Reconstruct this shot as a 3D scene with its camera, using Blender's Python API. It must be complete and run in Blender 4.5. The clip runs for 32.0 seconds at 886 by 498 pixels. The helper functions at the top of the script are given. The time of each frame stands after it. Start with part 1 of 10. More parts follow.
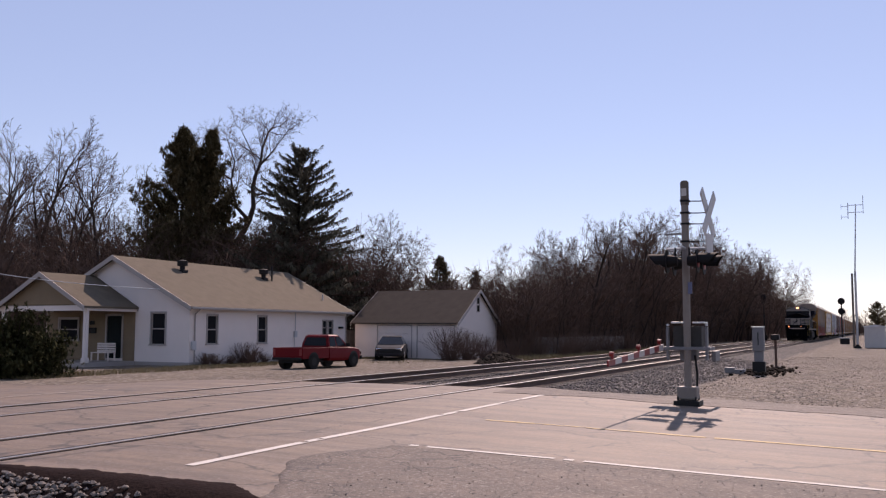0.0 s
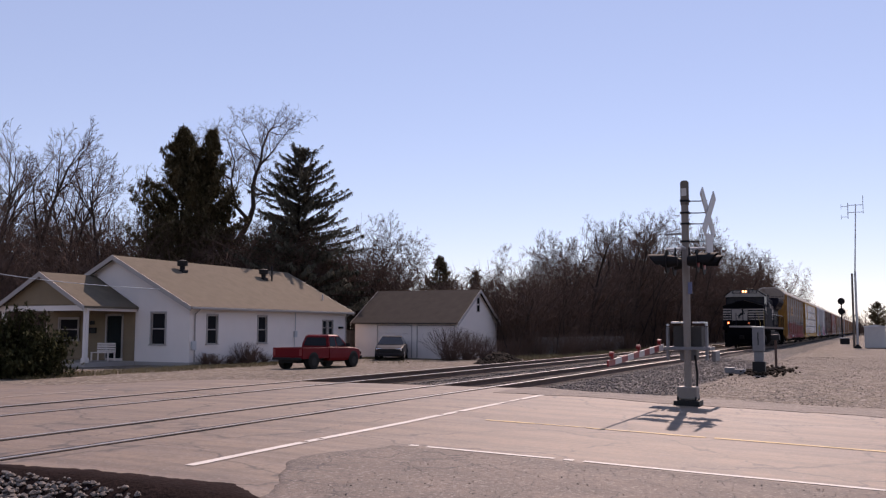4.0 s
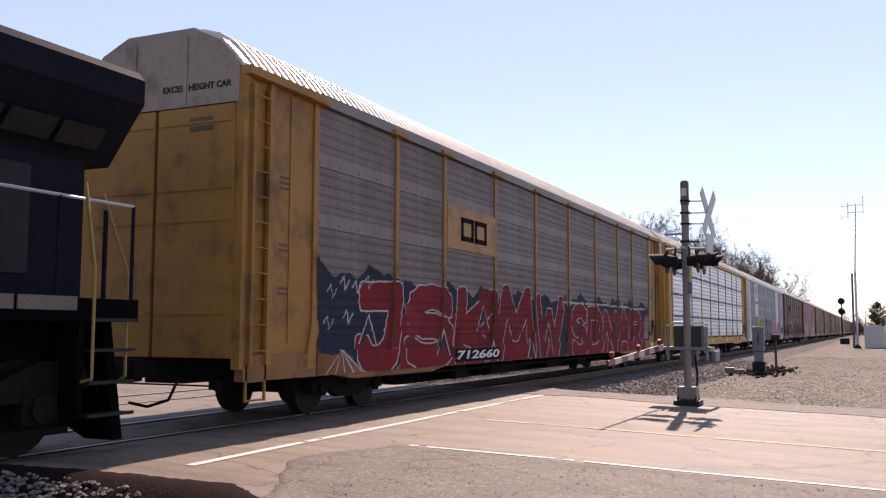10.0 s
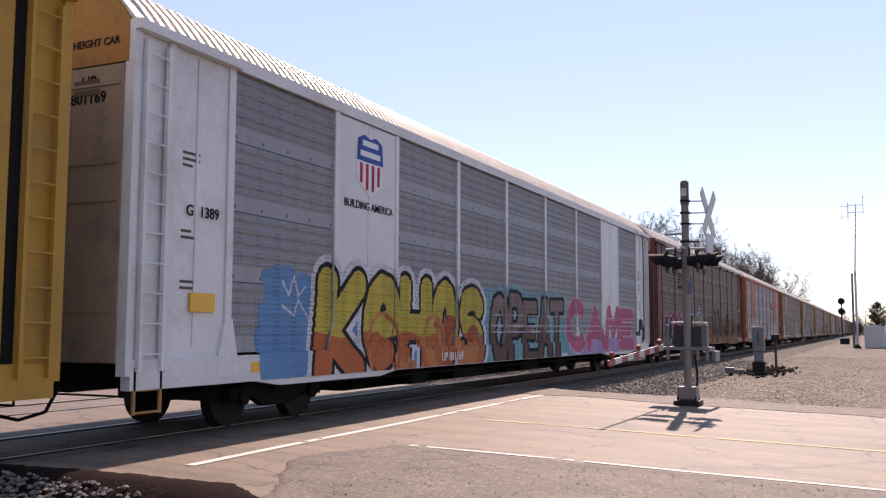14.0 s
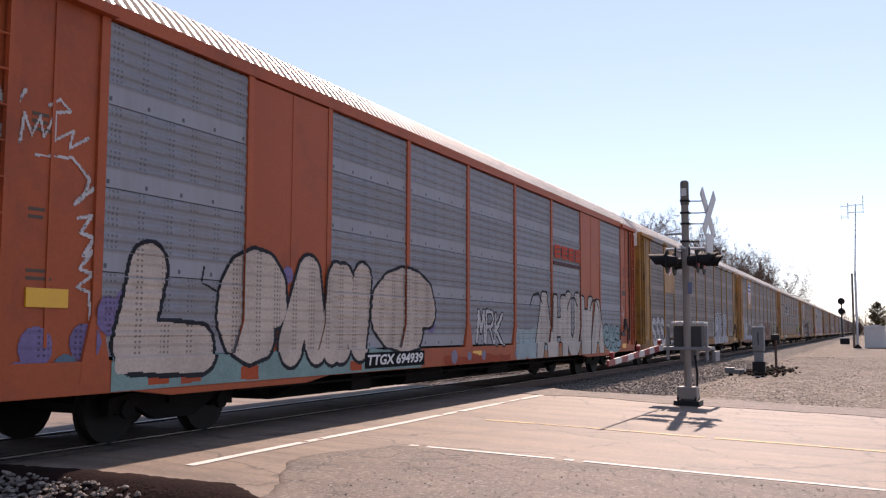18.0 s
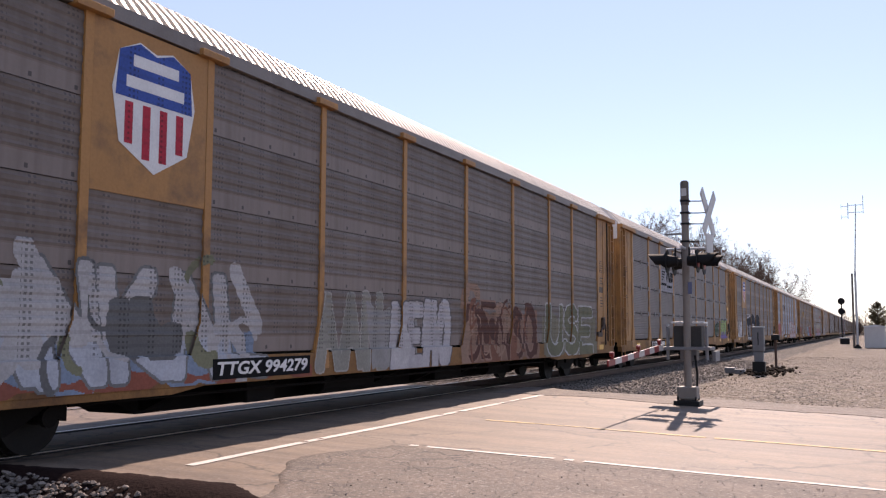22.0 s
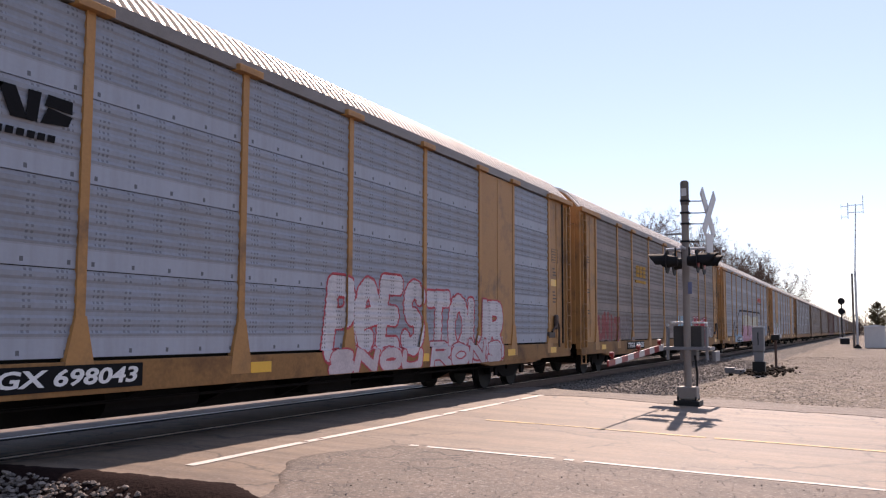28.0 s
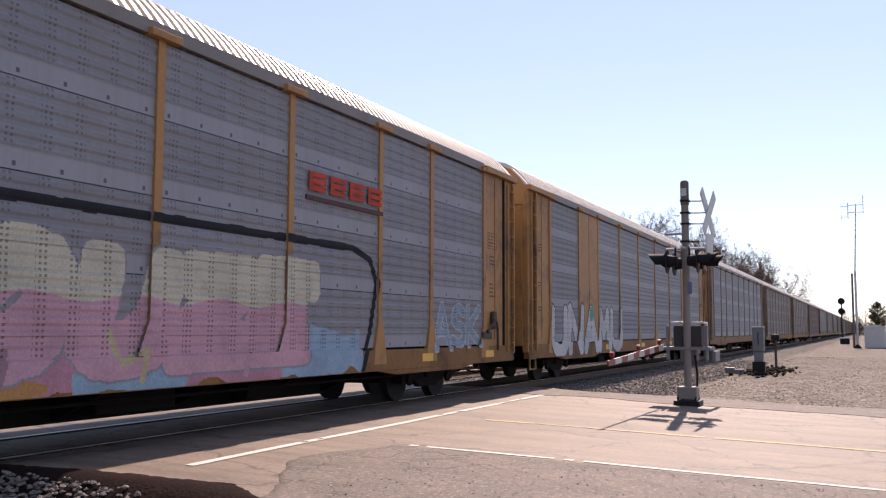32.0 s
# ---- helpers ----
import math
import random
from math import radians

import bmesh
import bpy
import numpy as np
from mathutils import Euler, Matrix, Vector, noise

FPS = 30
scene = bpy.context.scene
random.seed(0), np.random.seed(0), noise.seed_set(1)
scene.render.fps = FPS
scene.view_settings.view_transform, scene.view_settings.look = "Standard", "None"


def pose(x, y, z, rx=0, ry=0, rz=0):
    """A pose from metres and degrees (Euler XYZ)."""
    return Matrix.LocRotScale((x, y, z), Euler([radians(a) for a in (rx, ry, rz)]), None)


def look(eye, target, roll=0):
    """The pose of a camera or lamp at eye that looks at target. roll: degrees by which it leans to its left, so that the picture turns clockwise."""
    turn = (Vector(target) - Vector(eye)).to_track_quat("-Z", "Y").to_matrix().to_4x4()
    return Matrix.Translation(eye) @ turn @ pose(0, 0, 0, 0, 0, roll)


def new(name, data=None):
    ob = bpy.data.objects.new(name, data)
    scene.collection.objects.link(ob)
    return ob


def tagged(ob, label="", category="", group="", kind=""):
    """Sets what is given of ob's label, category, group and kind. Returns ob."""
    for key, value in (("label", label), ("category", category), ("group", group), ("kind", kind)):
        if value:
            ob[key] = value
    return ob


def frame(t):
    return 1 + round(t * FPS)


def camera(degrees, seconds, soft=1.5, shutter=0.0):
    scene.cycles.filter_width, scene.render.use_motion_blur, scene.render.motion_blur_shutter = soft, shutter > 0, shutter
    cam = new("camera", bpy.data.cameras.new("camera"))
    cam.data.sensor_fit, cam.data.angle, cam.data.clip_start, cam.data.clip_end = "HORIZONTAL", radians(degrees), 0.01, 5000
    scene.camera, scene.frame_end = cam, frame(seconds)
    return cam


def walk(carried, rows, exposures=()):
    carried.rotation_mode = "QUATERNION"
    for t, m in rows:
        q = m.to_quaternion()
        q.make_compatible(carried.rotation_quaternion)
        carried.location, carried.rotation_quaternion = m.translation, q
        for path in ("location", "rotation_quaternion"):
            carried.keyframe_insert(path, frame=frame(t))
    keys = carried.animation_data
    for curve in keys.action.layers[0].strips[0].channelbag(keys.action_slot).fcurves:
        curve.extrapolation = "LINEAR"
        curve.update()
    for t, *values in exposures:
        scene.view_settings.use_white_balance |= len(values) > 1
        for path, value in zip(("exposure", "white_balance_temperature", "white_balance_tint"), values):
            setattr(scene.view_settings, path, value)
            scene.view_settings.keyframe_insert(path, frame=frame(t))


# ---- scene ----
# ---------------------------------------------------------------- camera
cam = camera(51.0, 32.0, soft=1.25)
EYE = Vector((0.0, -9.346, 1.403))
AIM = EYE + Vector((0.9048, 0.4169, 0.0866)) * 10
walk(cam, [(0.0, look(EYE, AIM, 0.2)), (32.0, look(EYE, AIM, 0.2))],
     exposures=[(0.0, 0.10, 7380, 31), (7.6, 0.10, 7380, 31), (8.3, 0.32, 7480, 29), (9.0, 0.62, 7580, 27), (32.0, 0.62, 7580, 27)])

# ---------------------------------------------------------------- sky and sun
SUN_TO = Vector((4.78, 0.58, 4.6)).normalized()
world = bpy.data.worlds.new("sky")
scene.world = world
world.use_nodes = True
wn, wl = world.node_tree.nodes, world.node_tree.links
wn.clear()
sky = wn.new("ShaderNodeTexSky")
sky.sky_type, sky.sun_disc = "NISHITA", False
sky.sun_elevation = math.asin(SUN_TO.z)
sky.sun_rotation = math.atan2(SUN_TO.x, SUN_TO.y)
sky.air_density, sky.dust_density, sky.ozone_density = 1.0, 0.05, 2.3
sky.altitude = 900.0
bgn, won = wn.new("ShaderNodeBackground"), wn.new("ShaderNodeOutputWorld")
bgn.inputs["Strength"].default_value = 0.12
# thin high haze evens out the clear sky
haze = wn.new("ShaderNodeMix")
haze.data_type = "RGBA"
haze.inputs[0].default_value = 0.38
haze.inputs[7].default_value = (3.5, 5.0, 7.55, 1)
wl.new(sky.outputs[0], haze.inputs[6])
wl.new(haze.outputs[2], bgn.inputs[0])
wl.new(bgn.outputs[0], won.inputs[0])
sun_data = bpy.data.lights.new("sun", "SUN")
sun_data.energy, sun_data.angle, sun_data.color = 4.4, radians(0.53), (1.0, 0.93, 0.84)
sun = new("sun", sun_data)
sun.matrix_world = look(SUN_TO * 60, (0, 0, 0))

# ---------------------------------------------------------------- materials
def mat(name, col, rough=0.7, metal=0.0, var=0.25, scale=3.0, fine=40.0, bump=0.15, dist=0.01,
        stain=None, stain_amt=0.0, stain_scale=0.6, spec=0.5, per_object=0.0, island=False, coat=0.0):
    """Paint or mineral with variation at two scales, stains and fine relief."""
    m = bpy.data.materials.new(name)
    m.use_nodes = True
    n, l = m.node_tree.nodes, m.node_tree.links
    b = n["Principled BSDF"]
    b.inputs["Roughness"].default_value, b.inputs["Metallic"].default_value = rough, metal
    b.inputs["Specular IOR Level"].default_value = spec
    b.inputs["Coat Weight"].default_value = coat
    tc = n.new("ShaderNodeTexCoord")
    n1, n2 = n.new("ShaderNodeTexNoise"), n.new("ShaderNodeTexNoise")
    for q, s, d in ((n1, scale, 4), (n2, fine, 2)):
        q.inputs["Scale"].default_value, q.inputs["Detail"].default_value = s, d
        l.new(tc.outputs["Object"], q.inputs["Vector"])
    mixn = n.new("ShaderNodeMath")
    mixn.operation = "ADD"
    l.new(n1.outputs["Fac"], mixn.inputs[0])
    l.new(n2.outputs["Fac"], mixn.inputs[1])
    fac = mixn.outputs[0]
    if per_object or island:
        oi = n.new("ShaderNodeNewGeometry" if island else "ShaderNodeObjectInfo")
        k = n.new("ShaderNodeMath")
        k.operation, k.inputs[1].default_value = "MULTIPLY_ADD", per_object or 0.8
        l.new(oi.outputs["Random Per Island" if island else "Random"], k.inputs[0])
        l.new(fac, k.inputs[2])
        off = n.new("ShaderNodeMath")
        off.operation, off.inputs[1].default_value = "SUBTRACT", (per_object or 0.8) / 2
        l.new(k.outputs[0], off.inputs[0])
        fac = off.outputs[0]
    ramp = n.new("ShaderNodeMapRange")
    ramp.inputs[1].default_value, ramp.inputs[2].default_value = 0.5, 1.5
    ramp.inputs[3].default_value, ramp.inputs[4].default_value = 1 - var, 1 + var
    l.new(fac, ramp.inputs[0])
    mul = n.new("ShaderNodeVectorMath")
    mul.operation = "SCALE"
    mul.inputs[0].default_value = col
    l.new(ramp.outputs[0], mul.inputs["Scale"])
    out = mul.outputs[0]
    if stain:
        n3 = n.new("ShaderNodeTexNoise")
        n3.inputs["Scale"].default_value, n3.inputs["Detail"].default_value = stain_scale, 6
        n3.inputs["Roughness"].default_value = 0.65
        l.new(tc.outputs["Object"], n3.inputs["Vector"])
        r3 = n.new("ShaderNodeMapRange")
        r3.inputs[1].default_value, r3.inputs[2].default_value = 0.5, 0.72
        r3.inputs[4].default_value = stain_amt
        l.new(n3.outputs["Fac"], r3.inputs[0])
        mx = n.new("ShaderNodeMix")
        mx.data_type = "RGBA"
        l.new(r3.outputs[0], mx.inputs[0])
        l.new(out, mx.inputs[6])
        mx.inputs[7].default_value = (*stain, 1)
        out = mx.outputs[2]
    l.new(out, b.inputs["Base Color"])
    if bump:
        bp = n.new("ShaderNodeBump")
        bp.inputs["Strength"].default_value, bp.inputs["Distance"].default_value = bump, dist
        l.new(mixn.outputs[0], bp.inputs["Height"])
        l.new(bp.outputs[0], b.inputs["Normal"])
    return m


def glow(name, col, strength):
    m = bpy.data.materials.new(name)
    m.use_nodes = True
    b = m.node_tree.nodes["Principled BSDF"]
    b.inputs["Base Color"].default_value = (*col, 1)
    b.inputs["Emission Color"].default_value = (*col, 1)
    b.inputs["Emission Strength"].default_value = strength
    return m


def glass(name, col=(0.03, 0.035, 0.045), rough=0.08):
    m = bpy.data.materials.new(name)
    m.use_nodes = True
    b = m.node_tree.nodes["Principled BSDF"]
    b.inputs["Base Color"].default_value = (*col, 1)
    b.inputs["Roughness"].default_value = rough
    b.inputs["Specular IOR Level"].default_value = 0.14
    return m


def worn(m, streak=0.0, crack=0.0, crack_scale=0.5, speck=0.0, relief=0.0, pebble=9.0):
    """Adds tyre-worn streaks along the road, a net of cracks and coarse grit to a ground material."""
    n, l = m.node_tree.nodes, m.node_tree.links
    b = n["Principled BSDF"]
    src = b.inputs["Base Color"].links[0].from_socket
    tc = n.new("ShaderNodeTexCoord")

    def darken(fac, col):
        mx = n.new("ShaderNodeMix")
        mx.data_type = "RGBA"
        l.new(fac, mx.inputs[0])
        l.new(src, mx.inputs[6])
        mx.inputs[7].default_value = (*col, 1)
        return mx.outputs[2]

    def ranged(sock, a, c, lo, hi):
        r = n.new("ShaderNodeMapRange")
        for i, v in ((1, a), (2, c), (3, lo), (4, hi)):
            r.inputs[i].default_value = v
        l.new(sock, r.inputs[0])
        return r.outputs[0]

    def noise_of(scale, detail=4, stretch=None):
        q = n.new("ShaderNodeTexNoise")
        q.inputs["Scale"].default_value, q.inputs["Detail"].default_value = scale, detail
        v = tc.outputs["Object"]
        if stretch:
            mp = n.new("ShaderNodeMapping")
            mp.inputs["Scale"].default_value = stretch
            l.new(v, mp.inputs[0])
            v = mp.outputs[0]
        l.new(v, q.inputs["Vector"])
        return q
    if streak:
        src = darken(ranged(noise_of(1.0, 5, (1.5, 0.035, 1)).outputs["Fac"], 0.46, 0.57, 0, streak), (0.085, 0.060, 0.047))
        src = darken(ranged(noise_of(1.0, 5, (7.0, 0.08, 1)).outputs["Fac"], 0.52, 0.60, 0, streak * 0.6), (0.085, 0.063, 0.050))
        src = darken(ranged(noise_of(1.0, 6, (3.1, 0.05, 1)).outputs["Fac"], 0.50, 0.60, 0, streak * 0.5), (0.25, 0.20, 0.165))
    if speck:
        src = darken(ranged(noise_of(1.7, 6).outputs["Fac"], 0.48, 0.64, 0, speck * 0.9), (0.078, 0.064, 0.052))
        src = darken(ranged(noise_of(13, 4).outputs["Fac"], 0.50, 0.66, 0, speck), (0.045, 0.039, 0.035))
        src = darken(ranged(noise_of(24, 3).outputs["Fac"], 0.56, 0.68, 0, speck), (0.30, 0.26, 0.23))
    if crack:
        warp = noise_of(2.6, 6)
        ad = n.new("ShaderNodeVectorMath")
        ad.operation = "MULTIPLY_ADD"
        l.new(warp.outputs["Color"], ad.inputs[0])
        ad.inputs[1].default_value = (0.7, 0.7, 0)
        l.new(tc.outputs["Object"], ad.inputs[2])
        vo = n.new("ShaderNodeTexVoronoi")
        vo.feature = "DISTANCE_TO_EDGE"
        vo.inputs["Scale"].default_value = crack_scale
        l.new(ad.outputs[0], vo.inputs["Vector"])
        line = ranged(vo.outputs["Distance"], 0.003, 0.017, 1, 0)
        mask = ranged(noise_of(0.5, 3).outputs["Fac"], 0.36, 0.48, 0, crack)
        mu = n.new("ShaderNodeMath")
        mu.operation = "MULTIPLY"
        l.new(line, mu.inputs[0])
        l.new(mask, mu.inputs[1])
        src = darken(mu.outputs[0], (0.03, 0.026, 0.024))
    if relief:
        # loose pebbles: each its own shade, and lumps that catch the low sun
        vo = n.new("ShaderNodeTexVoronoi")
        vo.inputs["Scale"].default_value = pebble
        l.new(tc.outputs["Object"], vo.inputs["Vector"])
        tone = n.new("ShaderNodeSeparateColor")
        l.new(vo.outputs["Color"], tone.inputs[0])
        src = darken(ranged(tone.outputs[0], 0.62, 0.95, 0, 0.75), (0.34, 0.29, 0.245))
        src = darken(ranged(tone.outputs[1], 0.66, 0.95, 0, 0.8), (0.05, 0.042, 0.036))
        bp = n.new("ShaderNodeBump")
        bp.inputs["Strength"].default_value, bp.inputs["Distance"].default_value = 1.0, relief
        bp.invert = True
        l.new(vo.outputs["Distance"], bp.inputs["Height"])
        old = b.inputs["Normal"].links[0].from_socket
        l.new(old, bp.inputs["Normal"])
        l.new(bp.outputs[0], b.inputs["Normal"])
    l.new(src, b.inputs["Base Color"])
    return m


M_ROAD = worn(mat("road_surface", (0.186, 0.132, 0.092), 0.66, spec=0.34, scale=0.5, fine=60, var=0.16, bump=0.3, dist=0.005,
                  stain=(0.085, 0.068, 0.058), stain_amt=0.75, stain_scale=0.5), streak=0.45, speck=0.28, crack=0.7, crack_scale=0.42)
M_SHOULDER = worn(mat("old_asphalt", (0.128, 0.095, 0.075), 0.78, spec=0.38, scale=1.2, fine=55, var=0.35, bump=0.6, dist=0.012,
                      stain=(0.04, 0.033, 0.03), stain_amt=0.75, stain_scale=1.0), streak=0.2, crack=1.0, crack_scale=1.1, speck=0.55)
M_GROUND = worn(mat("gravel_ground", (0.172, 0.134, 0.098), 0.9, spec=0.3, scale=0.5, fine=25, var=0.4, bump=0.8, dist=0.03,
                    stain=(0.085, 0.070, 0.045), stain_amt=0.75, stain_scale=0.22), speck=0.5, relief=0.07, pebble=8.0)
M_BALLAST = worn(mat("ballast", (0.066, 0.055, 0.048), 0.95, scale=3, fine=14, var=0.5, bump=1.0, dist=0.05), speck=0.6, relief=0.10, pebble=10.0)
M_STONE = mat("stones", (0.165, 0.137, 0.118), 0.9, scale=5, fine=30, var=0.45, bump=0.3, island=True)
M_LINE = mat("line_paint_white", (0.56, 0.52, 0.47), 0.75, scale=6, fine=50, var=0.12, stain=(0.4, 0.35, 0.31), stain_amt=0.6, stain_scale=3)
M_YLINE = mat("line_paint_yellow", (0.56, 0.40, 0.19), 0.75, scale=6, fine=50, var=0.2, stain=(0.36, 0.29, 0.24), stain_amt=0.9, stain_scale=2.5)
M_RAILTOP = mat("polished_rail", (0.62, 0.58, 0.54), 0.36, 1.0, var=0.1, bump=0.02)
M_RAIL = mat("rusty_rail", (0.10, 0.06, 0.045), 0.8, 0.2, var=0.3)
M_TIE = mat("timber_tie", (0.085, 0.07, 0.06), 0.9, scale=4, fine=60, var=0.4, bump=0.5, per_object=0.6)
M_SIDING = mat("white_siding", (0.68, 0.61, 0.57), 0.7, spec=0.15, scale=1.5, fine=30, var=0.05, bump=0.05, stain=(0.6, 0.57, 0.53), stain_amt=0.3)
M_TRIM = mat("grey_trim", (0.31, 0.28, 0.26), 0.6, var=0.06, bump=0.05)
M_SHINGLE = mat("tan_shingle", (0.125, 0.102, 0.076), 0.92, spec=0.12, scale=2, fine=28, var=0.22, bump=0.4, dist=0.01, per_object=0.5)
M_SHINGLE2 = mat("brown_shingle", (0.055, 0.045, 0.038), 0.92, spec=0.06, scale=2, fine=28, var=0.25, bump=0.4, dist=0.01, per_object=0.5)
M_GLASS = glass("window_glass", (0.010, 0.011, 0.013), 0.1)
M_SCREEN = mat("dark_window_screen", (0.016, 0.016, 0.018), 0.9, var=0.2, bump=0, spec=0.05)
M_PORCH = mat("tan_porch_siding", (0.21, 0.155, 0.10), 0.75, var=0.1, scale=1.5, bump=0.05, stain=(0.13, 0.095, 0.06), stain_amt=0.4, spec=0.2)
M_LINEOLD = mat("line_paint_faded", (0.34, 0.29, 0.245), 0.8, scale=5, fine=50, var=0.2, stain=(0.2, 0.15, 0.12), stain_amt=0.8, stain_scale=2.0)
M_GREYP = mat("grey_enclosure_paint", (0.15, 0.15, 0.155), 0.6, var=0.2, stain=(0.07, 0.065, 0.06), stain_amt=0.5)
M_CASE = mat("dark_case_paint", (0.060, 0.055, 0.051), 0.75, spec=0.2, var=0.25)
M_MAST = mat("mast_paint", (0.20, 0.172, 0.148), 0.6, 0.0, var=0.15, scale=2, stain=(0.14, 0.11, 0.09), stain_amt=0.5, stain_scale=2.0)
M_LAMPRED = mat("gate_lamp_red", (0.22, 0.012, 0.012), 0.4, var=0.1, bump=0)
M_DARK = mat("dark_steel", (0.014, 0.0135, 0.014), 0.6, 0.2, var=0.3, spec=0.25)
M_BLACKP = mat("black_paint", (0.011, 0.011, 0.012), 0.7, spec=0.15, var=0.3, scale=1.5, stain=(0.025, 0.022, 0.02), stain_amt=0.5)
M_GALV = mat("galvanised_steel", (0.50, 0.51, 0.52), 0.45, 0.7, var=0.15, scale=2, bump=0.05, stain=(0.3, 0.29, 0.28), stain_amt=0.4)
M_ALU = mat("grey_aluminium", (0.42, 0.43, 0.45), 0.5, 0.5, var=0.12, bump=0.05)
M_RED = mat("red_car_paint", (0.13, 0.004, 0.007), 0.5, var=0.08, bump=0.0, spec=0.12)
M_RUBBER = mat("tyre_rubber", (0.022, 0.021, 0.02), 0.9, spec=0.08, var=0.2)
M_CHROME = mat("chrome", (0.7, 0.7, 0.7), 0.15, 1.0, var=0.05, bump=0)
M_SILVERCAR = mat("dark_car_paint", (0.022, 0.020, 0.022), 0.4, 0.0, var=0.05, bump=0.0, spec=0.1)
M_BARK = mat("bark", (0.052, 0.038, 0.032), 0.95, spec=0.1, scale=4, fine=30, var=0.35, bump=0.6, dist=0.02)
M_TWIG = mat("twigs", (0.112, 0.073, 0.057), 0.95, spec=0.1, scale=0.5, fine=5, var=0.3, bump=0)
M_NEEDLE = mat("needles", (0.120, 0.098, 0.055), 0.9, spec=0.06, scale=0.6, fine=6, var=0.45, bump=0, island=True)
M_SHRUB = mat("shrub_needles", (0.050, 0.050, 0.022), 0.9, spec=0.06, scale=0.6, fine=6, var=0.45, bump=0, island=True)
M_NEEDLE2 = mat("spruce_needles", (0.088, 0.080, 0.058), 0.9, spec=0.06, scale=0.6, fine=6, var=0.45, bump=0, island=True)
M_GRASS = mat("dry_grass", (0.19, 0.15, 0.075), 0.95, scale=1.5, fine=30, var=0.45, bump=0.5)
M_SIGRED = mat("sign_red", (0.22, 0.016, 0.016), 0.5, var=0.1, bump=0)
M_SIGWHITE = mat("sign_white", (0.46, 0.44, 0.42), 0.5, var=0.08, bump=0)
M_CORE_DARK = mat("dim_interior", (0.04, 0.038, 0.036), 0.9, var=0.2)
M_ROOFRED = mat("reddish_shingle", (0.105, 0.058, 0.043), 0.92, spec=0.1, scale=2, fine=28, var=0.25, bump=0.4, dist=0.01)
M_RUBBLE = mat("dark_rubble", (0.034, 0.025, 0.019), 0.95, spec=0.1, scale=4, fine=20, var=0.5, bump=0.4, island=True)
# verge soil with the shadow below the paving edge put into its colour
M_VERGE_SHADE = mat("verge_shade_soil", (0.019, 0.0105, 0.0095), 0.95, spec=0.05, scale=3, fine=25, var=0.5, bump=0.35, dist=0.04)
M_WOODF = mat("fence_wood", (0.12, 0.10, 0.085), 0.9, scale=3, fine=40, var=0.4, bump=0.4, per_object=0.6)


# ---------------------------------------------------------------- builders
def mesh_of(name, bm, material, smooth=False):
    me = bpy.data.meshes.new(name)
    bm.normal_update()
    bm.to_mesh(me)
    bm.free()
    for m in (material if isinstance(material, (list, tuple)) else [material]):
        me.materials.append(m)
    if smooth:
        me.polygons.foreach_set("use_smooth", [True] * len(me.polygons))
    return me


def thing(name, m, label, category, group="", kind=""):
    ob = new(name)
    ob.empty_display_size = 0.2
    ob.matrix_world = m
    return tagged(ob, label, category, group, kind)


def part(name, bm, material, parent, label="", smooth=False):
    me = bm if isinstance(bm, bpy.types.Mesh) else mesh_of(name, bm, material, smooth)
    ob = new(name, me)
    ob.parent = parent
    if label:
        ob["label"] = label
    return ob


def solid(name, bm, material, label, category, kind="", group="", smooth=False):
    return tagged(new(name, mesh_of(name, bm, material, smooth)), label, category, group, kind)


def box(bm, x0, x1, y0, y1, z0, z1, bevel=0.0, rot=None):
    vs = [bm.verts.new(p) for p in ((x0, y0, z0), (x1, y0, z0), (x1, y1, z0), (x0, y1, z0),
                                    (x0, y0, z1), (x1, y0, z1), (x1, y1, z1), (x0, y1, z1))]
    fs = [bm.faces.new([vs[i] for i in q]) for q in ((3, 2, 1, 0), (4, 5, 6, 7), (0, 1, 5, 4), (1, 2, 6, 5), (2, 3, 7, 6), (3, 0, 4, 7))]
    if bevel:
        es = list({e for f in fs for e in f.edges})
        r = bmesh.ops.bevel(bm, geom=es, offset=bevel, segments=2, affect="EDGES", profile=0.6)
        vs = list({v for f in r["faces"] for v in f.verts} | {v for v in vs if v.is_valid})
    if rot:
        bmesh.ops.transform(bm, matrix=rot, verts=vs)
    return bm


def tube(bm, p0, p1, r0, r1=None, seg=10, caps=True):
    p0, p1 = Vector(p0), Vector(p1)
    r1 = r0 if r1 is None else r1
    q = (p1 - p0).to_track_quat("Z", "Y")
    rings = []
    for p, r in ((p0, r0), (p1, r1)):
        rings.append([bm.verts.new(p + q @ Vector((r * math.cos(2 * math.pi * i / seg), r * math.sin(2 * math.pi * i / seg), 0))) for i in range(seg)])
    for i in range(seg):
        j = (i + 1) % seg
        bm.faces.new((rings[0][i], rings[0][j], rings[1][j], rings[1][i]))
    if caps:
        bm.faces.new(rings[0][::-1])
        bm.faces.new(rings[1])
    return bm


def pipe(bm, pts, r, seg=6):
    for a, b in zip(pts, pts[1:]):
        tube(bm, a, b, r, r, seg)
    return bm


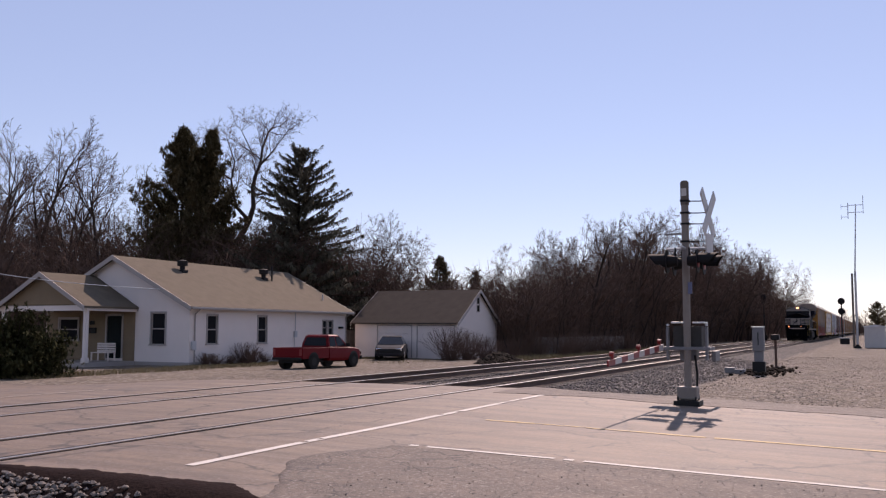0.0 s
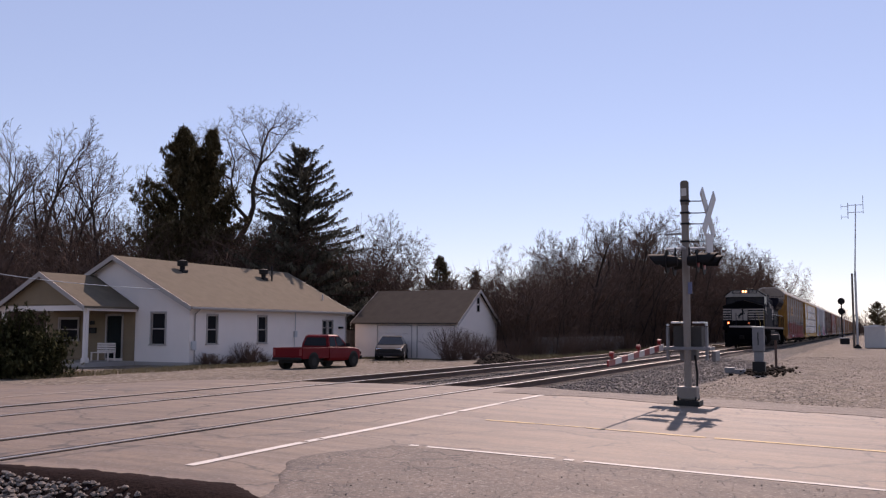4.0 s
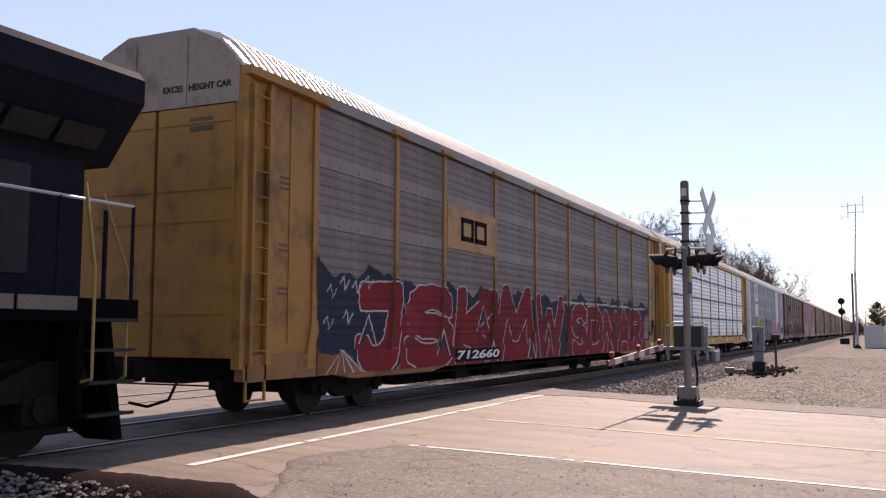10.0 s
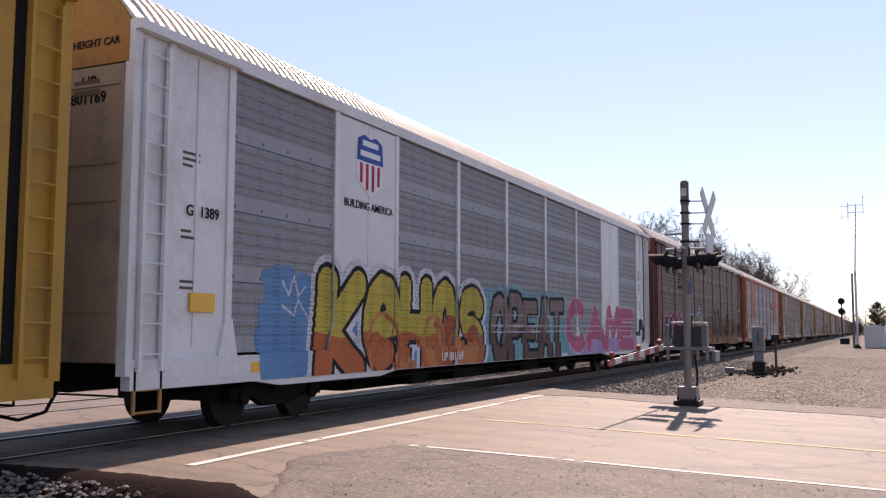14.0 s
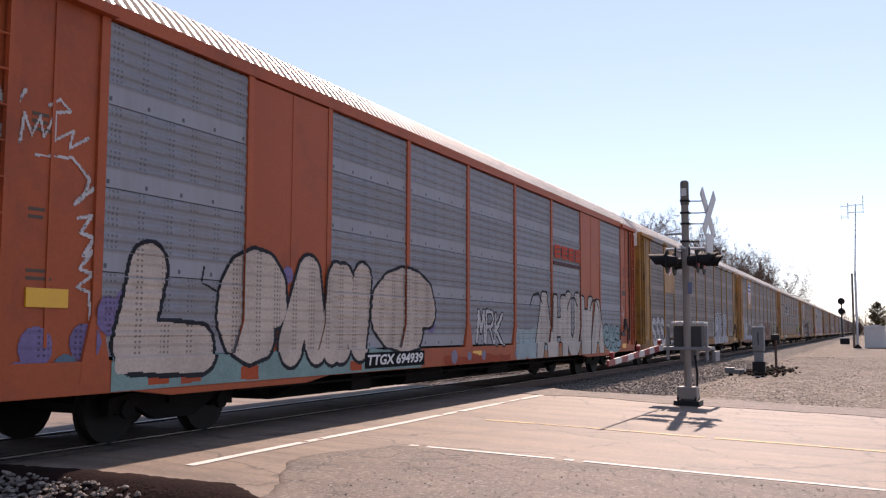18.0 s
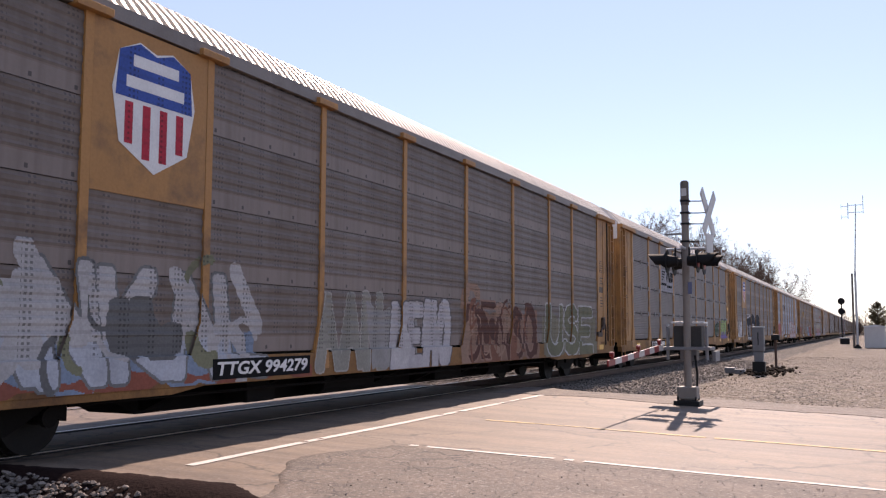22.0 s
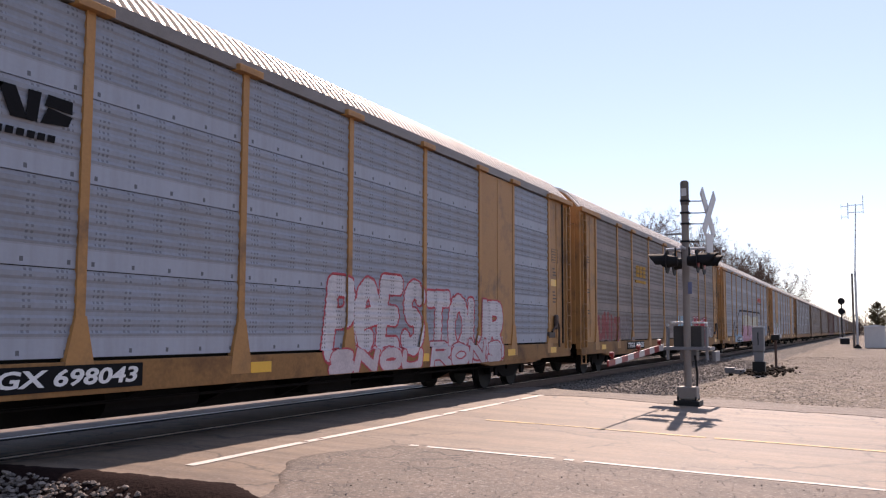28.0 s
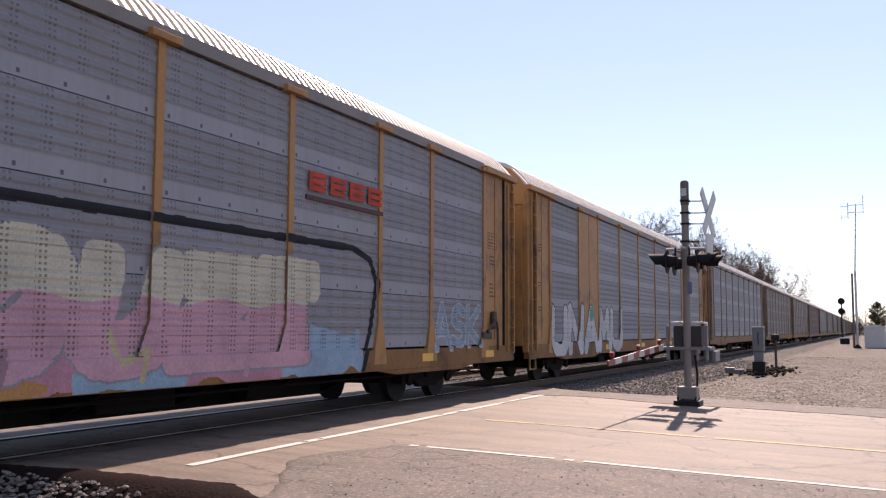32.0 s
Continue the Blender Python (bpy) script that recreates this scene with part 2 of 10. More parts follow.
def prism(bm, poly, axis, a, b):
    """A polygon given in the two other axes, drawn out along axis from a to b."""
    def at(p, w):
        return {"x": (w, p[0], p[1]), "y": (p[0], w, p[1]), "z": (p[0], p[1], w)}[axis]
    va, vb = [bm.verts.new(at(p, a)) for p in poly], [bm.verts.new(at(p, b)) for p in poly]
    n = len(poly)
    fs = [bm.faces.new(va), bm.faces.new(vb)]
    for i in range(n):
        fs.append(bm.faces.new((va[i], va[(i + 1) % n], vb[(i + 1) % n], vb[i])))
    bmesh.ops.recalc_face_normals(bm, faces=fs)
    return bm


def B():
    return bmesh.new()


def text_mesh(body, size, material, depth=0.003, bold=0.0, align="CENTER"):
    cu = bpy.data.curves.new("lettering", "FONT")
    cu.body, cu.size, cu.extrude, cu.offset, cu.align_x, cu.align_y = body, size, depth, bold, align, "CENTER"
    cu.resolution_u = 3
    ob = new("lettering", cu)
    bpy.context.view_layer.update()
    me = bpy.data.meshes.new_from_object(ob.evaluated_get(bpy.context.evaluated_depsgraph_get()))
    bpy.data.objects.remove(ob)
    me.materials.clear()
    me.materials.append(material)
    return me


SIDE = pose(0, 0, 0, 90, 0, 0)      # lettering upright on a wall that faces -y

# ---------------------------------------------------------------- ground, road, tracks
ROAD_X0, ROAD_X1 = 6.85, 21.6


def smooth01(t):
    t = min(1.0, max(0.0, t))
    return t * t * (3 - 2 * t)


def road_z(y):
    """Height of the road's crown along its length; level over the tracks."""
    if y < -2.2:
        return -0.012 - 0.030 * min(-2.2 - y, 14)
    if y > 6.2:
        return -0.012 - 0.38 * smooth01((y - 6.2) / 9)
    return -0.012


def ground_z(x, y):
    z = -0.42
    if x < ROAD_X0:
        z = -0.36
    if y < -4.5:
        z = -0.36 + 0.06 * noise.noise((x * 0.08, y * 0.08, 0))
    d = math.hypot(x, y)
    if d > 260:
        z -= 0.3
    return z + 0.03 * noise.noise((x * 0.3, y * 0.3, 1.7))


def make_ground():
    bm = B()
    xs = [-3000, -1200, -500, -200, -80, -30, -12, -4] + [i * 1.0 for i in range(0, 60)] + [60 + 4 * i for i in range(0, 30)] + [200, 280, 400, 700, 1200, 2000, 4000]
    ys = [-3000, -1000, -400, -150, -60, -30] + [-20 + 1.0 * i for i in range(0, 56)] + [38, 44, 52, 62, 80, 110, 160, 260, 500, 1000, 3000]
    g = [[bm.verts.new((x, y, ground_z(x, y) - (0.06 if ROAD_X0 < x < ROAD_X1 else 0))) for y in ys] for x in xs]
    for i in range(len(xs) - 1):
        for j in range(len(ys) - 1):
            bm.faces.new((g[i][j], g[i + 1][j], g[i + 1][j + 1], g[i][j + 1]))
    solid("ground", bm, M_GROUND, "dusty tan gravel ground with dry patches", "ground", "structure", smooth=True)


def slab(name, x0, x1, ys, lift, thick, material, label, kind="structure", edge=0.0):
    bm = B()
    nx = max(2, int((x1 - x0) / 0.5))
    top, bot = [], []
    for j, y in enumerate(ys):
        row, rb = [], []
        for i in range(nx + 1):
            x = x0 + (x1 - x0) * i / nx
            if i in (0, nx) and edge:
                x += edge * noise.noise((x, y * 0.9, 3.3)) + edge * 0.5 * noise.noise((x, y * 3.1, 8.3))
            row.append(bm.verts.new((x, y, road_z(y) + lift + 0.006 * noise.noise((x * 0.5, y * 0.5, 5)))))
            rb.append(bm.verts.new((x, y, road_z(y) + lift - thick)))
        top.append(row)
        bot.append(rb)
    for j in range(len(ys) - 1):
        for i in range(nx):
            bm.faces.new((top[j][i], top[j][i + 1], top[j + 1][i + 1], top[j + 1][i]))
        bm.faces.new((bot[j][0], top[j][0], top[j + 1][0], bot[j + 1][0]))
        bm.faces.new((top[j][nx], bot[j][nx], bot[j + 1][nx], top[j + 1][nx]))
    for j in (0, -1):
        for i in range(nx):
            bm.faces.new((top[j][i], bot[j][i], bot[j][i + 1], top[j][i + 1]))
    bmesh.ops.recalc_face_normals(bm, faces=bm.faces[:])
    return solid(name, bm, material, label, name.split("_")[0], kind)


def frange(a, b, s):
    n = int(round((b - a) / s))
    return [a + (b - a) * i / n for i in range(n + 1)]


def make_rail(y, x0, x1, name, parent):
    """Flat-bottomed rail: foot, web and head, with the worn running band on top."""
    prof = [(-0.07, -0.17), (0.07, -0.17), (0.07, -0.16), (0.012, -0.14), (0.012, -0.045), (0.036, -0.035), (0.036, -0.004), (0.03, 0.0), (-0.03, 0.0), (-0.036, -0.004), (-0.036, -0.035), (-0.012, -0.045), (-0.012, -0.14), (-0.07, -0.16)]
    bm = B()
    prism(bm, [(y + a, b) for a, b in prof], "x", x0, x1)
    r = part(name, bm, M_RAIL, parent)
    bm = B()
    box(bm, x0, x1, y - 0.028, y + 0.028, 0.0005, 0.004)
    part("running_band", bm, M_RAILTOP, r, "polished steel running surface")


def make_track(yc, name, x0):
    tr = tagged(new(name), "railway track with rusty steel rails on timber ties", "track", "", "structure")
    for s in (-1, 1):
        make_rail(yc + 0.753 * s, x0, 1500, "rail", tr)
        for a, b in ((0.04, 0.125), (-0.085, -0.04)):
            bm = B()
            y0, y1 = sorted((yc + s * (0.753 - a), yc + s * (0.753 - b)))
            box(bm, ROAD_X0 + 0.1, ROAD_X1 - 0.1, y0, y1, -0.06, -0.003)
            part("flangeway", bm, M_RUBBER, tr, "dark rubber flangeway in the road")
    bm = B()
    box(bm, -0.11, 0.11, yc - 1.3, yc + 1.3, -0.34, -0.165, 0.012)
    me = mesh_of("tie", bm, M_TIE)
    for i in range(90):
        t = part("tie", me, None, tr)
        t.location = (21.9 + 0.53 * i, random.uniform(-0.05, 0.05), random.uniform(-0.012, 0.0))
    bm = B()
    for i in range(500):
        x = 21.9 + 0.53 * (90 + i)
        box(bm, x - 0.11, x + 0.11, yc - 1.3, yc + 1.3, -0.34, -0.17)
    tagged(part("far_ties", bm, M_TIE, tr), kind="stuff")
    for i in range(12):
        t = part("tie", me, None, tr)
        t.location = (6.4 - 0.53 * i, 0, 0)


def make_ballast():
    def bed(x0, x1, step, name):
        bm = B()
        prof = [(-4.6, -0.5), (-3.9, -0.40), (-2.3, -0.215), (-1.9, -0.20), (0, -0.205), (2.1, -0.23), (4.2, -0.205), (6.2, -0.20), (6.8, -0.24), (8.2, -0.5)]
        xs = frange(x0, x1, step)
        g = [[bm.verts.new((x, y + 0.15 * noise.noise((x * 0.7, y, 4)), z + 0.025 * noise.noise((x * 1.3, y * 1.3, 0)))) for y, z in prof] for x in xs]
        for i in range(len(xs) - 1):
            for j in range(len(prof) - 1):
                bm.faces.new((g[i][j], g[i + 1][j], g[i + 1][j + 1], g[i][j + 1]))
        solid(name, bm, M_BALLAST, "grey crushed stone ballast under the tracks", "ballast", "structure", smooth=True)
    bed(21.65, 110, 0.6, "ballast_bed")
    bed(110, 1500, 14, "far_ballast_bed")
    bed(-30, 6.8, 0.6, "near_ballast_bed")


make_ground()
ROAD_YS = frange(-60, -12, 3) + frange(-11.5, 16, 0.5) + frange(18, 60, 6)
slab("road", ROAD_X0, ROAD_X1, ROAD_YS, 0.0, 0.55, M_ROAD, "worn pale road surface with cracks over a level crossing", edge=0.12)


def make_shoulder():
    """Old asphalt overlay with a ragged edge, lapped on the road's near margin."""
    bm = B()
    xs = frange(ROAD_X0 - 0.5, 10.55, 0.1)
    rows = []
    for x in xs:
        u = (x - ROAD_X0) / 3.7
        top = -4.35 + 0.95 * smooth01(u * 1.7) - 0.35 * smooth01((u - 0.62) / 0.38) + 0.14 * noise.noise((x * 2.1, 0, 2)) + 0.06 * noise.noise((x * 8, 0, 6))
        ys = [top - (top + 40) * (k / 46) ** 1.8 for k in range(47)]
        rows.append([bm.verts.new((x + (0.10 * noise.noise((y * 1.3, 0, 9)) if x > 10.5 else 0), y, road_z(y) - (0.02 if k == 0 else -0.012) - (0.35 * smooth01((ROAD_X0 - 0.05 - x) / 0.3)) + 0.008 * noise.noise((x * 2.5, y * 2.5, 5)))) for k, y in enumerate(ys)])
    for a, b in zip(rows, rows[1:]):
        for j in range(46):
            bm.faces.new((a[j], a[j + 1], b[j + 1], b[j]))
    bmesh.ops.recalc_face_normals(bm, faces=bm.faces[:])
    solid("shoulder", bm, M_SHOULDER, "cracked old asphalt shoulder with loose grit", "shoulder", "structure", smooth=True)


make_shoulder()


def make_verge():
    """Soil banked against the road's near edge, coloured dark for the shadow band there."""
    bm = B()
    rows = []
    for y in frange(-4.7, 1.2, 0.06):
        e = 6.95 + 0.115 * (-1.12 - y) + 0.05 * noise.noise((y * 3, 0, 0)) + 0.06 * noise.noise((y * 9, 0, 4))
        e += (ROAD_X0 - 0.1 - e) * smooth01((-3.7 - y) / 1.0)
        f = min(e - 0.10, ROAD_X0 - 0.07)
        w = 0.25 + 0.15 * noise.noise((y * 0.9, 1, 4)) + 0.10 * noise.noise((y * 4, 2, 4))
        z = road_z(y) + 0.008 * noise.noise((y * 5, 3, 3))
        rows.append([bm.verts.new(p) for p in ((e, y, z + 0.013), (e - 0.05, y, z + 0.024), (f, y, z + 0.018), (f - 0.10, y, z - 0.05), (f - 0.2 - w * 0.4, y, z - 0.15), (f - 0.25 - w, y, -0.36))])
    for a, b in zip(rows, rows[1:]):
        for j in range(5):
            bm.faces.new((a[j], a[j + 1], b[j + 1], b[j]))
    bmesh.ops.recalc_face_normals(bm, faces=bm.faces[:])
    solid("verge", bm, M_VERGE_SHADE, "soil along the paving edge, coloured dark for its shadow band", "verge", "structure", smooth=True)


make_verge()
slab("asphalt_strip", 19.75, 21.72, frange(-40, -12, 2) + frange(-11.5, -1.5, 0.25), 0.008, 0.5, M_SHOULDER, "dark patched asphalt along the road edge", edge=0.35)
make_ballast()
make_track(0.0, "track_near", -40)
make_track(4.2, "track_far", -40)


def painted(name, pts, width, material, label, lift=0.007, lost=0.40):
    """A strip of road paint along points in plan, lying on the road, worn away in patches."""
    bm = B()
    (xa, ya), (xb, yb) = pts
    n = int(math.hypot(xb - xa, yb - ya) / 0.12)
    d = Vector((xb - xa, yb - ya)).normalized()
    s = Vector((-d.y, d.x)) * width / 2
    rows = []
    for i in range(n + 1):
        x, y = xa + (xb - xa) * i / n, ya + (yb - ya) * i / n
        w = 1 + 0.16 * noise.noise((x * 3, y * 3, 0)) + 0.10 * noise.noise((x * 9, y * 9, 3))
        rows.append([bm.verts.new((x + s.x * k * w, y + s.y * k * w, road_z(y + s.y * k) + lift + 0.006 * noise.noise(((x + s.x * k) * 0.5, (y + s.y * k) * 0.5, 5)))) for k in (-1, -0.5, 0, 0.5, 1)])
    for i, (p, q) in enumerate(zip(rows, rows[1:])):
        for k in range(4):
            c = p[k].co
            if noise.noise((c.x * 0.9, c.y * 0.9, 7)) * 0.6 + noise.noise((c.x * 6, c.y * 6, 4)) * 0.7 < lost:
                bm.faces.new((p[k], q[k], q[k + 1], p[k + 1]))
    return solid(name, bm, material, label, "road marking", "structure")


painted("stop_line_near", [(7.9, -2.78), (20.9, -2.68)], 0.12, M_LINE, "worn white stop line before the tracks")
painted("stop_line_far", [(8.0, 6.95), (16.6, 6.9)], 0.12, M_LINEOLD, "faded white line beyond the tracks")
painted("edge_line", [(10.72, -3.95), (10.72, -30)], 0.10, M_LINE, "thin white edge line of the road")
painted("centre_line", [(14.15, -3.6), (14.15, -30)], 0.12, M_YLINE, "faded yellow centre line of the road")


# ---------------------------------------------------------------- loose stone
def rock_field(name, spots, label, seed, faces=8, material=None):
    """Broken stones, each its own island, joined because nobody could count them."""
    rng = random.Random(seed)
    V, F = [], []
    for x, y, z, s in spots:
        a = rng.uniform(0, 6.28)
        c, q = math.cos(a), math.sin(a)
        base = len(V)
        pts = [(1, 0, 0.1), (0.2, 1, -0.1), (-0.9, 0.3, 0.15), (-0.1, -0.95, 0), (0.1, 0.05, 0.85), (0, 0, -0.8)]
        if faces > 8:
            pts = [(1, 0.2, 0), (0.3, 0.95, 0.2), (-0.8, 0.6, -0.1), (-0.7, -0.7, 0.1), (0.5, -0.85, 0), (0.45, 0.1, 0.7), (-0.4, -0.1, 0.75), (0, 0, -0.8)]
        for px, py, pz in pts:
            px, py, pz = (v * rng.uniform(0.7, 1.25) * s for v in (px, py, pz * 0.85))
            V.append((x + px * c - py * q, y + px * q + py * c, z + pz))
        if faces > 8:
            fs = [(0, 1, 5), (1, 6, 5), (1, 2, 6), (2, 3, 6), (3, 4, 6), (4, 5, 6), (4, 0, 5), (1, 0, 7), (2, 1, 7), (3, 2, 7), (4, 3, 7), (0, 4, 7)]
        else:
            fs = [(0, 1, 4), (1, 2, 4), (2, 3, 4), (3, 0, 4), (1, 0, 5), (2, 1, 5), (3, 2, 5), (0, 3, 5)]
        F.extend(tuple(base + i for i in f) for f in fs)
    me = bpy.data.meshes.new(name)
    me.from_pydata(V, [], F)
    me.materials.append(material or M_STONE)
    me.update()
    tagged(new(name, me), label, "gravel", "", "stuff")


def bed_z(y):
    for (a, za), (b, zb) in zip(((-4.6, -0.5), (-3.9, -0.40), (-2.3, -0.215), (-1.9, -0.20), (0, -0.205), (2.1, -0.23), (4.2, -0.205), (6.2, -0.20), (6.8, -0.24)), ((-3.9, -0.40), (-2.3, -0.215), (-1.9, -0.20), (0, -0.205), (2.1, -0.23), (4.2, -0.205), (6.2, -0.20), (6.8, -0.24), (8.2, -0.5))):
        if a <= y <= b:
            return za + (zb - za) * (y - a) / (b - a)
    return -0.45


rk = random.Random(11)
spots = []
for i in range(15000):
    x = 21.75 + 34 * rk.random() ** 1.6
    y = rk.choice((rk.uniform(-4.4, -0.85), rk.uniform(-4.2, -1.0), rk.uniform(0.9, 3.4), rk.uniform(-0.6, 0.6), rk.uniform(5.0, 7.6)))
    spots.append((x, y, bed_z(y) + rk.uniform(-0.01, 0.03), rk.uniform(0.025, 0.05)))
rock_field("ballast_stones", spots, "sharp grey ballast stones along the tracks", 1)
spots = []
for i in range(3200):
    x, y = 6.75 - 4.2 * rk.random() ** 1.3, rk.uniform(-5.5, 1.5)
    spots.append((x, y, (bed_z(y) if y > -4 else -0.36) + rk.uniform(-0.02, 0.05), rk.uniform(0.025, 0.055)))
for i in range(420):
    x, y = rk.uniform(6.15, 6.72), -1.35 - 1.9 * rk.random() ** 1.4
    spots.append((x, y, road_z(y) - 0.02 - 0.42 * max(0.0, 6.75 - x) + rk.uniform(-0.01, 0.03), rk.uniform(0.018, 0.04)))
rock_field("near_ballast_stones", spots, "pale angular stones beside the paving edge", 2, 12)
spots = []
for i in range(30000):
    x, y = 21.4 + 48 * rk.random() ** 1.4, -4.2 - 12 * rk.random() ** 1.2
    # the stones lie in drifts, with bare wheel tracks between
    if noise.noise((x * 0.22, y * 0.6, 2.0)) + 0.6 * noise.noise((x * 0.9, y * 0.9, 7.0)) + rk.uniform(-1.0, 1.0) > 0.25:
        spots.append((x, y, ground_z(x, y) + 0.003, 0.007 + 0.03 * rk.random() ** 2.5))
for i in range(5000):
    x, y = rk.uniform(20, 52), rk.uniform(8.0, 13.5)
    spots.append((x, y, ground_z(x, y) + 0.004, 0.007 + 0.018 * rk.random() ** 3))
rock_field("loose_gravel", spots, "loose gravel scattered over the lot", 3)
spots = []
# this heap of dark stones stands in for a brush pile
for i in range(700):
    a, r = rk.uniform(0, 6.28), rk.random() ** 0.6
    x, y = 48.0 + 2.6 * r * math.cos(a), 9.3 + 1.0 * r * math.sin(a)
    spots.append((x, y, -0.42 + 0.6 * (1 - r ** 1.5) * rk.uniform(0.4, 1.0), rk.uniform(0.06, 0.16)))
for i in range(240):
    x, y = rk.gauss(41.0, 1.7), rk.gauss(-5.2, 0.45)
    spots.append((x, y, ground_z(x, y) + rk.uniform(0, 0.14), rk.uniform(0.05, 0.12)))
rock_field("rubble_heap", spots, "heaps of dark stones for a brush pile and debris beside the tracks", 4, 12, M_RUBBLE)
spots = []
for i in range(900):
    x, y = rk.uniform(7.0, 10.5), -4.6 - 7 * rk.random()
    spots.append((x, y, road_z(y) + 0.014, rk.uniform(0.004, 0.012)))
rock_field("grit", spots, "fine loose grit on the old asphalt", 5)


def grass_tufts(name, spots, label):
    rng = random.Random(5)
    V, F = [], []
    for x, y, z, s in spots:
        for k in range(5):
            a = rng.uniform(0, 6.28)
            dx, dy = math.cos(a), math.sin(a)
            b = len(V)
            w = 0.012
            V.extend(((x - dy * w, y + dx * w, z), (x + dy * w, y - dx * w, z), (x + dx * s * 0.5, y + dy * s * 0.5, z + s * rng.uniform(0.6, 1.1))))
            F.append((b, b + 1, b + 2))
    me = bpy.data.meshes.new(name)
    me.from_pydata(V, [], F)
    me.materials.append(M_GRASS)
    tagged(new(name, me), label, "grass", "", "stuff")


spots = []
for i in range(5200):
    x = rk.uniform(24, 53)
    y = 19.6 + rk.uniform(-1.7, 1.3) if x < 40 else 19.8 + rk.uniform(-0.8, 0.9)
    spots.append((x, y, ground_z(x, y), rk.uniform(0.05, 0.14)))
for i in range(2600):
    x, y = rk.uniform(52, 90), rk.uniform(8.2, 11.5)
    spots.append((x, y, ground_z(x, y), rk.uniform(0.1, 0.35)))
for i in range(500):
    x, y = rk.uniform(44, 53), rk.uniform(13.5, 20)
    spots.append((x, y, ground_z(x, y), rk.uniform(0.04, 0.1)))
grass_tufts("dry_grass", spots, "dry yellowish grass and weeds")

# ---------------------------------------------------------------- house
def window(parent, cx, cz, w, h, face, panes=2, trim=0.09):
    """A sash window on a wall: casing, sill and dark panes. face: 'y' for a wall that faces -y at cx[1], 'x' for one that faces -x."""
    ax, wall = face
    def bx(bm, a0, a1, d0, d1, z0, z1, bev=0.0):
        if ax == "y":
            box(bm, cx + a0, cx + a1, wall - d1, wall - d0, z0, z1, bev)
        else:
            box(bm, wall - d1, wall - d0, cx + a0, cx + a1, z0, z1, bev)
    z0, z1 = cz - h / 2, cz + h / 2
    bm = B()
    bx(bm, -w / 2 - trim, -w / 2, -0.02, 0.035, z0, z1 + trim)
    bx(bm, w / 2, w / 2 + trim, -0.02, 0.035, z0, z1 + trim)
    bx(bm, -w / 2, w / 2, -0.02, 0.035, z1, z1 + trim)
    win = part("window", bm, M_TRIM, parent, "sash window with pale casing")
    bm = B()
    bx(bm, -w / 2 - trim - 0.03, w / 2 + trim + 0.03, -0.02, 0.07, z0 - 0.06, z0)
    part("window_sill", bm, M_TRIM, win)
    for i in range(panes):
        a, b = z0 + (z1 - z0) * i / panes, z0 + (z1 - z0) * (i + 1) / panes
        bm = B()
        d = -0.03 if i else -0.015
        bx(bm, -w / 2 + 0.035, w / 2 - 0.035, d - 0.03, d - 0.02, a + 0.03, b - 0.03)
        part("pane", bm, M_SCREEN, win, "dark glass pane")
        bm = B()
        bx(bm, -w / 2, w / 2, d - 0.05, d, a, a + 0.03)
        bx(bm, -w / 2, w / 2, d - 0.05, d, b - 0.03, b)
        bx(bm, -w / 2, -w / 2 + 0.035, d - 0.05, d, a + 0.03, b - 0.03)
        bx(bm, w / 2 - 0.035, w / 2, d - 0.05, d, a + 0.03, b - 0.03)
        part("sash", bm, M_TRIM, win)
    return win


def pierced_wall(parent, axis, at, thick, a0, a1, z0, z1, holes, label):
    """A wall with openings right through it. holes: (a0, a1, z0, z1) in the wall's plane."""
    bm = B()
    As = sorted({a0, a1, *[h[0] for h in holes], *[h[1] for h in holes]})
    Zs = sorted({z0, z1, *[h[2] for h in holes], *[h[3] for h in holes]})

    def solid_at(i, j):
        if not (0 <= i < len(As) - 1 and 0 <= j < len(Zs) - 1):
            return False
        a, z = (As[i] + As[i + 1]) / 2, (Zs[j] + Zs[j + 1]) / 2
        return not any(h[0] < a < h[1] and h[2] < z < h[3] for h in holes)

    def vert(a, d, z):
        return bm.verts.new((at + d, a, z) if axis == "x" else (a, at + d, z))
    for i in range(len(As) - 1):
        for j in range(len(Zs) - 1):
            if not solid_at(i, j):
                continue
            A, C, Z, Y = As[i], As[i + 1], Zs[j], Zs[j + 1]
            for d in (0, thick):
                bm.faces.new([vert(A, d, Z), vert(C, d, Z), vert(C, d, Y), vert(A, d, Y)])
            for ok, q in ((solid_at(i - 1, j), ((A, Z), (A, Y))), (solid_at(i + 1, j), ((C, Z), (C, Y))), (solid_at(i, j - 1), ((A, Z), (C, Z))), (solid_at(i, j + 1), ((A, Y), (C, Y)))):
                if not ok:
                    (p, r), (u, w) = q
                    bm.faces.new([vert(p, 0, r), vert(u, 0, w), vert(u, thick, w), vert(p, thick, r)])
    bmesh.ops.remove_doubles(bm, verts=bm.verts[:], dist=0.0005)
    bmesh.ops.recalc_face_normals(bm, faces=bm.faces[:])
    return part("wall", bm, M_SIDING, parent, label)


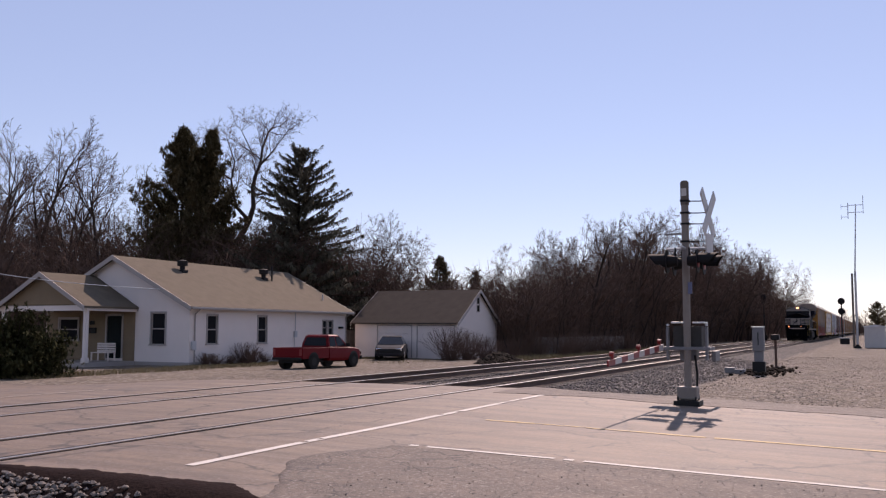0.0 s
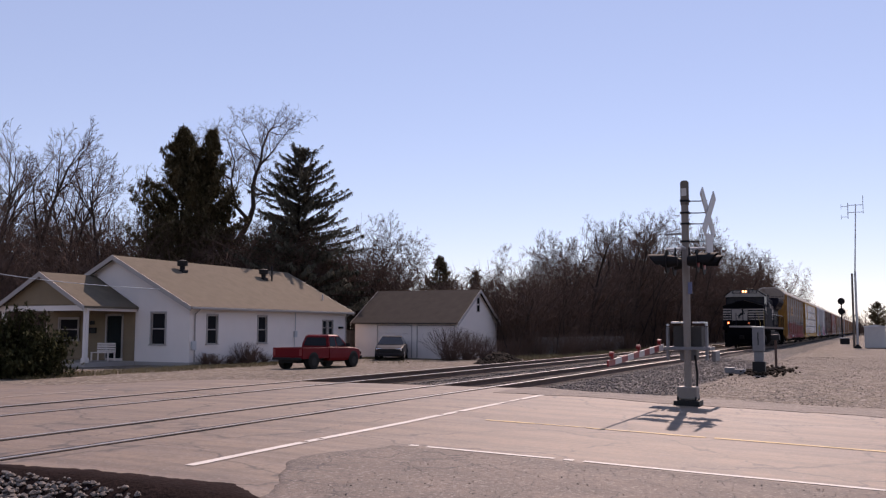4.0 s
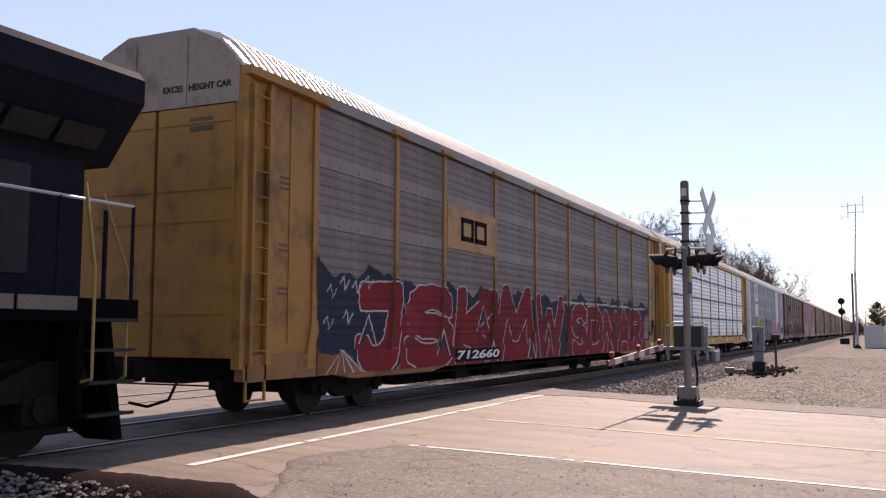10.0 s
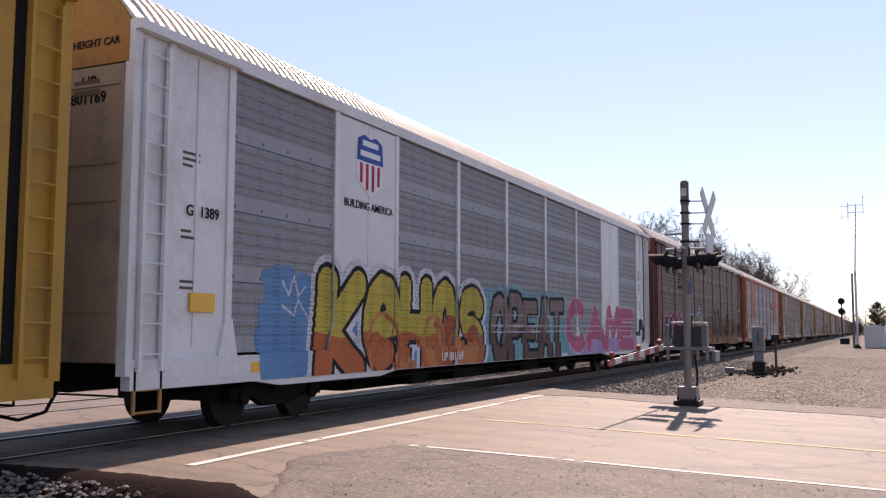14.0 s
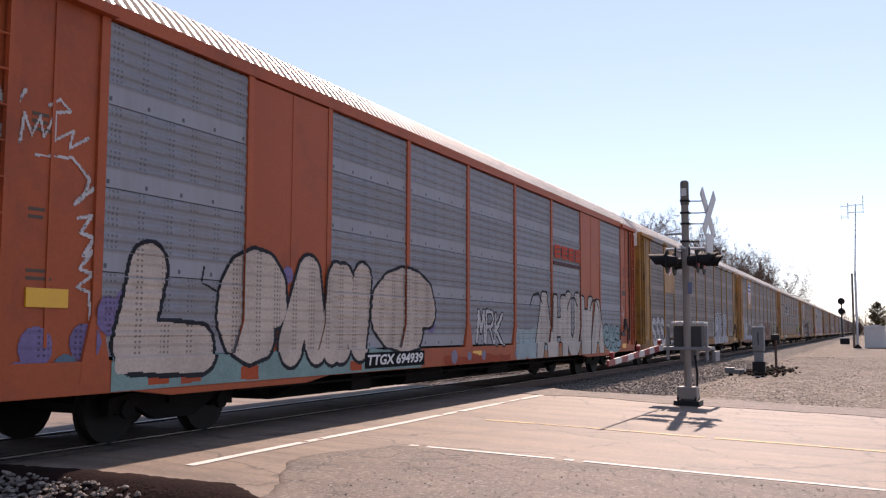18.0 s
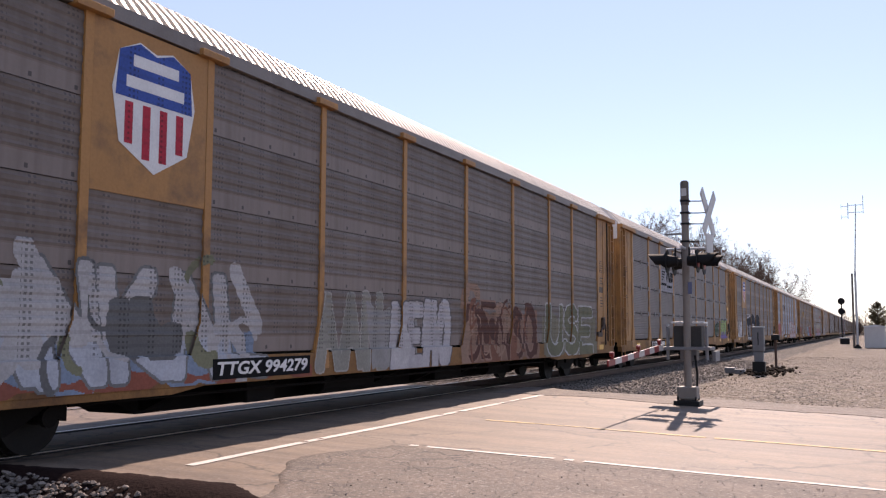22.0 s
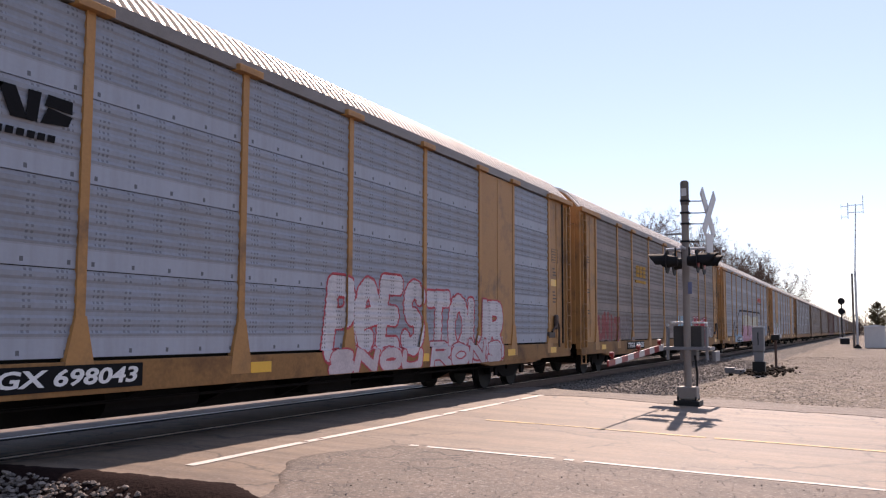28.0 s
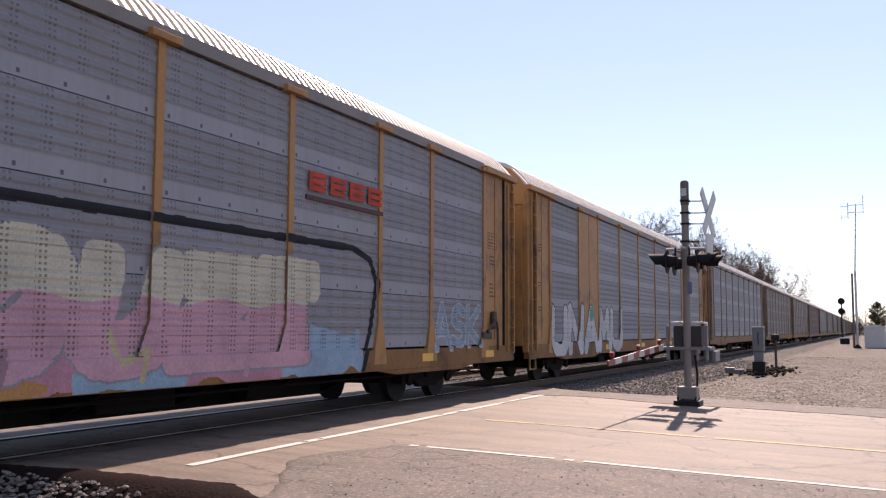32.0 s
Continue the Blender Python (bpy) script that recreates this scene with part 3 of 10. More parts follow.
def gable_roof(parent, axis, a0, a1, c, half, z_eave, z_ridge, material, over=0.35, thick=0.10, fascia=True):
    """Two thick slopes over a ridge along axis at c, and their rake boards."""
    k = (z_ridge - z_eave) / half
    for s in (-1, 1):
        bm = B()
        e = half + over
        poly = [(c, z_ridge), (c + s * e, z_ridge - k * e), (c + s * e, z_ridge - k * e + thick), (c, z_ridge + thick)]
        prism(bm, poly, axis, a0, a1)
        part("roof", bm, material, parent, "shingled roof slope")
        for a in (a0 - 0.03, a1):
            bm = B()
            poly = [(c, z_ridge - 0.14), (c + s * e, z_ridge - k * e - 0.14), (c + s * e, z_ridge - k * e + thick + 0.01), (c, z_ridge + thick + 0.01)]
            prism(bm, poly, axis, a, a + 0.03)
            part("rake_board", bm, M_TRIM, parent)


def gable_end(parent, axis, at, c, half, z0, z_eave, z_ridge, thick=0.15):
    bm = B()
    prism(bm, [(c - half, z0), (c + half, z0), (c + half, z_eave), (c, z_ridge), (c - half, z_eave)], axis, at, at + thick)
    return part("wall", bm, M_SIDING, parent, "white painted gable wall")


def make_house():
    hs = thing("house", pose(36.3, 21.05, -0.4), "low white single-storey house with a tan shingled roof", "house")
    g = hs
    X0, X1, Y0, Y1, Z, E, RZ = 0.0, 15.0, 0.0, 9.6, 0.0, 2.98, 5.45
    pierced_wall(g, "y", Y0, 0.15, X0 + 0.15, X1 - 0.15, Z, E + 0.1,
                 [(1.35, 2.11, 1.06, 2.48), (5.62, 6.38, 1.06, 2.48), (12.18, 12.66, 1.47, 2.33), (12.86, 13.34, 1.47, 2.33)], "white painted siding wall")
    pierced_wall(g, "y", Y1 - 0.15, 0.15, X0 + 0.15, X1 - 0.15, Z, E + 0.1, [], "white painted siding wall")
    pierced_wall(g, "x", X0, 0.15, 0.0, Y1, Z, E, [(1.52, 2.38, 1.025, 2.575), (4.3, 5.3, 0.3, 2.45)], "white painted end wall")
    bm = B()
    prism(bm, [(0, E), (Y1, E), (4.8, RZ)], "x", X0, X0 + 0.15)
    part("gable", bm, M_SIDING, g, "white painted gable")
    bm = B()
    box(bm, 0.6, X1 - 0.6, 0.6, Y1 - 0.6, 0.1, E - 0.1)
    part("interior", bm, M_CORE_DARK, g, "dim interior behind the windows")
    gable_end(g, "x", X1 - 0.15, 4.8, 4.8, Z, E, RZ)
    gable_roof(g, "x", X0 - 0.35, X1 + 0.35, 4.8, 4.8, E, RZ, M_SHINGLE, 0.35, 0.10)
    bm = B()
    box(bm, X0 - 0.3, X1 + 0.3, -0.44, -0.33, E - 0.22, E - 0.10, 0.02)
    part("gutter", bm, M_TRIM, g, "pale rain gutter")
    bm = B()
    box(bm, X0 - 0.02, X1, -0.33, 0.0, E - 0.14, E - 0.11)
    part("soffit", bm, M_TRIM, g)
    for x in (0.35, 14.8):
        bm = B()
        pipe(bm, [(x, -0.38, E - 0.2), (x, -0.06, E - 0.45), (x, -0.06, 0.1)], 0.035)
        part("downspout", bm, M_TRIM, g)
    bm = B()
    box(bm, X0 - 0.02, X1 + 0.02, -0.02, Y1, -0.1, 0.16)
    part("foundation", bm, M_TRIM, g)
    for cx, w in ((1.73, 0.76), (6.0, 0.76)):
        window(g, cx, 1.77, w, 1.42, ("y", 0.0))
    for cx in (12.42, 13.1):
        window(g, cx, 1.9, 0.48, 0.86, ("y", 0.0), trim=0.06)
    window(g, 1.95, 1.80, 0.86, 1.55, ("x", 0.0))
    # door under the porch
    bm = B()
    box(bm, 0.02, 0.07, 4.3, 5.3, 0.3, 2.45)
    d = part("door", bm, mat("dark_green_door", (0.012, 0.017, 0.018), 0.8, var=0.1, spec=0.1), g, "dark painted front door")
    bm = B()
    for y0, y1 in ((4.2, 4.3), (5.3, 5.4)):
        box(bm, -0.06, 0.02, y0, y1, 0.3, 2.55)
    box(bm, -0.06, 0.02, 4.2, 5.4, 2.45, 2.55)
    part("door_casing", bm, M_TRIM, d)
    # roof vents and pipes
    for x, y in ((3.6, 3.6), (10.9, 3.5)):
        z = E + (RZ - E) * y / 4.8 + 0.1
        bm = B()
        box(bm, x - 0.22, x + 0.22, y - 0.22, y + 0.22, z - 0.12, z + 0.06, 0.02)
        tube(bm, (x, y, z), (x, y, z + 0.30), 0.14, seg=12)
        tube(bm, (x, y, z + 0.28), (x, y, z + 0.55), 0.27, 0.30, seg=16)
        tube(bm, (x, y, z + 0.55), (x, y, z + 0.62), 0.30, 0.05, seg=16)
        part("roof_vent", bm, M_DARK, g, "black turbine roof vent", smooth=False)
    for x, y, h in ((11.5, 3.3, 1.0), (13.9, 1.1, 0.45)):
        z = E + (RZ - E) * y / 4.8
        bm = B()
        tube(bm, (x, y, z), (x, y, z + h), 0.05, seg=8)
        part("vent_pipe", bm, M_DARK if h > 0.6 else M_ALU, g)
    bm = B()
    box(bm, 0.12, 0.42, -0.12, 0.0, 0.75, 1.2, 0.02)
    part("meter_box", bm, M_ALU, g, "grey utility box")
    bm = B()
    box(bm, 9.05, 9.3, -0.12, 0.0, 1.35, 1.7, 0.02)
    tube(bm, (9.17, -0.05, 1.7), (9.17, -0.05, 3.0), 0.025, seg=6)
    tube(bm, (9.1, -0.05, 0.2), (9.1, -0.05, 1.35), 0.025, seg=6)
    part("electric_meter", bm, M_ALU, g, "grey electric meter with conduit")
    bm = B()
    box(bm, 14.0, 14.35, -0.2, 0.0, 1.85, 1.98, 0.02)
    part("outdoor_lamp", bm, M_DARK, g)
    # porch with its own gable
    py0, py1, px0 = 3.4, 9.2, -3.3
    pc, ph = 6.25, 2.7
    bm = B()
    box(bm, px0, 0, py0, py1, -0.05, 0.18)
    part("porch_floor", bm, M_TRIM, g)
    gable_roof(g, "x", px0 - 0.3, 0.0, pc, ph, 2.95, 4.45, M_SHINGLE, 0.3, 0.09)
    bm = B()
    prism(bm, [(pc - ph, 2.9), (pc + ph, 2.9), (pc, 4.42)], "x", px0, px0 + 0.12)
    pg = part("porch_gable", bm, M_PORCH, g, "clapboard porch gable")
    for i in range(8):
        z = 2.95 + i * 0.18
        w = ph * (4.42 - z) / 1.52
        if w > 0.15:
            bm = B()
            prism(bm, [(pc - w, z), (pc + w, z), (pc + w - 0.12, z + 0.17), (pc - w + 0.12, z + 0.17)], "x", px0 - 0.02 + 0.001 * i, px0)
            part("clapboard", bm, M_PORCH, pg)
    bm = B()
    box(bm, px0, px0 + 0.15, py0 - 0.05, py1 + 0.05, 2.65, 2.92)
    box(bm, px0 + 0.15, 0, py0 - 0.05, py0 + 0.12, 2.65, 2.92)
    box(bm, px0 + 0.15, 0, py1 - 0.1, py1 + 0.05, 2.65, 2.92)
    part("porch_beam", bm, M_SIDING, g)
    bm = B()
    box(bm, px0 + 0.15, -0.02, py0 + 0.1, py1 - 0.1, 2.88, 2.91)
    part("porch_ceiling", bm, M_PORCH, g)
    for q in ((3.45, 4.2, 0.18, 2.87), (5.4, 9.55, 0.18, 2.87), (4.2, 5.4, 2.56, 2.87)):
        bm = B()
        box(bm, -0.025, -0.004, *q)
        part("porch_wall", bm, M_PORCH, g, "tan siding under the porch")
    window(g, 7.9, 1.75, 1.3, 1.1, ("x", -0.085))
    for y in (3.52, 9.0):
        bm = B()
        box(bm, px0 + 0.02, px0 + 0.2, y - 0.1, y + 0.1, 0.18, 2.65, 0.02)
        box(bm, px0 - 0.02, px0 + 0.24, y - 0.14, y + 0.14, 0.18, 0.42, 0.02)
        part("porch_post", bm, M_SIDING, g, "white porch post")
    bm = B()
    box(bm, -0.12, -0.02, 6.0, 6.7, 1.55, 1.85, 0.03)
    part("mailbox", bm, M_DARK, g, "black wall mailbox")
    bm = B()
    box(bm, -0.08, -0.02, 6.15, 6.45, 2.0, 2.2, 0.03)
    part("wall_lamp", bm, M_DARK, g)
    return hs


def make_bench(m):
    b = thing("porch_bench", m, "white slatted bench on the porch", "bench")
    for i in range(4):
        bm = B()
        box(bm, -0.25, -0.20, -0.6, 0.6, 0.45 + i * 0.12, 0.54 + i * 0.12)
        part("back_slat", bm, M_SIDING, b)
    bm = B()
    box(bm, -0.25, 0.25, -0.6, 0.6, 0.40, 0.44)
    part("seat", bm, M_SIDING, b)
    for x in (-0.22, 0.22):
        for y in (-0.55, 0.55):
            bm = B()
            box(bm, x - 0.03, x + 0.03, y - 0.03, y + 0.03, 0, 0.4)
            part("leg", bm, M_SIDING, b)


def make_garage():
    g = thing("garage", pose(53.2, 14.2, -0.45), "white two-door garage with a brown shingled roof", "garage")
    D, W, E, R = 6.9, 7.3, 2.36, 4.42
    bm = B()
    bm.free()
    pierced_wall(g, "x", 0, 0.12, 0.15, W - 0.15, 0, E, [(0.17, 2.73, 0, 2.1), (3.17, 5.60, 0, 2.1)], "white painted front wall")
    bm = B()
    box(bm, D - 0.12, D, 0.15, W - 0.15, 0, E)
    part("wall", bm, M_SIDING, g)
    gable_end(g, "y", 0, D / 2, D / 2, 0, E, R)
    gable_end(g, "y", W - 0.15, D / 2, D / 2, 0, E, R)
    gable_roof(g, "y", -0.2, W + 0.2, D / 2, D / 2, E, R, M_SHINGLE2, 0.25, 0.08)
    for y0, y1 in ((0.17, 2.73), (3.17, 5.60)):
        for i in range(4):
            bm = B()
            box(bm, 0.03, 0.07, y0 + 0.01, y1 - 0.01, 0.02 + i * 0.52, 0.525 + i * 0.52, 0.006)
            d = part("door_panel", bm, M_SIDING, g, "white overhead door section")
        bm = B()
        box(bm, -0.02, 0.0, y0 - 0.06, y0, 0, 2.14)
        box(bm, -0.02, 0.0, y1, y1 + 0.06, 0, 2.14)
        box(bm, -0.02, 0.0, y0 - 0.06, y1 + 0.06, 2.1, 2.16)
        part("door_trim", bm, M_TRIM, g)
    for z in (3.05, 3.55):
        bm = B()
        box(bm, D / 2 - 0.18, D / 2 + 0.2, -0.01, 0.02, z, z + 0.42)
        part("gable_window", bm, M_GLASS, g, "dark gable window")
    bm = B()
    for x in (D / 2 - 0.25, D / 2 + 0.2):
        box(bm, x, x + 0.06, -0.025, 0.0, 3.0, 4.05)
    part("window_casing", bm, M_TRIM, g)
    bm = B()
    box(bm, D, D + 2.2, 1.0, 4.0, 0, 2.1)
    prism(bm, [(D, 2.35), (D + 2.4, 2.1), (D + 2.4, 2.18), (D, 2.45)], "y", 0.9, 4.1)
    part("lean_to", bm, M_SIDING, g, "low white lean-to")


make_house()
make_bench(pose(35.6, 25.9, -0.22, 0, 0, 180))
make_garage()


# ---------------------------------------------------------------- vehicles
def wheel_parts(parent, x, y, r, w, rim_mat):
    s = 1 if y > 0 else -1
    bm = B()
    tube(bm, (x, y - w / 2, r), (x, y + w / 2, r), r, seg=22)
    t = part("wheel", bm, M_RUBBER, parent, "black tyre")
    bm = B()
    tube(bm, (x, y + s * (w / 2 - 0.02), r), (x, y + s * (w / 2 + 0.006), r), r * 0.62, r * 0.55, seg=18)
    part("rim", bm, rim_mat, t, "steel rim")


def loft(bm, sections):
    """Closed rings joined one after another."""
    rings = [[bm.verts.new(p) for p in s] for s in sections]
    n = len(rings[0])
    for a, b in zip(rings, rings[1:]):
        for i in range(n):
            bm.faces.new((a[i], a[(i + 1) % n], b[(i + 1) % n], b[i]))
    bm.faces.new(rings[0][::-1])
    bm.faces.new(rings[-1])
    bmesh.ops.recalc_face_normals(bm, faces=bm.faces[:])
    return bm


def body_ring(x, hw, z0, z1, tuck=0.06, crown=0.04):
    return [(x, -hw + tuck, z0), (x, -hw, z0 + 0.12), (x, -hw, (z0 + z1) / 2), (x, -hw + 0.03, z1 - crown), (x, -hw + 0.10, z1), (x, hw - 0.10, z1), (x, hw - 0.03, z1 - crown), (x, hw, (z0 + z1) / 2), (x, hw, z0 + 0.12), (x, hw - tuck, z0)]


def make_pickup(m):
    """Long axis x, nose at +x."""
    p = thing("pickup_truck", m, "red compact pickup truck parked on the gravel", "pickup truck")
    bm = B()
    loft(bm, [body_ring(-0.35, 0.86, 0.36, 1.02), body_ring(0.9, 0.87, 0.34, 1.0), body_ring(1.6, 0.86, 0.36, 0.97), body_ring(2.2, 0.83, 0.38, 0.90), body_ring(2.42, 0.74, 0.42, 0.80, 0.1, 0.08)])
    part("body", bm, M_RED, p, "red cab and hood", smooth=False)
    bm = B()
    for s in (-1, 1):
        y0, y1 = (0.78, 0.86) if s > 0 else (-0.86, -0.78)
        box(bm, -2.45, -0.42, y0, y1, 0.48, 0.98, 0.02)
    box(bm, -2.47, -2.40, -0.78, 0.78, 0.5, 0.98, 0.02)
    box(bm, -0.46, -0.40, -0.78, 0.78, 0.5, 0.98, 0.02)
    box(bm, -2.4, -0.46, -0.78, 0.78, 0.5, 0.56)
    part("cargo_bed", bm, M_RED, p, "open red cargo bed")
    bm = B()
    def ring(z, x0, x1, hw):
        return [(x0, -hw, z), (x1, -hw, z), (x1 + 0.04, 0, z), (x1, hw, z), (x0, hw, z)]
    loft(bm, [ring(0.98, -0.36, 1.28, 0.80), ring(1.2, -0.33, 1.02, 0.76), ring(1.52, -0.22, 0.62, 0.66), ring(1.57, -0.1, 0.5, 0.58)])
    cab = part("cab", bm, M_RED, p, "red cab roof")
    for s in (-1, 1):
        for x0, x1, t0, t1 in ((-0.27, 0.22, -0.20, 0.20), (0.32, 1.02, 0.28, 0.64)):
            bm = B()
            v = [(x0, s * 0.795, 1.03), (x1, s * 0.795, 1.03), (t1, s * 0.685, 1.46), (t0, s * 0.685, 1.46)]
            vo = [(x, y + s * 0.012, z) for x, y, z in v]
            a, b = [bm.verts.new(q) for q in v], [bm.verts.new(q) for q in vo]
            bm.faces.new(a)
            bm.faces.new(b)
            for i in range(4):
                bm.faces.new((a[i], a[(i + 1) % 4], b[(i + 1) % 4], b[i]))
            bmesh.ops.recalc_face_normals(bm, faces=bm.faces[:])
            part("side_glass", bm, M_GLASS, cab, "dark side glass")
    bm = B()
    v = [(1.30, -0.72, 1.02), (1.32, 0.72, 1.02), (0.68, 0.58, 1.50), (0.68, -0.58, 1.50)]
    a, b = [bm.verts.new(q) for q in v], [bm.verts.new((x + 0.02, y, z + 0.02)) for x, y, z in v]
    bm.faces.new(b)
    for i in range(4):
        bm.faces.new((a[i], a[(i + 1) % 4], b[(i + 1) % 4], b[i]))
    part("windscreen", bm, M_GLASS, cab, "windscreen")
    bm = B()
    v = [(-0.37, -0.66, 1.05), (-0.37, 0.66, 1.05), (-0.27, 0.56, 1.44), (-0.27, -0.56, 1.44)]
    a, b = [bm.verts.new(q) for q in v], [bm.verts.new((x - 0.015, y, z)) for x, y, z in v]
    bm.faces.new(b)
    for i in range(4):
        bm.faces.new((a[i], a[(i + 1) % 4], b[(i + 1) % 4], b[i]))
    bmesh.ops.recalc_face_normals(bm, faces=bm.faces[:])
    part("rear_window", bm, M_GLASS, cab, "dark rear window")
    for x in (-1.62, 1.62):
        for y in (-0.80, 0.80):
            wheel_parts(p, x, y, 0.34, 0.2, M_DARK)
            bm = B()
            s = 1 if y > 0 else -1
            tube(bm, (x, s * 0.60, 0.38), (x, s * 0.878, 0.38), 0.40, seg=20)
            part("wheel_arch", bm, M_DARK, p, "dark wheel well")
    bm = B()
    box(bm, 2.36, 2.50, -0.78, 0.78, 0.36, 0.54, 0.03)
    part("front_bumper", bm, M_DARK, p, "dark front bumper")
    bm = B()
    box(bm, -2.58, -2.44, -0.80, 0.80, 0.42, 0.54, 0.02)
    part("rear_bumper", bm, M_DARK, p, "dark rear bumper")
    for y in (-0.6, 0.6):
        bm = B()
        box(bm, 2.36, 2.45, y - 0.16, y + 0.16, 0.60, 0.74, 0.02)
        part("headlight", bm, M_GLASS, p, "headlight")
        bm = B()
        box(bm, -2.48, -2.46, y * 1.25 - 0.06, y * 1.25 + 0.06, 0.62, 0.92)
        part("tail_light", bm, M_SIGRED, p, "red tail light")
    for s in (-1, 1):
        bm = B()
        box(bm, 0.98, 1.10, s * 0.92 - 0.09, s * 0.92 + 0.09, 1.02, 1.18, 0.02)
        part("mirror", bm, M_DARK, p, "black door mirror")
    bm = B()
    box(bm, -2.3, 2.2, -0.5, 0.5, 0.28, 0.5)
    part("chassis", bm, M_DARK, p)


def make_sedan(m):
    c = thing("sedan", m, "dark grey sedan parked before the garage", "car")
    bm = B()
    loft(bm, [body_ring(-2.25, 0.72, 0.40, 0.86, 0.1), body_ring(-1.9, 0.84, 0.26, 0.94), body_ring(-0.9, 0.88, 0.22, 0.96), body_ring(0.9, 0.88, 0.22, 0.94), body_ring(1.9, 0.85, 0.24, 0.80), body_ring(2.2, 0.74, 0.34, 0.68, 0.1)])
    part("body", bm, M_SILVERCAR, c, "dark grey body")
    bm = B()
    def ring(z, x0, x1, hw):
        return [(x0, -hw, z), (x1, -hw, z), (x1 + 0.06, 0, z), (x1, hw, z), (x0, hw, z)]
    loft(bm, [ring(0.92, -1.75, 1.15, 0.80), ring(1.30, -1.15, 0.35, 0.64), ring(1.40, -0.9, 0.1, 0.58)])
    gh = part("greenhouse", bm, M_GLASS, c, "dark glasshouse")
    bm = B()
    loft(bm, [ring(1.385, -1.0, 0.2, 0.61), ring(1.43, -0.85, 0.05, 0.54)])
    part("roof", bm, M_SILVERCAR, gh, "dark grey roof")
    for x in (-1.35, 1.38):
        for y in (-0.78, 0.78):
            wheel_parts(c, x, y, 0.32, 0.2, M_ALU)
    bm = B()
    box(bm, 2.14, 2.24, -0.55, 0.55, 0.46, 0.62, 0.02)
    part("grille", bm, M_DARK, c, "dark grille")
    for y in (-0.6, 0.6):
        bm = B()
        box(bm, 2.08, 2.2, y - 0.17, y + 0.17, 0.55, 0.70, 0.03)
        part("headlight", bm, M_CHROME, c, "clear headlight")
    bm = B()
    box(bm, 2.15, 2.28, -0.8, 0.8, 0.28, 0.44, 0.04)
    part("bumper", bm, M_SILVERCAR, c)


make_pickup(pose(38.2, 14.75, -0.42, 0, 0, -4))
make_sedan(pose(51.0, 17.6, -0.42, 0, 0, 203))


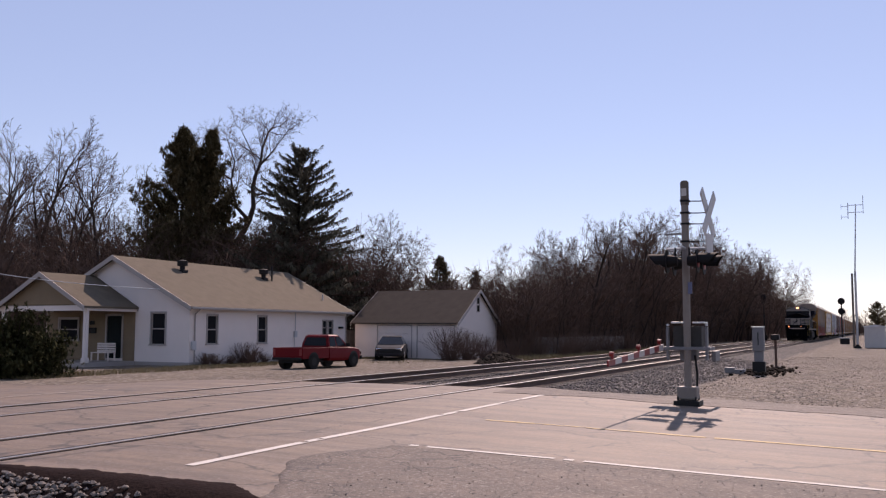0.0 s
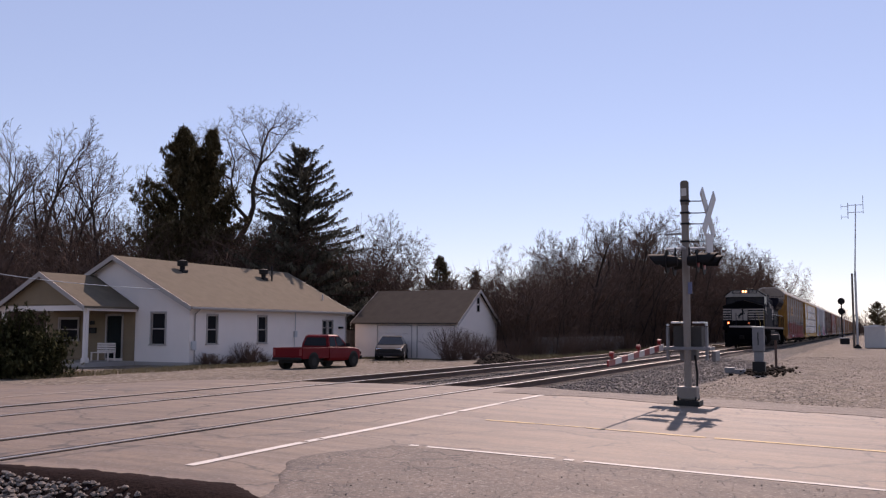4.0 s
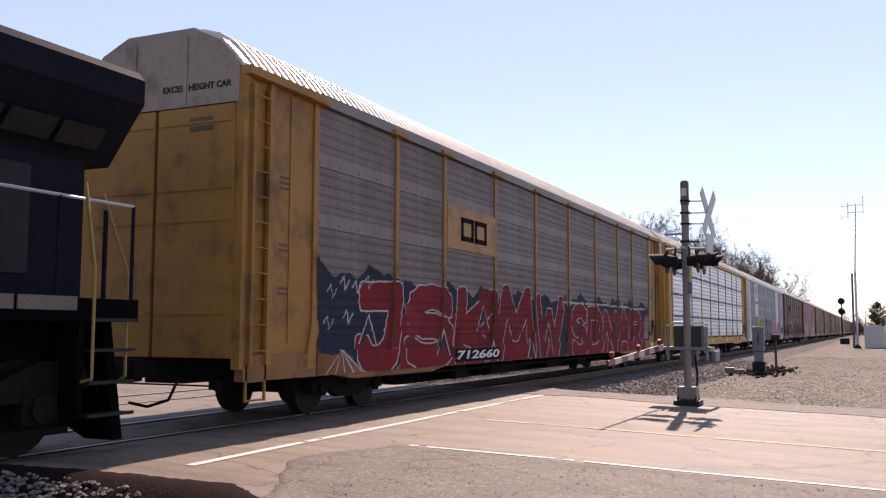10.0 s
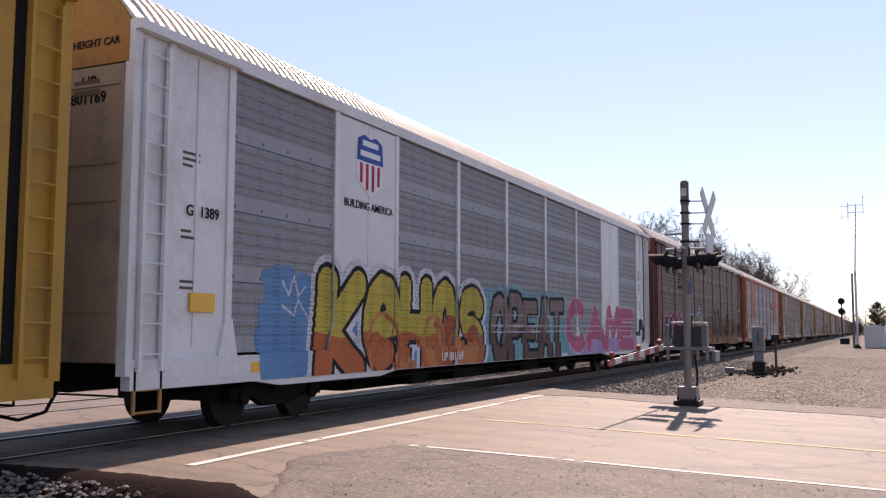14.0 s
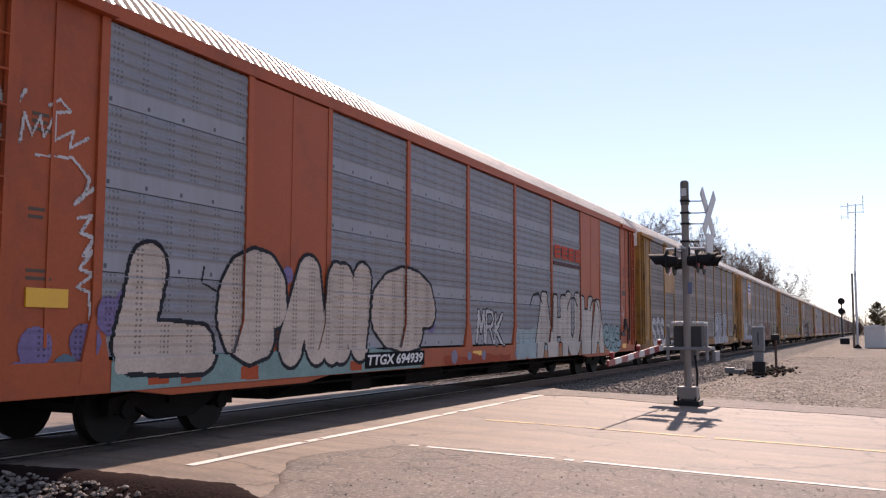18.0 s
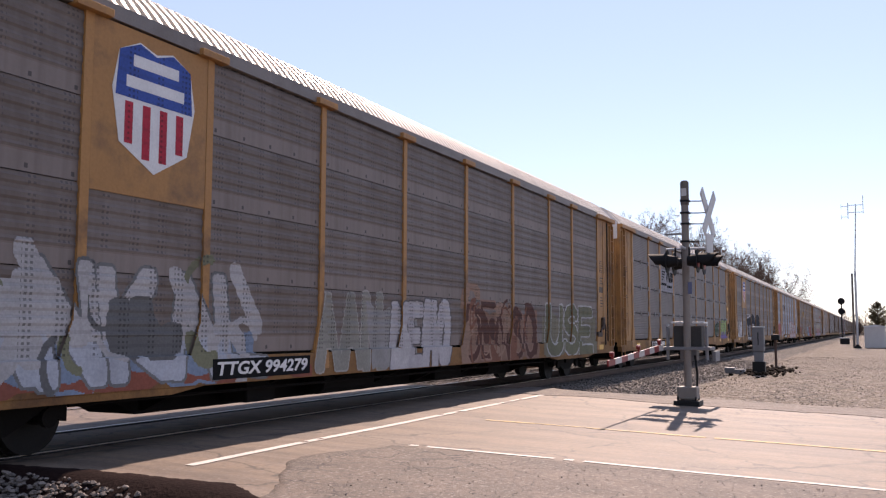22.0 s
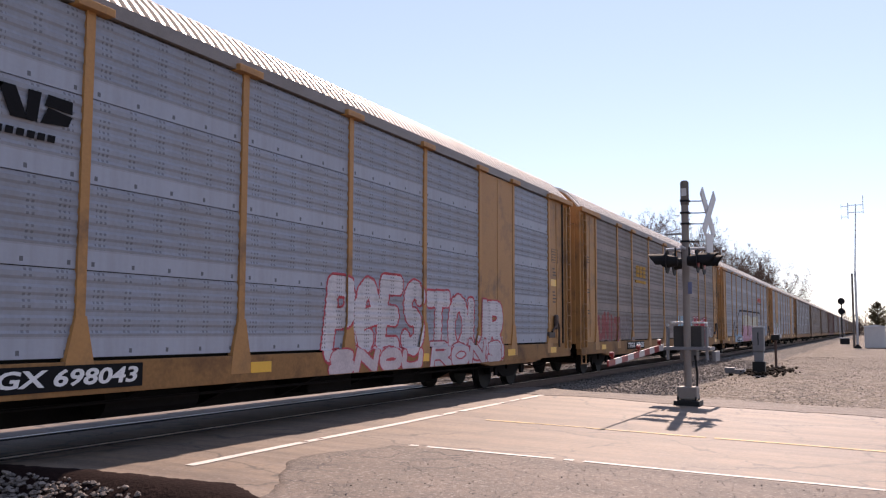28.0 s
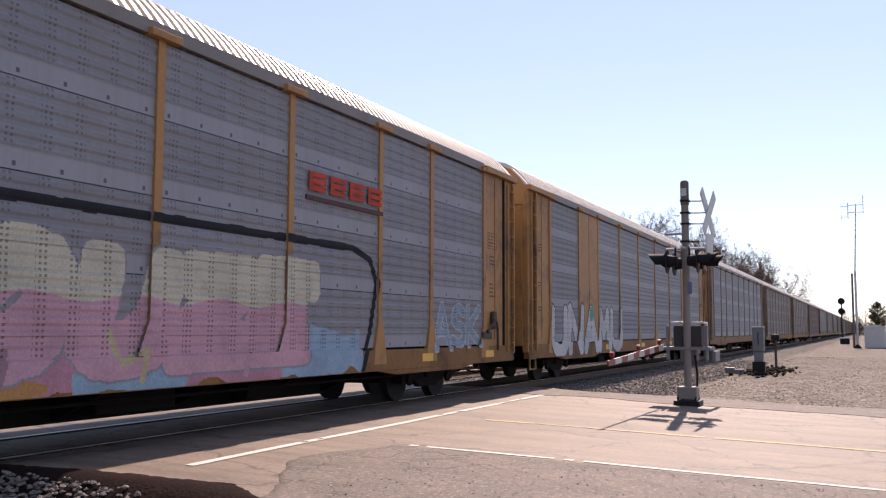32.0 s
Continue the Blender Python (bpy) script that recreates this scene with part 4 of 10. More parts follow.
# ---------------------------------------------------------------- crossing signal
def make_signal():
    s = thing("crossing_signal", pose(19.62, -5.87, 0), "railway crossing signal with crossbuck, lamps and lowered gate", "crossing signal")
    bm = B()
    tube(bm, (0, 0, -0.1), (0, 0, 4.5), 0.076, seg=16)
    part("mast", bm, M_MAST, s, "grey metal mast", smooth=False)
    bm = B()
    tube(bm, (0, 0, 4.02), (0, 0, 4.50), 0.088, seg=16)
    tube(bm, (0, 0, 4.50), (0, 0, 4.53), 0.08, 0.06, seg=16)
    part("mast_cap", bm, M_WOODF, s, "weathered dark cap")
    bm = B()
    box(bm, -0.098, -0.07, -0.05, 0.05, 4.2, 4.36)
    part("sticker", bm, M_SIGWHITE, s, "small white sticker")
    # crossbuck in front of the mast, facing the road
    for a, z in ((45, 0), (-45, 0.03)):
        bm = B()
        box(bm, -0.61, 0.61, -0.012, 0.012, -0.115, 0.115, 0.004)
        o = part("crossbuck_blade", bm, M_SIGWHITE, s, "weathered white crossbuck blade")
        o.matrix_basis = pose(0.28, -0.42 - z, 3.86) @ pose(0, 0, 0, 0, 0, -7) @ pose(0, 0, 0, 0, a, 0)
    bm = B()
    box(bm, -0.25, 0.25, -0.012, 0.012, -0.2, 0.2, 0.006)
    o = part("track_count_sign", bm, M_SIGWHITE, s, "small white sign below the crossbuck")
    o.matrix_basis = pose(0.28, -0.44, 3.22, 0, 0, -7)
    for z in (3.25, 3.62, 3.85, 4.10):
        bm = B()
        pipe(bm, [(0, -0.06, z), (0.1, -0.25, z), (0.24, -0.42, z + 0.02)], 0.012)
        box(bm, -0.088, 0.088, -0.10, 0.088, z - 0.02, z + 0.02)
        part("bracket", bm, M_DARK, s)
    bm = B()
    box(bm, -0.05, 0.02, 0.07, 0.42, 3.395, 3.43)
    part("blade_bracket", bm, M_GREYP, s, "small bare bracket arm")
    bm = B()
    tube(bm, (-0.52, 0, 3.10), (0.52, 0, 3.10), 0.03, seg=10)
    tube(bm, (0, -0.4, 3.10), (0, 0.4, 3.10), 0.028, seg=10)
    part("crossarm", bm, M_ALU, s)
    for x in (-0.38, 0.38):
        for t in (-1, 1):
            bm = B()
            tube(bm, (x, t * 0.30, 2.82), (x, t * 0.315, 2.82), 0.25, seg=24)
            lamp = part("lamp_unit", bm, M_BLACKP, s, "round black lamp backing")
            bm = B()
            tube(bm, (x, t * 0.10, 2.82), (x, t * 0.30, 2.82), 0.10, 0.14, seg=14)
            tube(bm, (x, t * 0.14, 2.9), (x, t * 0.14, 3.10), 0.02, seg=6)
            part("housing", bm, M_BLACKP, lamp)
            bm = B()
            tube(bm, (x, t * 0.316, 2.82), (x, t * 0.325, 2.82), 0.14, seg=20)
            part("lens", bm, M_SIGRED, lamp, "dark red lens")
            bm = B()
            n = 10
            for i in range(n):
                a0, a1 = math.pi * (-0.12 + 1.24 * i / n), math.pi * (-0.12 + 1.24 * (i + 1) / n)
                for r in (0.155, 0.149):
                    pts = [(x + r * math.cos(a), t * y, 2.82 + r * math.sin(a)) for a, y in ((a0, 0.316), (a1, 0.316), (a1, 0.70 - 0.12 * (1 - math.sin(max(0, a1)))), (a0, 0.70 - 0.12 * (1 - math.sin(max(0, a0)))))]
                    bm.faces.new([bm.verts.new(q) for q in pts])
            part("hood", bm, M_BLACKP, lamp)
    # gate mechanism, behind the mast
    bm = B()
    box(bm, 0.12, 0.55, -0.27, 0.31, 1.0, 1.50, 0.03)
    part("mechanism_box", bm, M_CASE, s, "dark grey gate mechanism box")
    for y0, y1 in ((-0.33, -0.10), (0.10, 0.34)):
        bm = B()
        box(bm, 0.05, 0.58, y0, y1, 1.55, 1.585, 0.006)
        part("mechanism_lid", bm, M_GALV, s, "bright metal lid edge")
    for y in (-0.39, 0.40):
        bm = B()
        box(bm, -0.06, 0.10, y - 0.022, y + 0.022, 0.80, 1.48, 0.008)
        part("gate_support_arm", bm, M_GREYP, s)
        bm = B()
        tube(bm, (0.02, y, 1.50), (0.02, y, 1.54), 0.03, seg=8)
        part("bolt", bm, M_GALV, s)
    bm = B()
    box(bm, -0.08, 0.5, -0.48, 0.70, 1.00, 1.07, 0.01)
    part("platform_plate", bm, M_GREYP, s, "grey support plate")
    bm = B()
    box(bm, 0.08, 0.40, -0.17, 0.17, 0.78, 1.0, 0.02)
    part("lower_housing", bm, M_GREYP, s, "grey lower housing")
    bm = B()
    box(bm, 0.3, 0.9, -0.52, -0.44, 0.76, 0.98, 0.02)
    part("counterweight", bm, M_GREYP, s, "grey counterweight")
    bm = B()
    box(bm, -0.095, -0.07, -0.13, -0.05, 2.16, 2.40)
    part("blue_notice", bm, mat("notice_blue", (0.09, 0.11, 0.20), 0.5, var=0.05), s, "small blue notice plate")
    bm = B()
    pipe(bm, [(0.05, -0.14, 0.9), (0.12, -0.17, 0.5), (0.1, -0.16, 0.1)], 0.025)
    part("conduit", bm, M_DARK, s)
    bm = B()
    box(bm, -0.17, 0.17, -0.20, 0.20, 0.0, 0.26, 0.03)
    part("junction_base", bm, M_MAST, s, "grey junction base")
    bm = B()
    box(bm, -0.26, 0.26, -0.26, 0.26, -0.35, -0.02, 0.02)
    for x in (-0.18, 0.18):
        for y in (-0.18, 0.18):
            tube(bm, (x, y, -0.02), (x, y, 0.06), 0.02, seg=6)
    part("foundation", bm, M_DARK, s, "dark foundation block with bolts")
    # gate arm lowered across the approach lane
    n = 5
    xa, xb, za, zb = -0.2, -4.62, 1.06, 0.86
    for i in range(n * 2):
        u0, u1 = i / (n * 2), (i + 1) / (n * 2)
        bm = B()
        x0, x1 = xa + (xb - xa) * u0, xa + (xb - xa) * u1
        z0, z1 = za + (zb - za) * u0, za + (zb - za) * u1
        h = 0.062 - 0.016 * u0
        prism(bm, [(x0, z0 - h), (x1, z1 - h), (x1, z1 + h), (x0, z0 + h)], "y", 0.45, 0.48)
        part("gate_arm_band", bm, M_SIGRED if i % 2 else M_SIGWHITE, s, "red arm band" if i % 2 else "white arm band")
    for x in (-4.35, -2.4, -0.55):
        z = za + (zb - za) * (x - xa) / (xb - xa)
        bm = B()
        box(bm, x - 0.02, x + 0.02, 0.44, 0.48, z + 0.05, z + 0.10)
        tube(bm, (x, 0.43, z + 0.135), (x, 0.50, z + 0.135), 0.042, seg=12)
        part("arm_lamp", bm, M_LAMPRED, s, "small red gate lamp")


make_signal()


# ---------------------------------------------------------------- trackside things
def make_relay(m):
    r = thing("relay_cabinet", m, "grey trackside relay cabinet on a dark pedestal", "cabinet")
    bm = B()
    box(bm, -0.18, 0.18, -0.22, 0.22, 0.95, 1.9, 0.03)
    part("case", bm, M_GREYP, r, "weathered grey case")
    bm = B()
    box(bm, -0.2, 0.2, -0.24, 0.24, 1.9, 1.94, 0.01)
    part("lid", bm, M_GALV, r)
    bm = B()
    box(bm, -0.14, 0.14, -0.18, 0.18, 0.5, 0.95, 0.03)
    part("neck", bm, M_GREYP, r)
    bm = B()
    box(bm, -0.2, 0.2, -0.24, 0.24, 0, 0.55, 0.03)
    part("pedestal", bm, M_DARK, r, "dark pedestal")
    bm = B()
    box(bm, -0.19, -0.185, -0.02, 0.02, 1.2, 1.7)
    part("hasp", bm, M_DARK, r)


make_relay(pose(39.2, -5.2, -0.36))
t = thing("marker_post", pose(44.7, -5.35, -0.36), "rusty iron marker post with a small box", "post")
bm = B(); tube(bm, (0, 0, 0), (0, 0, 1.5), 0.06, seg=10); part("post", bm, M_RAIL, t)
bm = B(); box(bm, -0.15, 0.15, -0.18, 0.18, 1.35, 1.6, 0.03); part("box", bm, M_DARK, t)
bm = B(); box(bm, -0.3, 0.3, -0.3, 0.3, -0.05, 0.1, 0.02); part("footing", bm, M_DARK, t)
for px, py, h in ((39.4, -4.05, 0.16), (38.9, -4.5, 0.12)):
    t = thing("junction_box", pose(px, py, -0.42), "small galvanised junction box on the ballast edge", "junction box", "junction boxes")
    bm = B(); box(bm, -0.14, 0.14, -0.2, 0.2, 0.10, h + 0.18, 0.03); part("case", bm, M_GREYP, t)
    bm = B(); tube(bm, (0, 0, 0), (0, 0, 0.15), 0.05, seg=8); part("stub", bm, M_DARK, t)


def make_block_signal(m):
    s = thing("block_signal", m, "tall trackside signal mast with two dark heads", "railway signal")
    bm = B()
    tube(bm, (0, 0, 0), (0, 0, 6.2), 0.09, seg=12)
    part("mast", bm, M_DARK, s, "dark mast")
    for z in (5.95, 4.55):
        bm = B()
        tube(bm, (-0.16, 0, z), (-0.10, 0, z), 0.46, seg=24)
        head = part("signal_head", bm, M_BLACKP, s, "round black signal head")
        bm = B()
        box(bm, -0.10, 0.16, -0.2, 0.2, z - 0.25, z + 0.25, 0.03)
        part("case", bm, M_BLACKP, head)
        for dz in (0.2, 0, -0.2):
            bm = B()
            tube(bm, (-0.40, 0, z + dz), (-0.16, 0, z + dz), 0.1, seg=12)
            part("visor", bm, M_BLACKP, head)
    bm = B()
    for y in (-0.3, 0.3):
        tube(bm, (0.25, y, 0), (0.25, y, 5.2), 0.025, seg=6)
    for i in range(14):
        tube(bm, (0.25, -0.3, 0.3 + i * 0.35), (0.25, 0.3, 0.3 + i * 0.35), 0.015, seg=6)
    part("ladder", bm, M_ALU, s)
    bm = B()
    box(bm, -0.5, 0.5, -0.9, 0.3, 0.0, 0.85, 0.04)
    part("base_case", bm, M_DARK, s, "dark instrument case at the base")
    bm = B()
    box(bm, -0.55, 0.55, -0.95, 0.35, 0.85, 0.98, 0.04)
    part("case_lid", bm, M_SIGWHITE, s)


make_block_signal(pose(139, -5.6, -0.45))
t = thing("radio_mast", pose(104.8, -7.95, -0.45), "tall thin radio mast with a forked antenna", "antenna mast")
bm = B(); tube(bm, (0, 0, 0), (0, 0.02, 8.0), 0.13, 0.11, seg=10); tube(bm, (0, 0.02, 8.0), (0, -0.25, 15.0), 0.07, 0.05, seg=8); part("mast", bm, M_ALU, t, "grey tubular mast")
bm = B(); tube(bm, (0, 0.32, 0), (0, 0.32, 7.8), 0.12, 0.1, seg=8); part("stub_pole", bm, M_WOODF, t)
bm = B()
for z in (14.9, 14.15):
    tube(bm, (0, -0.95, z), (0, 0.5, z), 0.035, seg=6)
tube(bm, (0, 0.5, 13.5), (0, 0.5, 15.2), 0.045, seg=6)
tube(bm, (0, -0.95, 14.0), (0, -0.95, 15.9), 0.035, seg=6)
for z in (14.8, 13.7):
    tube(bm, (0, 0.5, z), (0, 1.15, z), 0.025, seg=6)
    tube(bm, (0, 1.15, z - 0.25), (0, 1.15, z + 0.25), 0.025, seg=6)
part("antenna", bm, M_ALU, t, "forked dipole antenna")
bm = B(); prism(bm, [(-0.5, 0), (0.5, 0), (0.1, 0.5), (-0.1, 0.5)], "x", -0.4, 0.4); part("base", bm, M_DARK, t)
t = thing("equipment_hut", pose(105.8, -9.6, -0.45), "small white equipment hut beside the tracks", "hut")
bm = B(); box(bm, -1.0, 1.0, -1.0, 1.0, 0.15, 2.3, 0.03); part("walls", bm, M_SIGWHITE, t)
bm = B(); prism(bm, [(-1.1, 2.3), (1.1, 2.3), (1.1, 2.36), (0, 2.52), (-1.1, 2.36)], "x", -1.1, 1.1); part("roof", bm, M_GALV, t)
bm = B(); box(bm, -1.02, -0.99, -0.45, 0.45, 0.2, 2.1); part("door", bm, M_SIGWHITE, t)
bm = B(); box(bm, -1.05, 1.05, -1.05, 1.05, -0.1, 0.16); part("base", bm, M_RAIL, t)
# far-side signal among the trees
t = thing("far_signal", pose(176, 8.2, -0.5), "distant dark signal mast before the trees", "railway signal")
bm = B(); tube(bm, (0, 0, 0), (0, 0, 7.6), 0.13, seg=8); part("mast", bm, M_DARK, t)
bm = B(); box(bm, -0.3, 0.3, -0.4, 0.4, 6.9, 8.5, 0.1); part("signal_head", bm, M_BLACKP, t)
bm = B(); box(bm, -0.25, 0.25, -0.45, 0.45, 0.1, 1.2, 0.1); part("case", bm, M_DARK, t)


# ---------------------------------------------------------------- neighbour, fence, wire
def make_neighbour():
    n = thing("neighbour_house", pose(42.0, 50.5, -0.4), "brown-roofed house beyond the white one", "house")
    bm = B()
    box(bm, 0, 18.5, 0, 8, 0, 3.6)
    part("wall", bm, M_SHINGLE2, n, "brown siding wall")
    gable_end(n, "x", -0.05, 4.0, 4.0, 3.5, 3.6, 6.9)
    gable_roof(n, "x", -0.4, 18.9, 4.0, 4.0, 3.6, 6.9, M_ROOFRED, 0.4, 0.1)
    for x in (11.5, 16.2):
        bm = B()
        box(bm, x, x + 0.6, 2.6, 3.1, 5.6, 6.25, 0.05)
        part("roof_vent", bm, M_DARK, n)


make_neighbour()
fence = thing("board_fence", pose(52.2, 22.3, -0.42), "weathered dark board fence between house and garage", "fence")
for i in range(16):
    bm = B()
    box(bm, i * 0.16, i * 0.16 + 0.145, 0, 0.025, 0, 1.78 + 0.04 * noise.noise((i * 0.9, 0, 0)))
    part("board", bm, M_WOODF, fence)
for z in (0.4, 1.4):
    bm = B()
    box(bm, 0, 2.6, 0.025, 0.065, z, z + 0.09)
    part("rail", bm, M_WOODF, fence)
fence = thing("back_fence", pose(60.5, 11.6, -0.45, 0, 0, -2), "low dark board fence along the thicket", "fence")
for i in range(110):
    bm = B()
    box(bm, i * 0.2, i * 0.2 + 0.18, 0, 0.025, 0, 1.35 + 0.08 * noise.noise((i * 0.7, 0, 3)))
    part("board", bm, M_WOODF, fence)
bm = B()
pts = []
for i in range(25):
    u = i / 24
    pts.append(Vector((24.0 + 12.2 * u, 31.2 - 8.75 * u, 5.4 - 2.05 * u - 0.5 * math.sin(math.pi * u))))
pipe(bm, pts, 0.016, 5)
solid("service_wire", bm, M_GALV, "slack grey service wire to the house gable", "wire")

# ---------------------------------------------------------------- trees and shrubs
def add_tube(V, F, pts, rads, k):
    base = len(V)
    for i, p in enumerate(pts):
        d = (pts[min(i + 1, len(pts) - 1)] - pts[max(i - 1, 0)]).normalized()
        a = d.orthogonal().normalized()
        b = d.cross(a)
        for j in range(k):
            t = 2 * math.pi * j / k
            V.append(p + (a * math.cos(t) + b * math.sin(t)) * rads[i])
    for i in range(len(pts) - 1):
        for j in range(k):
            q, s = base + i * k + j, base + i * k + (j + 1) % k
            F.append((q, s, s + k, q + k))


def grow(out, rng, p, d, length, r, level, cfg):
    """One branch and, along it, its children. out: lists for wood and for twigs."""
    seg = (7, 5, 4, 3, 2)[level]
    pts, rads = [p.copy()], [r]
    step = length / seg
    kids = []
    for i in range(seg):
        wob = cfg["wob"] * (0.6 if level == 0 else 1.0)
        d = (d + Vector((rng.gauss(0, wob), rng.gauss(0, wob), rng.gauss(0, wob) + cfg["up"][level]))).normalized()
        p = p + d * step
        f = (i + 1) / seg
        pts.append(p.copy())
        rads.append(max(r * (1 - 0.72 * f), 0.006))
        if f > (cfg["bare"] if level == 0 else 0.15):
            kids.append((p.copy(), d.copy(), f, rads[-1]))
    V, F = out[0] if level < 2 else out[1]
    if level < 3:
        add_tube(V, F, pts, rads, (7, 5, 3)[level])
    else:
        add_ribbon(V, F, pts, [q * 1.2 for q in rads])
    if level >= cfg["levels"]:
        return
    n = cfg["n"][level]
    for j in range(n):
        q, dd, f, rr = kids[min(len(kids) - 1, int(len(kids) * (j + rng.random()) / n))]
        side = dd.orthogonal().normalized()
        side = Matrix.Rotation(rng.uniform(0, 2 * math.pi), 3, dd) @ side
        ang = radians(rng.uniform(*cfg["ang"]))
        nd = dd * math.cos(ang) + side * math.sin(ang)
        ln = length * cfg["len"][level] * rng.uniform(0.6, 1.15) * (1.15 - 0.55 * f)
        grow(out, rng, q, nd, ln, min(rr * 0.75, r * 0.5), level + 1, cfg)


def add_ribbon(V, F, pts, rads):
    d = (pts[-1] - pts[0]).normalized()
    a = d.orthogonal().normalized()
    a = (a * math.cos(len(V) * 0.7) + d.cross(a) * math.sin(len(V) * 0.7))
    base = len(V)
    for p, r in zip(pts, rads):
        V.append(p - a * r)
        V.append(p + a * r)
    for i in range(len(pts) - 1):
        F.append((base + 2 * i, base + 2 * i + 1, base + 2 * i + 3, base + 2 * i + 2))


def raw_mesh(name, V, F, material):
    me = bpy.data.meshes.new(name)
    me.from_pydata([tuple(v) for v in V], [], F)
    me.materials.append(material)
    me.update()
    return me


def bare_meshes(seed, height, cfg):
    rng = random.Random(seed)
    out = (([], []), ([], []))
    stems = cfg.get("stems", 1)
    for s in range(stems):
        a = rng.uniform(0, 6.28)
        lean = cfg.get("lean", 0.06)
        d = Vector((math.cos(a) * lean, math.sin(a) * lean, 1)).normalized()
        off = Vector((math.cos(a), math.sin(a), 0)) * (0.0 if stems == 1 else 0.35)
        grow(out, rng, off + Vector((0, 0, -0.3)), d, height * rng.uniform(0.75, 1.0) * 0.86, cfg["r"], 0, cfg)
    k = height / max(v.z for V, F in out for v in V)
    for V, F in out:
        V[:] = [v * k for v in V]
    return raw_mesh("trunk", *out[0], M_BARK), raw_mesh("crown", *out[1], M_TWIG)


TALL = dict(levels=4, n=(11, 7, 6, 6), ang=(20, 52), len=(0.50, 0.58, 0.52, 0.5), up=(0.02, 0.10, 0.06, 0.03, 0.0), wob=0.10, bare=0.22, r=0.135)
BRUSH = dict(levels=4, n=(10, 8, 7, 6), ang=(18, 56), len=(0.50, 0.58, 0.55, 0.5), up=(0.02, 0.06, 0.04, 0.02, 0.0), wob=0.10, bare=0.16, r=0.075, stems=3, lean=0.34)
LIGHT = dict(levels=3, n=(14, 10, 9), ang=(20, 52), len=(0.42, 0.5, 0.5), up=(0.02, 0.10, 0.05, 0.0), wob=0.09, bare=0.12, r=0.085, stems=2, lean=0.12)
TREE_KIT = {}


def bare_tree(kind, variant, x, y, height, label="bare leafless tree", turn=0.0, group="bare trees"):
    cfg = {"tall": TALL, "brush": BRUSH, "light": LIGHT}[kind]
    key = (kind, variant)
    if key not in TREE_KIT:
        TREE_KIT[key] = bare_meshes(100 + 17 * variant + len(kind), 10.0, cfg)
    t = thing("tree", pose(x, y, ground_z(x, y) - 0.02, 0, 0, turn), label, "tree", group)
    s = height / 10.0
    for nm, me in zip(("trunk", "crown"), TREE_KIT[key]):
        o = part(nm, me, None, t)
        o.scale = (s, s, s)
    return t


def leaning_tree(x, y, seed, label):
    """A crooked trunk that leans and forks, with long limbs and a fine open crown."""
    rng = random.Random(seed)
    out = (([], []), ([], []))
    n = Vector((0.80, 0.60, 0.0))
    side = Vector((-0.60, 0.80, 0.0))
    limbs = (([(3.3, -0.3), (2.4, 4.0), (1.5, 6.5), (0.9, 8.0), (0.1, 9.5), (-0.5, 10.8), (-0.8, 11.9), (-0.7, 13.4), (-0.9, 14.5), (-1.3, 15.5), (-1.4, 16.7), (-1.9, 18.2)], 0.34, 0.07),
             ([(-0.4, 10.8), (0.55, 11.8), (0.85, 12.9), (1.05, 14.1), (2.0, 14.7), (3.0, 15.4)], 0.17, 0.03),
             ([(0.7, 12.2), (1.5, 12.8), (2.6, 13.3)], 0.09, 0.03), ([(-0.8, 12.9), (-2.0, 13.0), (-3.4, 13.5)], 0.10, 0.03),
             ([(1.0, 14.2), (0.8, 15.6), (1.4, 17.4)], 0.09, 0.03), ([(-1.3, 15.4), (-2.1, 16.3), (-3.2, 17.8)], 0.09, 0.03),
             ([(-1.35, 15.8), (-0.6, 16.4), (0.3, 18.2)], 0.09, 0.03))
    cfg = dict(levels=4, n=(0, 7, 6, 5), ang=(22, 60), len=(0.5, 0.55, 0.52, 0.5), up=(0, 0.05, 0.03, 0.0, 0.0), wob=0.16, bare=0.1)
    for k, (line, r0, r1) in enumerate(limbs):
        pts = [side * u + Vector((0, 0, z)) + n * 0.25 * k * math.sin(k * 2.1) * (i / len(line)) for i, (u, z) in enumerate(line)]
        rads = [r0 + (r1 - r0) * i / (len(pts) - 1) for i in range(len(pts))]
        add_tube(*out[0], pts, rads, 8)
        for i, p in enumerate(pts[1:], 1):
            if p.z < 11.5:
                continue
            for j in range(3 if i < len(pts) - 1 else 5):
                d = ((p - pts[i - 1]).normalized() + Vector((rng.gauss(0, 0.6), rng.gauss(0, 0.6), rng.gauss(0.1, 0.4)))).normalized()
                grow(out, rng, p, d, rng.uniform(1.3, 2.6), min(rads[i] * 0.6, 0.045), 1, cfg)
    t = thing("tree", pose(x, y, ground_z(x, y)), label, "tree", "bare trees")
    part("trunk", raw_mesh("trunk", *out[0], M_BARK), None, t)
    part("crown", raw_mesh("crown", *out[1], M_TWIG), None, t)


def needle_card(V, F, p, d, w, l):
    side = d.cross(Vector((0, 0, 1)))
    side = side.normalized() if side.length > 0.01 else Vector((1, 0, 0))
    b = len(V)
    V.extend((p - side * w, p + side * w, p + d * l + side * w * 0.3, p + d * l - side * w * 0.3))
    F.append((b, b + 1, b + 2, b + 3))


